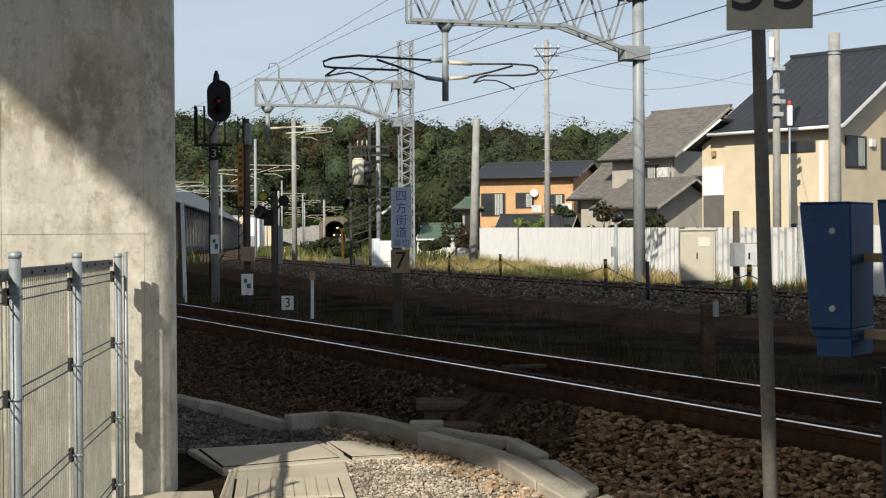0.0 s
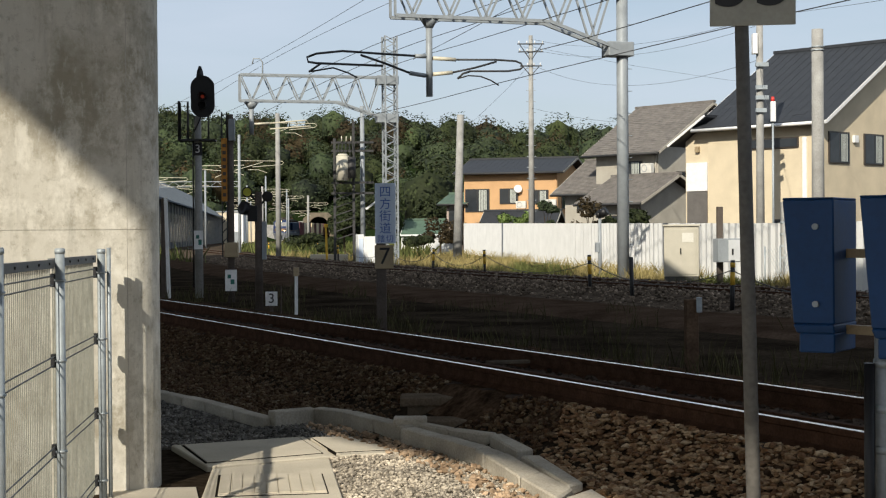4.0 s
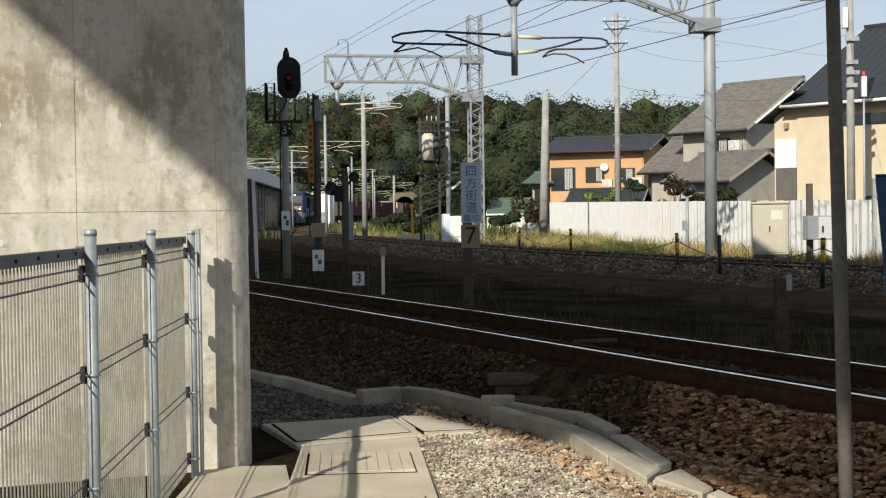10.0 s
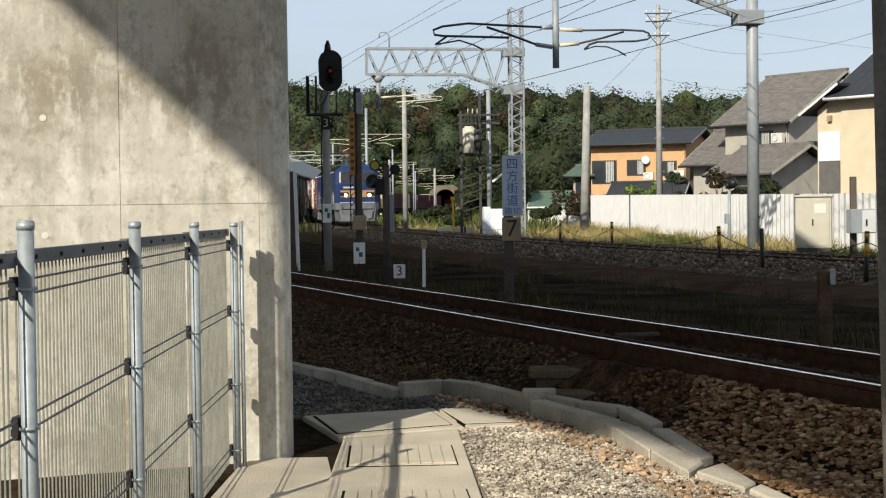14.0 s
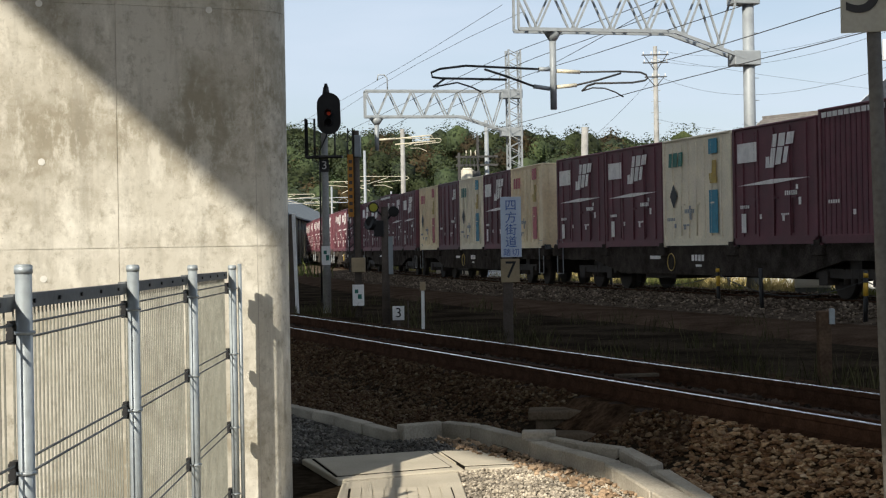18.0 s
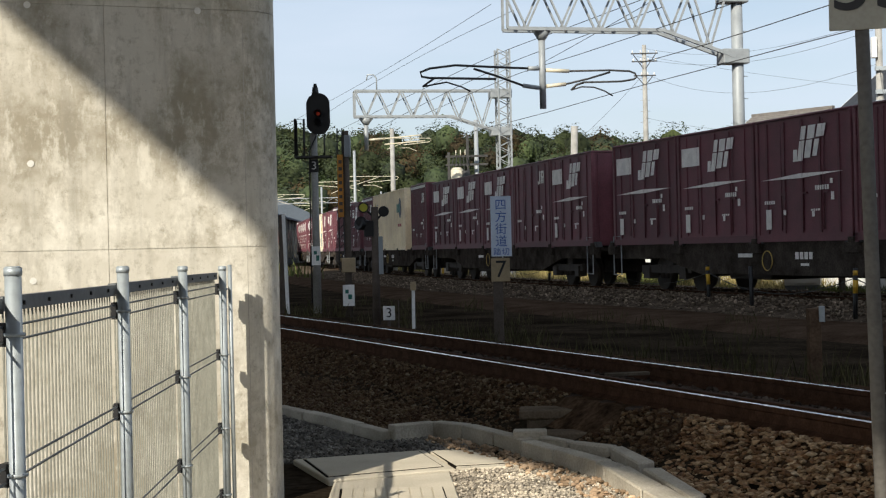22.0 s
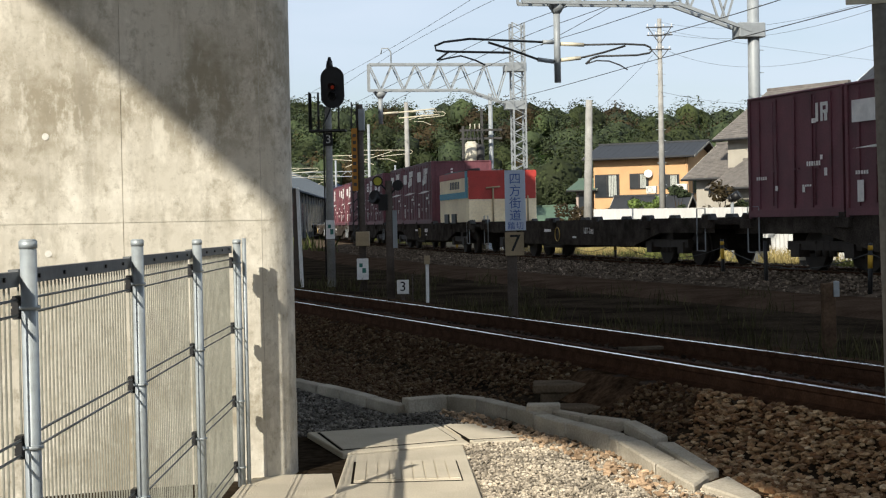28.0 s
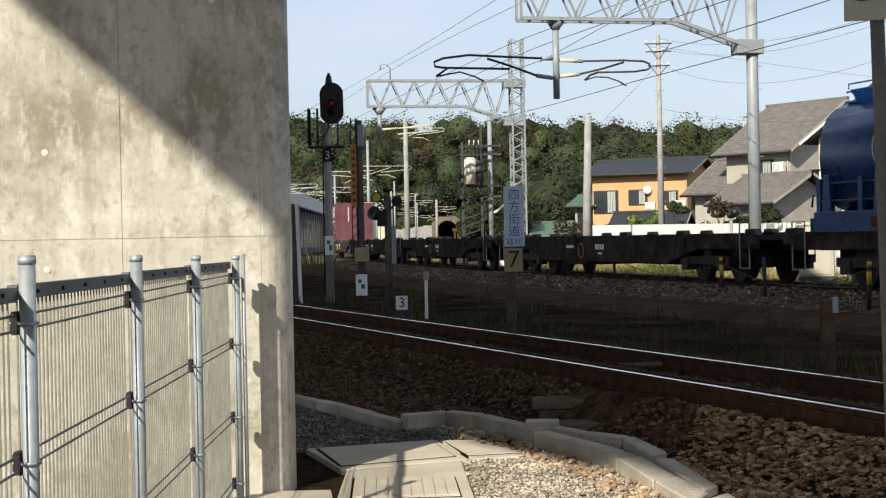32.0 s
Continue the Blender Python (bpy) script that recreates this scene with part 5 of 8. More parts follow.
# service wires between the utility poles
for a, b, d in (((6.7, 97, 14.0), (13.2, 60, 10.1), 0.8), ((6.2, 97, 13.5), (13.0, 60, 9.7), 0.9), ((6.7, 97, 12.4), (13.2, 60, 8.4), 1.2), ((13.2, 60, 10.1), (26, 12, 9.5), 1.0), ((6.7, 97, 13.5), (60, 130, 13), 1.5),
                ((6.7, 97, 12.4), (-2.2, 116, 6), 0.6), ((6.7, 97, 9.6), (15.5, 62, 6.4), 0.7), ((13.2, 60, 8.2), (8.55, 37.4, 4.4), 0.4)):
    wire("service_wire", sag(a, b, d), 0.009, "sagging overhead service wire", "service wires")

# ---- train ----
V_TRAIN = 20.3
SLOT, PITCH = 3.57, 19.25
START = [(0, -314.0), (9, -170.0), (12, -109.0), (14, -66.0), (15, -41.5), (16.5, -5.5)]
PALELINE = mat("pale_blue_line", (0.42, 0.48, 0.56), 0.5, 0, 3, 0.15)
STRIPE = mat("bronze_stripe", (0.34, 0.20, 0.095), 0.5, 0, 5, 0.15)
SILVER = mat("silver_paint", (0.085, 0.105, 0.14), 0.5, 0.0, 0.9, 0.45, 0, 7, (0.36, 0.40, 0.45))
SKIRT = mat("skirt_grey", (0.125, 0.135, 0.15), 0.6, 0, 3, 0.3, 0, 20)
LETTER = mat("letter_bright", (0.84, 0.81, 0.77), 0.55, 0, 6, 0.15)
GREEN = mat("mark_green", (0.04, 0.20, 0.16), 0.5)
SKYBLUE = mat("mark_blue", (0.05, 0.27, 0.38), 0.5)
PINKM = mat("mark_pink", (0.55, 0.13, 0.14), 0.5)
OCHRE = mat("mark_ochre", (0.5, 0.35, 0.08), 0.5)
REDC = mat("red_panel", (0.42, 0.045, 0.035), 0.5, 0, 2, 0.2, 0.03, 25)
TANKBLUE = mat("tank_blue", (0.008, 0.045, 0.165), 0.28, 0.1, 2, 0.15)
LAMP = mat("headlamp", (1.0, 0.72, 0.36), 0.3, 0, 1, 0, glow=9.0)
CAB = mat("cab_glass", (0.02, 0.022, 0.025), 0.3, 0, 2, 0.2)
CREAMW = mat("cream_worn", (0.86, 0.69, 0.44), 0.6, 0, 1.0, 0.12, 0.05, 14, (0.95, 0.80, 0.55), 0.05)


def front_s(t):
    """Where the front of the engine is on the far track."""
    if t >= 16.5:
        return START[-1][1] + V_TRAIN * (t - 16.5)
    for k in range(len(START) - 1):
        (t0, s0), (t1, s1) = START[k], START[k + 1]
        if t <= t1:
            before = (s0 - START[k - 1][1]) / (t0 - START[k - 1][0]) if k else (s1 - s0) / (t1 - t0)
            here = (s1 - s0) / (t1 - t0)
            after = (START[k + 2][1] - s1) / (START[k + 2][0] - t1) if k + 2 < len(START) else V_TRAIN
            m0, m1 = (before + here) / 2 * (t1 - t0), (here + after) / 2 * (t1 - t0)
            w = (t - t0) / (t1 - t0)
            return s0 * (2 * w ** 3 - 3 * w ** 2 + 1) + m0 * (w ** 3 - 2 * w ** 2 + w) + s1 * (3 * w ** 2 - 2 * w ** 3) + m1 * (w ** 3 - w ** 2)


MOVING = []      # thing, distance of its middle behind the engine's front, half its wheelbase, how far along from the middle, height


def ride(ob, mid, half, shift=0.0, z=0.0):
    MOVING.append((ob, mid, half, shift, z))


def ride_rows(mid, half, shift, z):
    rows = []
    for t in range(33):
        s = front_s(t) - mid
        a, b = on_line(s - half), on_line(s + half)
        turn = math.degrees(math.atan2(b.y - a.y, b.x - a.x)) - 90
        rows.append((t, pose((a.x + b.x) / 2, (a.y + b.y) / 2, BODY_Z, 0, 0, turn) @ pose(0, shift, z)))
    return rows


CX = 1.225
TYPES = {}


def quad_mark(bm, y0, y1, z0, z1, slant=0.0, x=CX + 0.004, taper=0.0):
    """A painted mark on the side: y along the train, z up; slant shifts the top forward."""
    pts = [(y0, z0), (y1, z0 + taper), (y1 + slant, z1 - taper), (y0 + slant, z1)]
    lo = [bm.verts.new((x - 0.003, y, z)) for y, z in pts]
    hi = [bm.verts.new((x + 0.003, y, z)) for y, z in pts]
    bm.faces.new(hi)
    for i in range(4):
        bm.faces.new((lo[i], lo[(i + 1) % 4], hi[(i + 1) % 4], hi[i]))


def logo_block(y, z, k=1.0):
    """Slanted blocks in place of the operator's letters: start, end, foot, head, slant."""
    return [(y + a * k, y + b * k, z + c * k, z + d * k, e * k) for a, b, c, d, e in ((-0.12, 0.02, -0.03, 0.2, 0.02), (0.03, 0.22, -0.03, 0.36, 0.1), (0.15, 0.32, 0.38, 0.64, 0.06), (0.28, 0.5, 0.02, 0.36, 0.1), (0.4, 0.66, 0.38, 0.64, 0.06), (0.58, 0.74, 0.04, 0.36, 0.1), (0.72, 1.0, 0.4, 0.64, 0.08))]


def logo_r(bm, y, z):
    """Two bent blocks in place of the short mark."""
    quad_mark(bm, y, y + 0.09, z, z + 0.36)
    quad_mark(bm, y - 0.14, y, z - 0.02, z + 0.07)
    quad_mark(bm, y + 0.17, y + 0.25, z, z + 0.36)
    quad_mark(bm, y + 0.25, y + 0.42, z + 0.29, z + 0.36)
    quad_mark(bm, y + 0.25, y + 0.42, z + 0.15, z + 0.21)
    quad_mark(bm, y + 0.36, y + 0.43, z + 0.2, z + 0.3)
    quad_mark(bm, y + 0.3, y + 0.4, z, z + 0.15)


def lens_mark(bm, y0, y1, z, rise, x=CX + 0.004):
    """A long white mark, thick in the middle and pointed at both ends."""
    pts = [(y0, z), ((y0 + y1) / 2, z - 0.01), (y1, z + rise), ((y0 + y1) / 2, z + 0.085)]
    lo = [bm.verts.new((x - 0.003, y, h)) for y, h in pts]
    hi = [bm.verts.new((x + 0.003, y, h)) for y, h in pts]
    bm.faces.new(hi)
    for i in range(4):
        bm.faces.new((lo[i], lo[(i + 1) % 4], hi[(i + 1) % 4], hi[i]))


def small_bars(bm, seed, n, y0, y1, z0, z1):
    """Unreadable small print: rows of short strokes and a few plates."""
    rng = random.Random(seed)
    w = y1 - y0
    for y, z, k, h in ((0.72, 0.92, 6, 0.09), (0.0, 0.52, 5, 0.07), (0.66, 0.2, 4, 0.04)):
        for i in range(k):
            quad_mark(bm, y0 + w * y + i * 0.085, y0 + w * y + i * 0.085 + 0.055, z0 + (z1 - z0) * z, z0 + (z1 - z0) * z + h)
    for y, z, a, b in ((0.93, 0.55, 0.1, 0.15), (0.9, 1.12, 0.08, 0.09), (0.3, 0.1, 0.09, 0.1), (0.68, 0.0, 0.09, 0.11)):
        y += rng.uniform(-0.03, 0.03)
        quad_mark(bm, y0 + w * y, y0 + w * y + a, z0 + (z1 - z0) * z, z0 + (z1 - z0) * z + b)


def shell(t, L, H, material, ribs, doors=True, edge=None):
    h = L / 2
    bm = B()
    box(bm, -CX + 0.03, CX - 0.03, -h + 0.03, h - 0.03, 0.16, H - 0.04)
    part("body", bm, material, t)
    bm = B()
    box(bm, -CX, CX, -h, h, H - 0.05, H)
    part("roof", bm, edge or material, t, bevel=0.012)
    bm = B()
    for x in (-CX, CX):
        box(bm, x - 0.06 if x > 0 else x, x if x > 0 else x + 0.06, -h, h, 0.03, 0.17)
    for y in (-h, h):
        box(bm, -CX + 0.06, CX - 0.06, y - 0.06 if y > 0 else y, y if y > 0 else y + 0.06, 0.03, 0.17)
    part("base_frame", bm, edge or material, t)
    for sx in (-1, 1):
        for sy in (-1, 1):
            bm = B()
            x0, y0 = sx * CX, sy * h
            box(bm, min(x0, x0 - sx * 0.1), max(x0, x0 - sx * 0.1), min(y0, y0 - sy * 0.1), max(y0, y0 - sy * 0.1), 0.0, H - 0.05)
            part("corner_post", bm, edge or material, t, bevel=0.008)
    for sx in (-1, 1):
        bm = B()
        n = ribs
        for k in range(n):
            y = -h + 0.1 + (L - 0.2) * (k + 0.5) / n
            w = 0.13 if L > 6 else 0.03 if ribs > 12 else 0.035
            x0 = sx * (CX - 0.031)
            x1 = sx * (CX - (0.014 if ribs > 12 else 0.004))
            box(bm, min(x0, x1), max(x0, x1), y - w, y + w, 0.2, H - 0.1)
        part("side_ribs", bm, material, t)
    bm = B()
    for k in range(6):
        x = -1.0 + 0.4 * k
        box(bm, x - 0.03, x + 0.03, h - 0.032, h - 0.006, 0.2, H - 0.1)
    part("end_ribs", bm, material, t)
    if doors:
        for dy in (-0.75, 0.05, 0.8):
            bm = B()
            rod(bm, (CX - 0.005, dy, 0.25), (CX - 0.005, dy, H - 0.15), 0.014, n=6)
            box(bm, CX - 0.02, CX + 0.012, dy - 0.02, dy + 0.16, 0.95, 0.99)
            part("door_bar", bm, material, t)


def make_container(code):
    names = {"A": "maroon freight container with white operator marks and side doors", "T": "maroon freight container with a white text panel",
             "J": "maroon freight container with one small white mark", "C": "ribbed maroon freight container with a white top band",
             "S": "maroon freight container with marks and no panel", "G": "ribbed maroon freight container with white marks",
             "W": "cream freight container with a blue vertical stripe", "P": "cream freight container with a pink stripe and rust",
             "U": "long cream freight container with a round blue emblem", "R": "low red and cream freight container with a blue band",
             "B": "blue tank container in a low frame"}
    t = thing("freight_container", pose(0, 0, -50), names[code], "container", "freight containers")
    L, H = 3.5, 2.5
    if code in "ATJS":
        shell(t, L, H, MAROON, 5)
    elif code in "CG":
        H = 2.6 if code == "C" else 2.5
        shell(t, L, H, MAROON, 18, False)
    elif code in "WP":
        shell(t, L, H, CREAM if code == "W" else CREAMW, 4)
    elif code == "U":
        L, H = 9.2, 2.6
        shell(t, L, H, CREAMW, 15, False)
    m = B()
    if code in "ATSGJC":
        m.free()

        def marks(name, draw, label=""):
            bm = B()
            draw(bm)
            o = part(name, bm, LETTER, t, label)
            if name in ("small_print", "end_number", "top_band"):
                o["kind"] = "stuff"
        if code in "ATSG":
            first = None
            for q in logo_block(-0.15 if code != "G" else 0.2, 1.62):
                bm = B()
                quad_mark(bm, *q)
                block = part("emblem_block", bm, LETTER, first or t, "" if first else "white slanted emblem block")
                first = first or block
            marks("stripe", lambda bm: lens_mark(bm, -1.5, 1.5, 1.27, 0.06) if code != "G" else lens_mark(bm, -0.6, 1.4, 1.25, 0.06), "white side stripe")
        if code in "AT":
            marks("panel_mark", lambda bm: quad_mark(bm, -1.5, -0.65, 1.75, 2.16), "white painted panel")
        if code == "T":
            for k, line in enumerate(("環境にやさしい", "鉄道コンテナ")):
                lettered("panel_words", line, 0.125, MAROON, t, pose(CX + 0.009, -1.075, 2.06 - 0.19 * k, 0, 0, 90), "dark words on the white panel")
        if code in "ATS":
            marks("label_holder", lambda bm: quad_mark(bm, -1.35, -1.15, 0.28, 0.68))
        if code in "JC":
            marks("emblem", lambda bm: logo_r(bm, 0.85, 1.85), "small white emblem")
        if code == "C":
            marks("top_band", lambda bm: [quad_mark(bm, -1.6 + 0.2 * k, -1.44 + 0.2 * k, 2.42, 2.52) for k in range(16)], "white dashed top band")
        marks("small_print", lambda bm: small_bars(bm, ord(code), 7, -1.4, 1.25, 0.5, 1.05))
        marks("end_number", lambda bm: [box(bm, 0.36, 0.44, L / 2 + 0.002, L / 2 + 0.006, 1.3 + z * 0.12, 1.37 + z * 0.12) for z in range(8)])
    elif code in "WP":
        m.free()
        m = B()
        for k, (y, w) in enumerate(((-1.4, 0.16), (-1.18, 0.22), (-0.88, 0.2))):
            quad_mark(m, y, y + w, 1.86, 2.18, 0.04)
        part("letters", m, GREEN if code == "W" else PINKM, t, "coloured emblem blocks")
        m = B()
        quad_mark(m, 0.7, 1.12, 0.3, 1.25)
        quad_mark(m, 0.7, 1.12, 2.05, 2.38)
        part("stripe", m, SKYBLUE if code == "W" else PINKM, t, "coloured vertical stripe")
        m = B()
        quad_mark(m, 0.75, 1.1, 1.4, 1.62, -0.05)
        quad_mark(m, 0.85, 1.05, 1.62, 1.9, 0.02)
        part("picture_patch", m, OCHRE, t, "ochre patch on the stripe")
        m = B()
        v = [m.verts.new((CX + 0.004, y, z)) for y, z in ((-1.35, 1.18), (-1.15, 0.9), (-0.95, 1.18), (-1.15, 1.46))]
        m.faces.new(v)
        part("diamond", m, BLACK, t, "black diamond mark")
        m = B()
        small_bars(m, 3, 5, -1.5, -0.2, 0.4, 0.8)
        part("small_print", m, GREYPAINT, t)
    elif code == "U":
        m.free()
        m = B()
        c = [m.verts.new((CX + 0.005, 3.35 + 0.36 * math.cos(a), 1.8 + 0.42 * math.sin(a))) for a in [k * math.pi / 12 for k in range(24)]]
        m.faces.new(c)
        part("emblem_disc", m, mat("emblem_blue", (0.07, 0.09, 0.10), 0.5), t, "round blue green emblem")
        m = B()
        for k in range(3):
            quad_mark(m, 2.5 + 0.3 * k, 2.7 + 0.3 * k, 1.62, 1.98, 0.04)
        part("letters", m, GREEN, t)
        m = B()
        quad_mark(m, 2.75, 3.1, 1.02, 1.14)
        quad_mark(m, 3.2, 3.6, 1.02, 1.14)
        part("red_line", m, REDC, t, "red painted line")
        m = B()
        v = [m.verts.new((CX + 0.004, y, z)) for y, z in ((-4.05, 1.95), (-3.8, 1.62), (-3.55, 1.95), (-3.8, 2.28))]
        m.faces.new(v)
        part("diamond", m, OCHRE, t, "ochre diamond mark")
        m = B()
        v = [m.verts.new((CX + 0.0075, y, z)) for y, z in ((-4.02, 1.92), (-3.8, 1.62), (-3.58, 1.92))]
        m.faces.new(v)
        part("diamond_foot", m, BLACK, t, "black lower half of the diamond")
        m = B()
        for k in range(9):
            quad_mark(m, -4.15 + k * 0.13, -4.06 + k * 0.13, 0.72, 0.8)
        for k in range(4):
            quad_mark(m, -3.4 + k * 0.1, -3.33 + k * 0.1, 2.1, 2.15)
        o = part("small_print", m, GREYPAINT, t)
        o["kind"] = "stuff"
        RUSTY = mat("rust_streak", (0.20, 0.085, 0.03), 0.9, 0, 9, 0.4, 0.1, 40)
        rng = random.Random(8)
        for k in range(9):
            y, w, d = rng.uniform(-4.4, 4.3), rng.uniform(0.015, 0.05), rng.uniform(0.05, 0.22)
            m = B()
            v = [m.verts.new((CX + 0.003, *q)) for q in ((y, 0.18), (y + w, 0.18), (y + w * 0.9, 0.18 + d), (y + w * 0.1, 0.18 + d * 0.8))]
            m.faces.new(v)
            part("rust_streak", m, RUSTY, t, "brown rust streak")
    elif code == "R":
        m.free()
        L, H = 5.4, 1.85
        h = L / 2
        m = B()
        box(m, -CX, CX, -h, h, 0.05, 1.0)
        part("lower_body", m, CREAMW, t, "cream lower body", bevel=0.02)
        m = B()
        box(m, -CX, CX, -h, h, 1.003, 1.62)
        part("upper_body", m, CREAMW, t, "cream upper side", bevel=0.02)
        m = B()
        box(m, CX, CX + 0.03, -h + 0.1, h - 0.1, 0.9, 1.12)
        box(m, CX, CX + 0.02, h - 0.5, h - 0.1, 1.12, 1.85)
        part("blue_band", m, SKYBLUE, t, "blue side band")
        m = B()
        box(m, -CX - 0.01, CX + 0.01, -h - 0.01, h + 0.01, 1.62, H)
        box(m, -CX + 0.02, CX, h, h + 0.015, 0.85, 1.62)
        part("red_top", m, REDC, t, "red upper band and end", bevel=0.01)
        m = B()
        for k in range(6):
            quad_mark(m, -0.6 + 0.3 * k, -0.4 + 0.3 * k, 1.25, 1.52)
        part("black_marks", m, BLACK, t)
        for y in (-1.6, -0.2):
            m = B()
            box(m, CX, CX + 0.05, y, y + 0.75, 0.02, 0.36)
            part("lift_pocket", m, BLACK, t)
        m = B()
        pipe(m, [(-1.0, -h, H + 0.05), (-1.0, h, H + 0.05)], 0.03)
        pipe(m, [(1.0, -h, H + 0.05), (1.0, h, H + 0.05)], 0.03)
        for k in range(5):
            rod(m, (0.7, -h + 0.6 + k * 0.95, H), (0.7, -h + 0.6 + k * 0.95, H + 0.12), 0.12, n=8)
        part("roof_fittings", m, DARKSTEEL, t)
        for x in (-0.9, -0.3, 0.35):
            m = B()
            rod(m, (x, h + 0.05, 0.0), (x, h + 0.05, 0.95 if x < 0 else 1.25), 0.03, n=6)
            part("end_pipe", m, TANPLATE, t, "rusty pipe on the end wall")
        m = B()
        rod(m, (0.1, h + 0.06, 1.28), (0.6, h + 0.06, 1.24), 0.03, n=6)
        part("valve_bar", m, TANPLATE, t)
    elif code == "B":
        m.free()
        m = B()
        n = 20
        L = 6.0
        h = L / 2
        prof = [(-h + 0.04, 0.9), (-h + 0.1, 1.06), (-h + 0.25, 1.15), (h - 0.25, 1.15), (h - 0.1, 1.06), (h - 0.04, 0.9)]
        soft = [(math.copysign(abs(math.cos(a)) ** 0.7, math.cos(a)), math.copysign(abs(math.sin(a)) ** 0.7, math.sin(a))) for a in [2 * math.pi * i / n for i in range(n)]]
        rings = [[m.verts.new((r * c, y, 1.45 + r * 0.95 * d)) for c, d in soft] for y, r in prof]
        for a, b in zip(rings, rings[1:]):
            for i in range(n):
                m.faces.new((a[i], a[(i + 1) % n], b[(i + 1) % n], b[i])).smooth = True
        m.faces.new(rings[0][::-1])
        m.faces.new(rings[-1])
        part("tank_shell", m, TANKBLUE, t, "glossy blue tank")
        m = B()
        for x in (-CX + 0.08, CX - 0.08):
            box(m, x - 0.08, x + 0.08, -h, h, 0.03, 0.28)
            for k in range(5):
                y = -h + 0.25 + k * (L - 0.5) / 4
                box(m, x - 0.05, x + 0.05, y - 0.07, y + 0.07, 0.28, 1.05)
        for y in (-h + 0.06, h - 0.06):
            box(m, -CX, CX, y - 0.06, y + 0.06, 0.03, 0.3)
        part("cradle_frame", m, TANKBLUE, t)
        m = B()
        box(m, -CX + 0.02, CX - 0.02, -h + 0.08, h - 0.08, 0.12, 0.42)
        part("base_plate", m, TANKBLUE, t, bevel=0.02)
        m = B()
        for k in range(4):
            y = -1.9 + k * 1.27
            rod(m, (0, y, 2.4), (0, y, 2.62), 0.33, 0.3, 12)
        pipe(m, [(-0.55, -h + 0.3, 2.72), (-0.55, h - 0.3, 2.72)], 0.02)
        pipe(m, [(0.55, -h + 0.3, 2.72), (0.55, h - 0.3, 2.72)], 0.02)
        box(m, -0.6, 0.6, -h + 0.3, h - 0.3, 2.5, 2.54)
        part("top_hatches", m, TANKBLUE, t)
        m = B()
        lo = [m.verts.new(p) for p in ((-0.6, -h + 0.75, 2.45), (0.6, -h + 0.75, 2.45), (0.6, h - 0.75, 2.45), (-0.6, h - 0.75, 2.45))]
        hi = [m.verts.new(p) for p in ((-0.7, -h + 0.6, 2.74), (0.7, -h + 0.6, 2.74), (0.7, h - 0.6, 2.74), (-0.7, h - 0.6, 2.74))]
        m.faces.new(lo[::-1])
        m.faces.new(hi)
        for i in range(4):
            m.faces.new((lo[i], lo[(i + 1) % 4], hi[(i + 1) % 4], hi[i]))
        part("top_collar", m, TANKBLUE, t, "flared collar round the hatches", bevel=0.02)
        m = B()
        pts = [(0.42 * math.cos(a), 0.42 * math.sin(a)) for a in [k * math.pi / 12 for k in range(25)]]
        pipe(m, [(1.145 - 0.09 * (z ** 2) * 2.2, -0.7 + y * 0.8, 1.55 + z) for y, z in pts], 0.014, 4)
        part("ring_mark", m, LETTER, t, "white ring on the tank")
        m = B()
        for k in range(7):
            quad_mark(m, 1.0 + k * 0.16, 1.12 + k * 0.16, 1.66, 1.75, 0, 1.148)
        o = part("small_print", m, PLATEGREY, t)
        o["kind"] = "stuff"
        for y, w in ((1.35, 0.2), (1.62, 0.28)):
            m = B()
            quad_mark(m, y, y + w, 1.0, 1.2, 0, 1.13)
            part("label_plate", m, WHITE, t, "white label plate")
        for k in range(4):
            y = -h + 0.5 + k * (L - 1.0) / 3
            m = B()
            side = [(y - 0.16, 0.4), (y + 0.16, 0.4), (y + 0.1, 1.12), (y - 0.1, 1.12)]
            lo, hi = [m.verts.new((1.08, a, b)) for a, b in side], [m.verts.new((1.19, a, b)) for a, b in side]
            m.faces.new(lo)
            m.faces.new(hi[::-1])
            for j in range(4):
                m.faces.new((lo[j], hi[j], hi[(j + 1) % 4], lo[(j + 1) % 4]))
            part("saddle", m, TANKBLUE, t, bevel=0.015)
        for z in (0.62, 0.95):
            m = B()
            pipe(m, [(1.16, -h + 0.2, z), (1.16, h - 0.2, z)], 0.025, 6)
            part("side_pipe", m, TANKBLUE, t)
        for z in (0.75, 1.25):
            m = B()
            pipe(m, [(0.8, -h + 0.1, z), (0.8, -h - 0.55, z), (0.8, -h - 0.6, z - 0.22)], 0.022, 6)
            part("end_pipe", m, DARKSTEEL, t, "dark bent pipe at the end")
        m = B()
        box(m, 1.2, 1.228, -1.0, 1.6, 0.1, 0.3)
        part("opening", m, mat("rust_opening", (0.16, 0.06, 0.03), 0.9, 0, 7, 0.4), t, "rusty opening in the base beam")
        m = B()
        for x in (-0.72, 0.72):
            pipe(m, [(x, -h + 0.62, 2.74), (x, -h + 0.62, 2.84), (x, h - 0.62, 2.84), (x, h - 0.62, 2.74)], 0.016, 5)
        part("top_rail", m, TANKBLUE, t, "thin rail round the hatches")
    return t


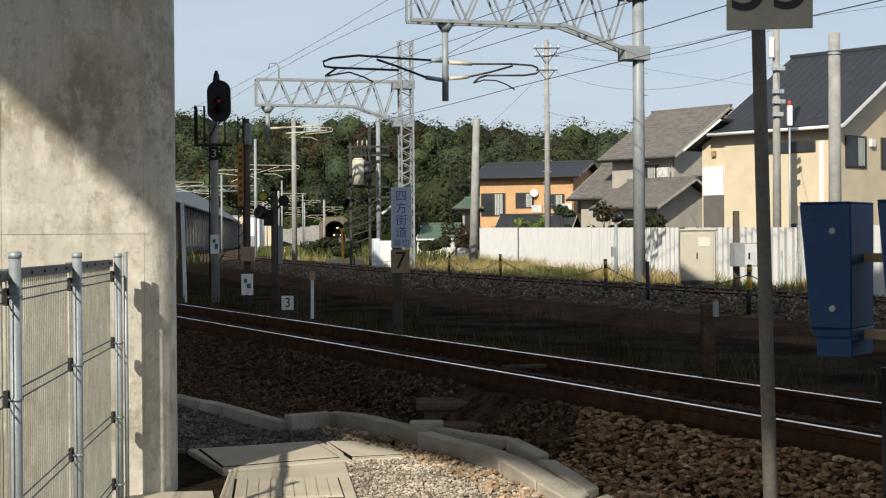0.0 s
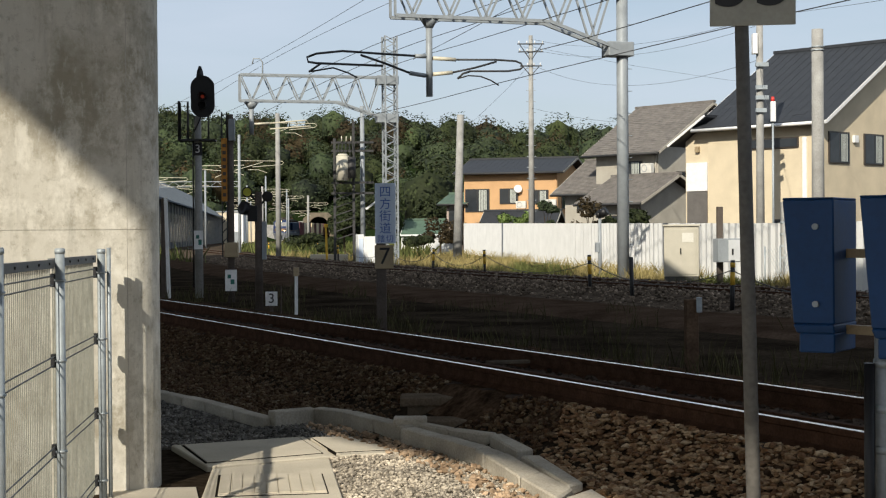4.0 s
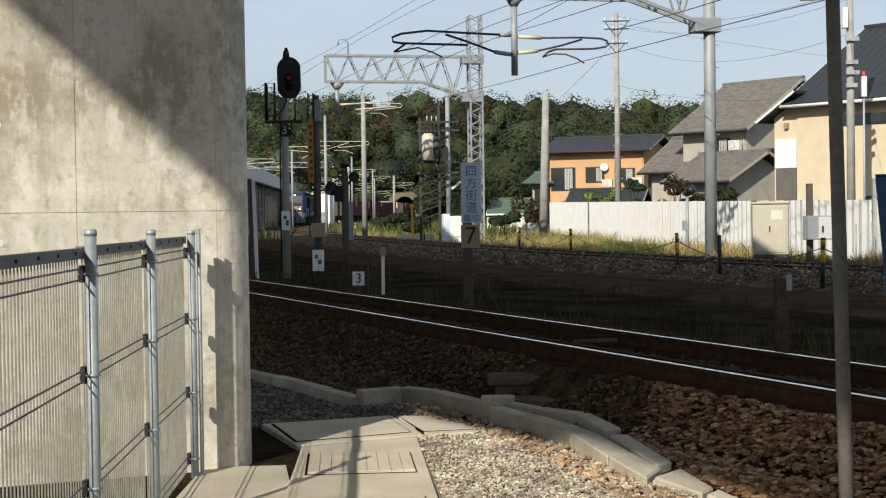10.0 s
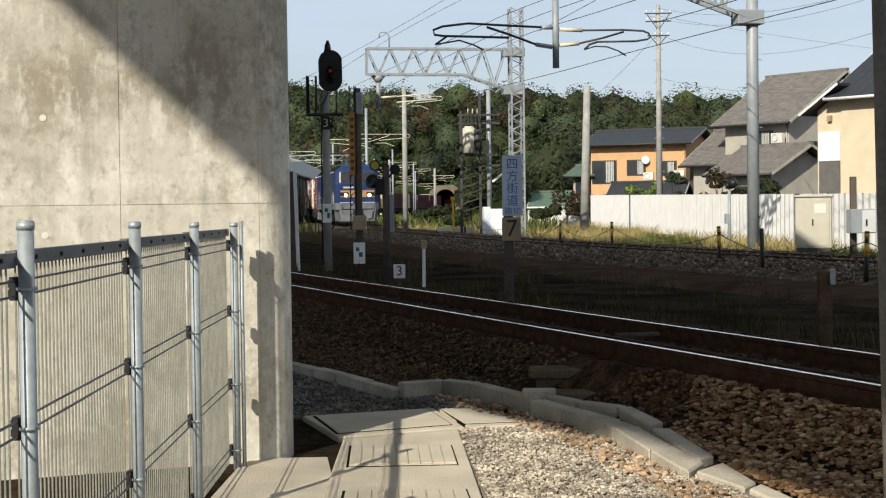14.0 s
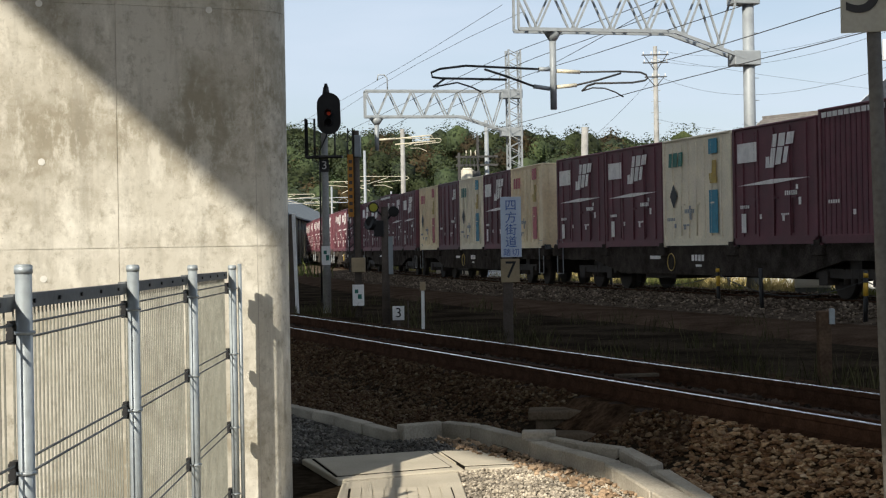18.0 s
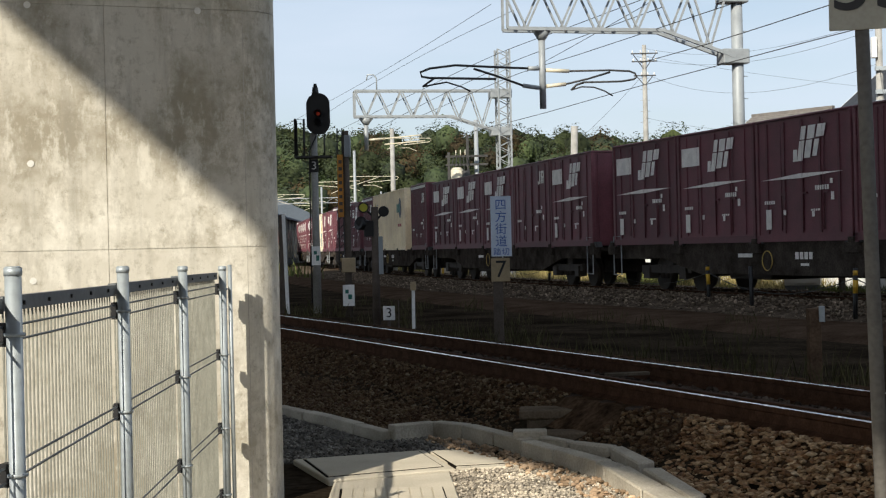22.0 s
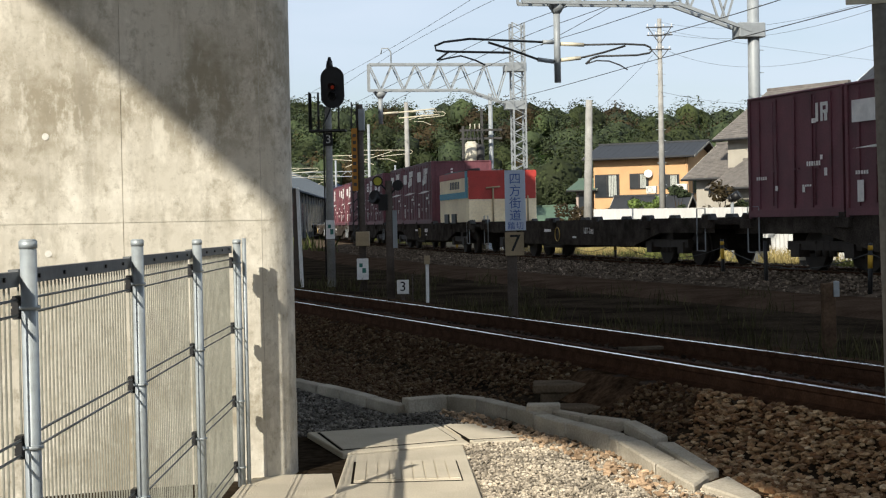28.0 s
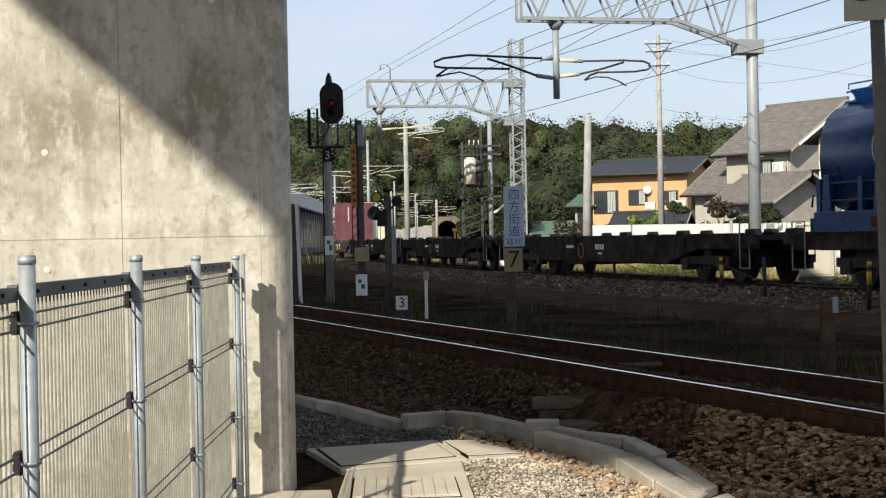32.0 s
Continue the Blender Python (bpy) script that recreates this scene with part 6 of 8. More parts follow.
def wheelset(parent, y, r=0.41):
    bm = B()
    rod(bm, (-0.85, 0, 0), (0.85, 0, 0), 0.07, n=8)
    for sx in (-1, 1):
        rod(bm, (sx * 0.5, 0, 0), (sx * 0.63, 0, 0), r, r, 22)
        rod(bm, (sx * 0.47, 0, 0), (sx * 0.5, 0, 0), r + 0.025, r + 0.025, 22)
    return part("wheelset", bm, WHEEL, parent, at=pose(0, y, r))


def bogie(parent, y, base):
    bm = B()
    for sx in (-1, 1):
        x = sx * 0.98
        box(bm, x - 0.07, x + 0.07, -base / 2 - 0.35, base / 2 + 0.35, 0.42, 0.6)
        for k in (-1, 1):
            box(bm, x - 0.12, x + 0.12, k * base / 2 - 0.16, k * base / 2 + 0.16, 0.28, 0.55)
        for k in (-0.25, 0, 0.25):
            rod(bm, (x, k, 0.3), (x, k, 0.6), 0.08, n=8)
    box(bm, -0.95, 0.95, -0.2, 0.2, 0.45, 0.78)
    b = part("bogie", bm, WHEEL, parent, at=pose(0, y, RAIL2_Z - BODY_Z))
    for k in (-1, 1):
        wheelset(b, k * base / 2)
    return b


DARKUNDER = mat("near_black_brown", (0.026, 0.022, 0.019), 0.9, 0, 4, 0.35, 0.2, 30)


def make_wagon(number=""):
    t = thing("flat_wagon", pose(0, 0, -50), "weathered grey container flat wagon on two bogies", "wagon", "flat wagons")
    h = 9.05
    for sx in (-1, 1):
        bm = B()
        side = [(-h, 0.7), (-6.2, 0.7), (-4.4, 0.36), (4.4, 0.36), (6.2, 0.7), (h, 0.7), (h, 1.045), (-h, 1.045)]
        x0, x1 = sorted((sx * 1.16, sx * 1.04))
        lo = [bm.verts.new((x0, y, z)) for y, z in side]
        hi = [bm.verts.new((x1, y, z)) for y, z in side]
        bm.faces.new(lo)
        bm.faces.new(hi[::-1])
        for i in range(8):
            bm.faces.new((lo[i], hi[i], hi[(i + 1) % 8], lo[(i + 1) % 8]))
        part("side_sill", bm, WAGON, t)
    bm = B()
    box(bm, -1.03, 1.03, -h, h, 0.88, 0.96)
    for k in range(14):
        y = -h + 0.4 + k * (2 * h - 0.8) / 13
        box(bm, -1.1, 1.1, y - 0.06, y + 0.06, 0.78, 0.99)
    box(bm, -0.25, 0.25, -h - 0.4, h + 0.4, 0.66, 0.88)
    part("deck_frame", bm, WAGON, t)
    for k in range(6):
        for sx in (-1, 1):
            y = -h + 0.12 + k * (2 * h - 0.24) / 5
            bm = B()
            box(bm, sx * 1.17 - 0.09, sx * 1.17 + 0.09, y - 0.22, y + 0.22, 0.8, 1.0)
            box(bm, sx * 1.22 - 0.03, sx * 1.22 + 0.03, y - 0.1, y + 0.1, 1.0, 1.1)
            part("container_lock", bm, WAGON, t, bevel=0.01)
            bm = B()
            side = [(y - 0.3, 0.985), (y + 0.3, 0.985), (y + 0.2, 1.13), (y - 0.2, 1.13)]
            x0, x1 = sorted((sx * 1.04, sx * 1.2))
            lo, hi = [bm.verts.new((x0, a, b)) for a, b in side], [bm.verts.new((x1, a, b)) for a, b in side]
            bm.faces.new(lo)
            bm.faces.new(hi[::-1])
            for j in range(4):
                bm.faces.new((lo[j], hi[j], hi[(j + 1) % 4], lo[(j + 1) % 4]))
            part("pedestal", bm, DARKSTEEL, t, bevel=0.012)
    # near-black box added to close the view under the deck
    bm = B()
    box(bm, -0.45, 0.45, -8.4, 8.4, 0.3, 0.86)
    part("centre_sill", bm, DARKUNDER, t, bevel=0.02)
    for y in (-6.3, 6.3):
        bogie(t, y, 1.9)
    for sy in (-1, 1):
        bm = B()
        pipe(bm, [(1.2, sy * (h - 0.15), 0.3), (1.2, sy * (h - 0.15), 1.25), (1.2, sy * (h - 0.6), 1.25), (1.2, sy * (h - 0.6), 0.3), (1.2, sy * (h - 0.15), 0.3)], 0.016, 5)
        part("handrail", bm, GREYPAINT, t, "grey handrail step")
        bm = B()
        box(bm, -0.14, 0.14, min(sy * (h + 0.15), sy * (h + 0.62)), max(sy * (h + 0.15), sy * (h + 0.62)), 0.7, 0.98)
        part("coupler", bm, DARKSTEEL, t)
    bm = B()
    if number:
        lettered("number", number, 0.24, LETTER, t, pose(1.166, 1.2, 0.74, 0, 0, 90), "white wagon number")
    for k in range(0 if number else 4):
        quad_mark(bm, -0.3 + k * 0.17, -0.18 + k * 0.17, 0.68, 0.82, 0, 1.164)
    quad_mark(bm, -2.6, -2.0, 0.72, 0.8, 0, 1.164)
    quad_mark(bm, -0.1, 0.2, 0.55, 0.6, 0, 1.164)
    tagged(part("lettering", bm, LETTER, t), kind="stuff")
    bm = B()
    rod(bm, (0.6, 1.5, 0.55), (0.6, 3.5, 0.55), 0.2, n=10)
    part("air_tank", bm, WHEEL, t)
    bm = B()
    box(bm, -0.9, 0.95, -3.4, -1.6, 0.25, 0.7)
    part("brake_gear", bm, WHEEL, t, bevel=0.03)
    bm = B()
    pipe(bm, [(1.19, -1.35 + 0.2 * math.cos(a), 0.65 + 0.2 * math.sin(a)) for a in [k * math.pi / 8 for k in range(17)]], 0.011, 5)
    part("handwheel", bm, OCHRE, t, "yellow handwheel")
    return t


def make_loco():
    t = thing("locomotive", pose(0, 0, -50), "dark blue electric locomotive with gold stripe and lit headlamps", "locomotive")
    h = 9.05
    W = 1.42

    def loft(sections, material, name, label="", smooth=False):
        bm = B()
        rings = [[bm.verts.new(p) for p in s] for s in sections]
        k = len(rings[0])
        for a, b in zip(rings, rings[1:]):
            for i in range(k):
                bm.faces.new((a[i], a[(i + 1) % k], b[(i + 1) % k], b[i])).smooth = smooth
        bm.faces.new(rings[0][::-1])
        bm.faces.new(rings[-1])
        return part(name, bm, material, t, label)

    def sec(y, w, z0, z1, zr, inset=0.0):
        return [(-w, y, z0), (w, y, z0), (w, y - inset * 0.0, z1), (w - 0.28, y - inset, zr), (-w + 0.28, y - inset, zr), (-w, y, z1)]
    bm = B()
    # near-black box added to fill the space below the body
    box(bm, -0.95, 0.95, -h + 1.3, h - 1.3, 0.28, 0.94)
    part("underframe", bm, DARKUNDER, t, bevel=0.03)
    for sx in (-1, 1):
        bm = B()
        box(bm, min(sx * W, sx * (W + 0.012)), max(sx * W, sx * (W + 0.012)), -h + 0.9, h - 0.9, 3.235, 3.295)
        part("roof_line", bm, PALELINE, t, "pale line under the roof edge")
    # dark cover added over the chamfer, which the sky made too pale
    bm = B()
    ring = [(-W - 0.004, 3.3), (-W + 0.272, 3.635), (W - 0.272, 3.635), (W + 0.004, 3.3)]
    lo = [bm.verts.new((x, -h + 0.85, z)) for x, z in ring]
    hi = [bm.verts.new((x, h - 0.85, z)) for x, z in ring]
    bm.faces.new(lo)
    bm.faces.new(hi[::-1])
    for i in range(4):
        bm.faces.new((lo[i], hi[i], hi[(i + 1) % 4], lo[(i + 1) % 4]))
    part("roof_cover", bm, DARKUNDER, t, "dark cover added over the sky-lit chamfered roof edges")
    # body between the cabs
    loft([sec(-h + 0.9, W, 0.95, 3.3, 3.62), sec(h - 0.9, W, 0.95, 3.3, 3.62)], LOCO, "body_shell")
    for s in (-1, 1):
        # cab noses: lower part upright, windscreen leaning back
        low = [[(-W, s * (h - 0.9), 0.95), (W, s * (h - 0.9), 0.95), (W, s * (h - 0.9), 2.5), (-W, s * (h - 0.9), 2.5)],
               [(-W + 0.05, s * (h - 0.25), 0.95), (W - 0.05, s * (h - 0.25), 0.95), (W - 0.05, s * (h - 0.25), 2.5), (-W + 0.05, s * (h - 0.25), 2.5)],
               [(-W + 0.3, s * h, 0.95), (W - 0.3, s * h, 0.95), (W - 0.32, s * (h - 0.05), 2.5), (-W + 0.32, s * (h - 0.05), 2.5)]]
        loft(low, LOCO, "cab_nose")
        top = [[(-W, s * (h - 0.9), 2.5), (W, s * (h - 0.9), 2.5), (W - 0.02, s * (h - 0.9), 3.32), (-W + 0.02, s * (h - 0.9), 3.32)],
               [(-W + 0.06, s * (h - 0.28), 2.5), (W - 0.06, s * (h - 0.28), 2.5), (W - 0.1, s * (h - 0.5), 3.32), (-W + 0.1, s * (h - 0.5), 3.32)],
               [(-W + 0.34, s * (h - 0.06), 2.5), (W - 0.34, s * (h - 0.06), 2.5), (W - 0.34, s * (h - 0.3), 3.32), (-W + 0.34, s * (h - 0.3), 3.32)]]
        loft(top, LOCO, "cab_top")
        glass = [[(x, y + s * 0.012, z) for x, y, z in ring] for ring in ([(-W + 0.28, s * (h - 0.1), 2.58), (W - 0.28, s * (h - 0.1), 2.58), (W - 0.3, s * (h - 0.3), 3.24), (-W + 0.3, s * (h - 0.3), 3.24)],
                                                                    [(-W + 0.38, s * (h - 0.075), 2.58), (W - 0.38, s * (h - 0.075), 2.58), (W - 0.4, s * (h - 0.275), 3.24), (-W + 0.4, s * (h - 0.275), 3.24)])]
        loft(glass, CAB, "windscreen", "wide dark windscreen")
        roofc = [[(-W + 0.02, s * (h - 0.9), 3.32), (W - 0.02, s * (h - 0.9), 3.32), (W - 0.35, s * (h - 1.0), 3.66), (-W + 0.35, s * (h - 1.0), 3.66)],
                 [(-W + 0.34, s * (h - 0.3), 3.32), (W - 0.34, s * (h - 0.3), 3.32), (W - 0.5, s * (h - 0.85), 3.64), (-W + 0.5, s * (h - 0.85), 3.64)]]
        loft(roofc, LOCO, "cab_roof")
        bm = B()
        for x in (-0.62, 0.5):
            pipe(bm, [(x, s * (h - 0.07), 2.55), (x + 0.12, s * (h - 0.16), 3.0)], 0.02, 5)
        part("wipers", bm, BLACK, t)
        bm = B()
        box(bm, -1.08, 1.08, min(s * (h - 0.03), s * (h + 0.016)), max(s * (h - 0.03), s * (h + 0.016)), 1.70, 2.12)
        part("nose_band", bm, STRIPE, t, "gold band across the nose")
        for x in (-0.85, 0.85):
            bm = B()
            box(bm, x - 0.28, x + 0.28, min(s * (h + 0.01), s * (h + 0.045)), max(s * (h + 0.01), s * (h + 0.045)), 1.77, 2.0)
            hl = part("headlight_case", bm, BLACK, t, bevel=0.008)
            bm = B()
            xx = x - 0.1 if x > 0 else x + 0.1
            rod(bm, (xx, s * (h + 0.03), 1.885), (xx, s * (h + 0.065), 1.885), 0.1, n=14)
            part("headlight", bm, LAMP if s > 0 else CAB, hl, "lit round headlamp" if s > 0 else "")
        bm = B()
        box(bm, -0.32, 0.32, min(s * (h - 0.62), s * (h - 0.4)), max(s * (h - 0.62), s * (h - 0.4)), 3.4, 3.66)
        rl = part("roof_light_case", bm, BLACK, t, bevel=0.01)
        for x in (-0.15, 0.15):
            bm = B()
            rod(bm, (x, s * (h - 0.4), 3.53), (x, s * (h - 0.37), 3.53), 0.075, n=14)
            part("roof_light", bm, LAMP if s > 0 else CAB, rl)
        bm = B()
        box(bm, 0.24, 0.9, min(s * (h - 0.03), s * (h - 0.012)), max(s * (h - 0.03), s * (h - 0.012)), 2.24, 2.35)
        part("number_bar", bm, PLATEGREY, t, "pale bar of small print")
        # silver lower nose with a thin pale edge, lamp guards and steps
        loft([[(-W - 0.012, s * (h - 0.9), 0.94), (W + 0.012, s * (h - 0.9), 0.94), (W + 0.012, s * (h - 0.9), 1.36), (-W - 0.012, s * (h - 0.9), 1.36)],
              [(-W + 0.04, s * (h - 0.245), 0.94), (W - 0.04, s * (h - 0.245), 0.94), (W - 0.04, s * (h - 0.245), 1.36), (-W + 0.04, s * (h - 0.245), 1.36)],
              [(-W + 0.29, s * (h + 0.012), 0.94), (W - 0.29, s * (h + 0.012), 0.94), (W - 0.295, s * (h + 0.005), 1.36), (-W + 0.295, s * (h + 0.005), 1.36)]], SKIRT, "lower_nose", "silver lower nose")
        bm = B()
        box(bm, -1.12, 1.12, min(s * h, s * (h + 0.026)), max(s * h, s * (h + 0.026)), 1.365, 1.4)
        part("edge_line", bm, PALELINE, t, "thin pale line")
        for x in (-1.0, 1.0):
            bm = B()
            pipe(bm, [(x, s * (h + 0.03), 1.28), (x, s * (h + 0.09), 1.24), (x, s * (h + 0.09), 0.75), (x * 0.9, s * (h + 0.09), 0.7)], 0.02, 5)
            part("handrail", bm, SKIRT, t)
        bm = B()
        box(bm, -1.15, 1.15, min(s * (h - 0.25), s * (h + 0.2)), max(s * (h - 0.25), s * (h + 0.2)), 0.12, 0.24)
        part("snow_guard", bm, DARKUNDER, t, "dark rail guard", bevel=0.02)

        loft([[(-W + 0.1, s * (h - 1.2), 0.25), (W - 0.1, s * (h - 1.2), 0.25), (W - 0.02, s * (h - 1.2), 0.945), (-W + 0.02, s * (h - 1.2), 0.945)],
              [(-W + 0.4, s * (h + 0.1), 0.2), (W - 0.4, s * (h + 0.1), 0.2), (W - 0.28, s * (h + 0.02), 0.945), (-W + 0.28, s * (h + 0.02), 0.945)]], SKIRT, "skirt", "grey lower skirt")
        bm = B()
        box(bm, -0.16, 0.16, min(s * h, s * (h + 0.55)), max(s * h, s * (h + 0.55)), 0.6, 0.9)
        box(bm, -0.3, 0.3, min(s * h, s * (h + 0.12)), max(s * h, s * (h + 0.12)), 0.5, 1.0)
        part("coupler", bm, DARKSTEEL, t)
        bm = B()
        pipe(bm, [(-0.95, s * (h + 0.08), 0.85), (-0.9, s * (h + 0.16), 0.45), (-0.6, s * (h + 0.18), 0.35)], 0.03, 6)
        pipe(bm, [(-1.05, s * (h + 0.06), 0.98), (1.05, s * (h + 0.06), 0.98)], 0.02, 6)
        part("air_hose", bm, BLACK, t)
        # cab side window and door
        for sx in (-1, 1):
            bm = B()
            y0, y1 = sorted((s * (h - 1.5), s * (h - 0.95)))
            x0, x1 = sorted((sx * W, sx * (W + 0.012)))
            box(bm, x0, x1, y0, y1, 2.55, 3.2)
            part("side_window", bm, CAB, t)
    for sx in (-1, 1):
        x0, x1 = sorted((sx * W, sx * (W + 0.01)))
        bm = B()
        box(bm, x0, x1, -h + 0.5, h - 0.5, 0.955, 1.3)
        part("lower_band", bm, SKIRT, t, "grey band along the foot")
        bm = B()
        box(bm, x0, x1, -h + 0.6, h - 0.6, 1.72, 1.8)
        part("gold_line", bm, STRIPE, t, "thin gold side line")
        bm = B()
        box(bm, x0, x1, -h + 0.9, h - 0.9, 3.22, 3.3)
        part("roof_edge", bm, SILVER, t, "pale roof edge")
        x2 = sx * (W + 0.022)
        # silver paint torn upwards into the blue
        bm = B()
        rng = random.Random(5)
        y = -h + 0.55
        xs = sx * (W + 0.0125)
        tops = []
        while y < h - 0.6:
            z1 = 1.36 + 0.5 * math.exp(-((y + 1.4) / 1.5) ** 2) + 0.4 * min(1, max(0, (y - 1.0) / 5.0)) + 0.3 * math.exp(-((y - 7.4) / 0.8) ** 2) + 0.16 * noise.noise(Vector((y * 1.7, 0, 4))) + 0.09 * noise.noise(Vector((y * 6, 0, 2))) + rng.uniform(-0.025, 0.025)
            tops.append([bm.verts.new((xs, y, z)) for z in (1.3, max(1.31, z1))])
            y += 0.055
        for c, d in zip(tops, tops[1:]):
            bm.faces.new((c[0], d[0], d[1], c[1]))
        part("star_trail", bm, SILVER, t, "silver paint torn into the blue")
        for k, y in enumerate((3.2, 4.3, 5.4)):
            bm = B()
            box(bm, min(sx * W, x2), max(sx * W, x2), y - 0.49, y + 0.49, 1.92, 3.17)
            part("filter_panel", bm, mat("filter_black", (0.005, 0.012, 0.032), 0.9, 0, 8, 0.3), t, "dark filter panel")
        bm = B()
        box(bm, min(sx * W, sx * (W + 0.008)), max(sx * W, sx * (W + 0.008)), -6.5, -5.2, 1.42, 2.36)
        louvre = part("louvre", bm, BLACK, t)
        for k in range(10):
            bm = B()
            box(bm, min(sx * W, x2), max(sx * W, x2), -6.35, -5.35, 1.5 + k * 0.078, 1.525 + k * 0.078)
            part("slat", bm, PALELINE, louvre)
        bm = B()
        for y in (h - 1.75, h - 2.15, -h + 1.75, -h + 2.15):
            rod(bm, (sx * (W + 0.05), y, 1.1), (sx * (W + 0.05), y, 2.9), 0.016, n=5)
        part("door_rails", bm, DARKSTEEL, t)
    bm = B()
    box(bm, -0.9, 0.9, -7.4, 7.4, 3.62, 3.74)
    for y in (-6, -3.2, -1.0, 1.4, 3.8, 6.2):
        box(bm, -0.6, 0.6, y - 0.6, y + 0.6, 3.74, 3.92)
    part("roof_equipment", bm, DARKSTEEL, t)
    for y, up in ((5.6, 0), (-5.4, 1)):
        bm = B()
        for x in (-0.45, 0.45):
            bar(bm, (x, y - 0.8, 4.02), (x, y + 0.8, 4.02), 0.08, 0.06)
        for k in (-0.7, 0.0, 0.7):
            bar(bm, (-0.5, y + k, 4.05), (0.5, y + k, 4.05), 0.07, 0.06)
        base = part("pantograph_base", bm, mat("pantograph_brown", (0.10, 0.055, 0.03), 0.7, 0.2, 5, 0.25), t, "rusty brown base frame")
        for x in (-0.45, 0.45):
            for k in (-0.65, 0.65):
                bm = B()
                for q in range(4):
                    rod(bm, (x, y + k, 3.72 + q * 0.07), (x, y + k, 3.76 + q * 0.07), 0.085, 0.06, 8)
                part("insulator", bm, DARKSTEEL, base)
        knee = (y + 1.0, 4.55) if up else (y + 1.3, 4.2)
        head = (y - 0.2, 5.02) if up else (y - 0.3, 4.3)
        bm = B()
        for x in (-0.25, 0.25):
            pipe(bm, [(x * 1.4, y - 0.4, 4.08), (x, knee[0], knee[1])], 0.05, 6)
        part("lower_arm", bm, MATS["pantograph_brown"], base)
        bm = B()
        for x in (-0.2, 0.2):
            pipe(bm, [(x, knee[0], knee[1]), (x * 2.2, head[0], head[1])], 0.03, 6)
        pipe(bm, [(0, y + 0.2, 4.1), (0, knee[0] + 0.15, knee[1] - 0.1)], 0.022, 5)
        part("upper_arm", bm, DARKSTEEL, base)
        for dy in (-0.18, 0.18):
            bm = B()
            zz = head[1] + 0.05
            pipe(bm, [(-0.92, head[0] + dy, zz - 0.24), (-0.8, head[0] + dy, zz - 0.08), (-0.55, head[0] + dy, zz), (0.55, head[0] + dy, zz), (0.8, head[0] + dy, zz - 0.08), (0.92, head[0] + dy, zz - 0.24)], 0.026, 6)
            part("collector_head", bm, DARKSTEEL, base)
    for y in (-7.3, -3.9, 3.7, 7.2):
        bm = B()
        for q in range(5):
            rod(bm, (0.5, y, 3.74 + q * 0.075), (0.5, y, 3.79 + q * 0.075), 0.09, 0.06, 8)
        part("roof_insulator", bm, mat("green_insulator", (0.05, 0.10, 0.085), 0.4, 0, 5, 0.1), t)
    for y in (-6.0, 0, 6.0):
        bogie(t, y, 2.3)
    bm = B()
    box(bm, -1.2, 1.2, -4.3, -1.8, 0.35, 0.95)
    box(bm, -1.2, 1.2, 1.8, 4.3, 0.35, 0.95)
    box(bm, -1.25, 1.25, -8.2, 8.2, 0.8, 0.95)
    part("equipment_case", bm, DARKUNDER, t)
    for o in t.children:
        if not o.name.startswith("bogie"):
            o.data.transform(Matrix.Diagonal((1, 1, 1.035, 1)))
    return t


# five places on each wagon from the engine back; "." is empty, wide loads stand for themselves
NUMBERS = {2: "102-40", 3: "103-40", 11: "107-788"}       # wagons whose numbers can be read
CONSIST = ["CAWAA", "PAWJP", "ATCAA", "AAAAJ", "GGSAA", "AJAAA", "CU--C", "TCCCA", "SWCTA", "AAAAC", "TJ.AJ", ".....", "R-AAA", "TTTJA", "AJS.B", ".....", ".....", ".....", "...AA"]
# small differences in the spacing of the wagons
SHIFT = [0.1, 0.4, 0.8, 1.0, 0.9, 1.0, 1.2, 1.3, 1.2, 1.1, 1.0, 0.5, -0.2, -1.5, -1.35, -1.6, -1.8, -1.8, -1.8]
loco = make_loco()
ride(loco, 8.95, 6.0)
wagon = make_wagon()
first_wagon = True
for i, loads in enumerate(CONSIST):
    start = 19.4 + PITCH * i - SHIFT[i]
    mid = start + 9.0
    w = make_wagon(NUMBERS[i]) if i in NUMBERS else wagon if first_wagon else copy_thing(wagon, pose(0, 0, -50))
    first_wagon = first_wagon and i in NUMBERS
    ride(w, mid, 6.3)
    for k, c in enumerate(loads):
        if c in ".-":
            continue
        fresh = c not in TYPES
        if fresh:
            TYPES[c] = make_container(c)
        ob = TYPES[c] if fresh else copy_thing(TYPES[c], pose(0, 0, -50))
        if c == "U":
            y = -0.7
        elif c == "R":
            y = 9.0 - 2.75
        elif c == "B":
            y = -5.2
        elif loads.startswith("R-") and k >= 2:
            y = 0.05 - 3.57 * (k - 2)
        else:
            y = 9.0 - SLOT * (k + 0.5)
        ride(ob, mid, 6.3, y, 1.0)

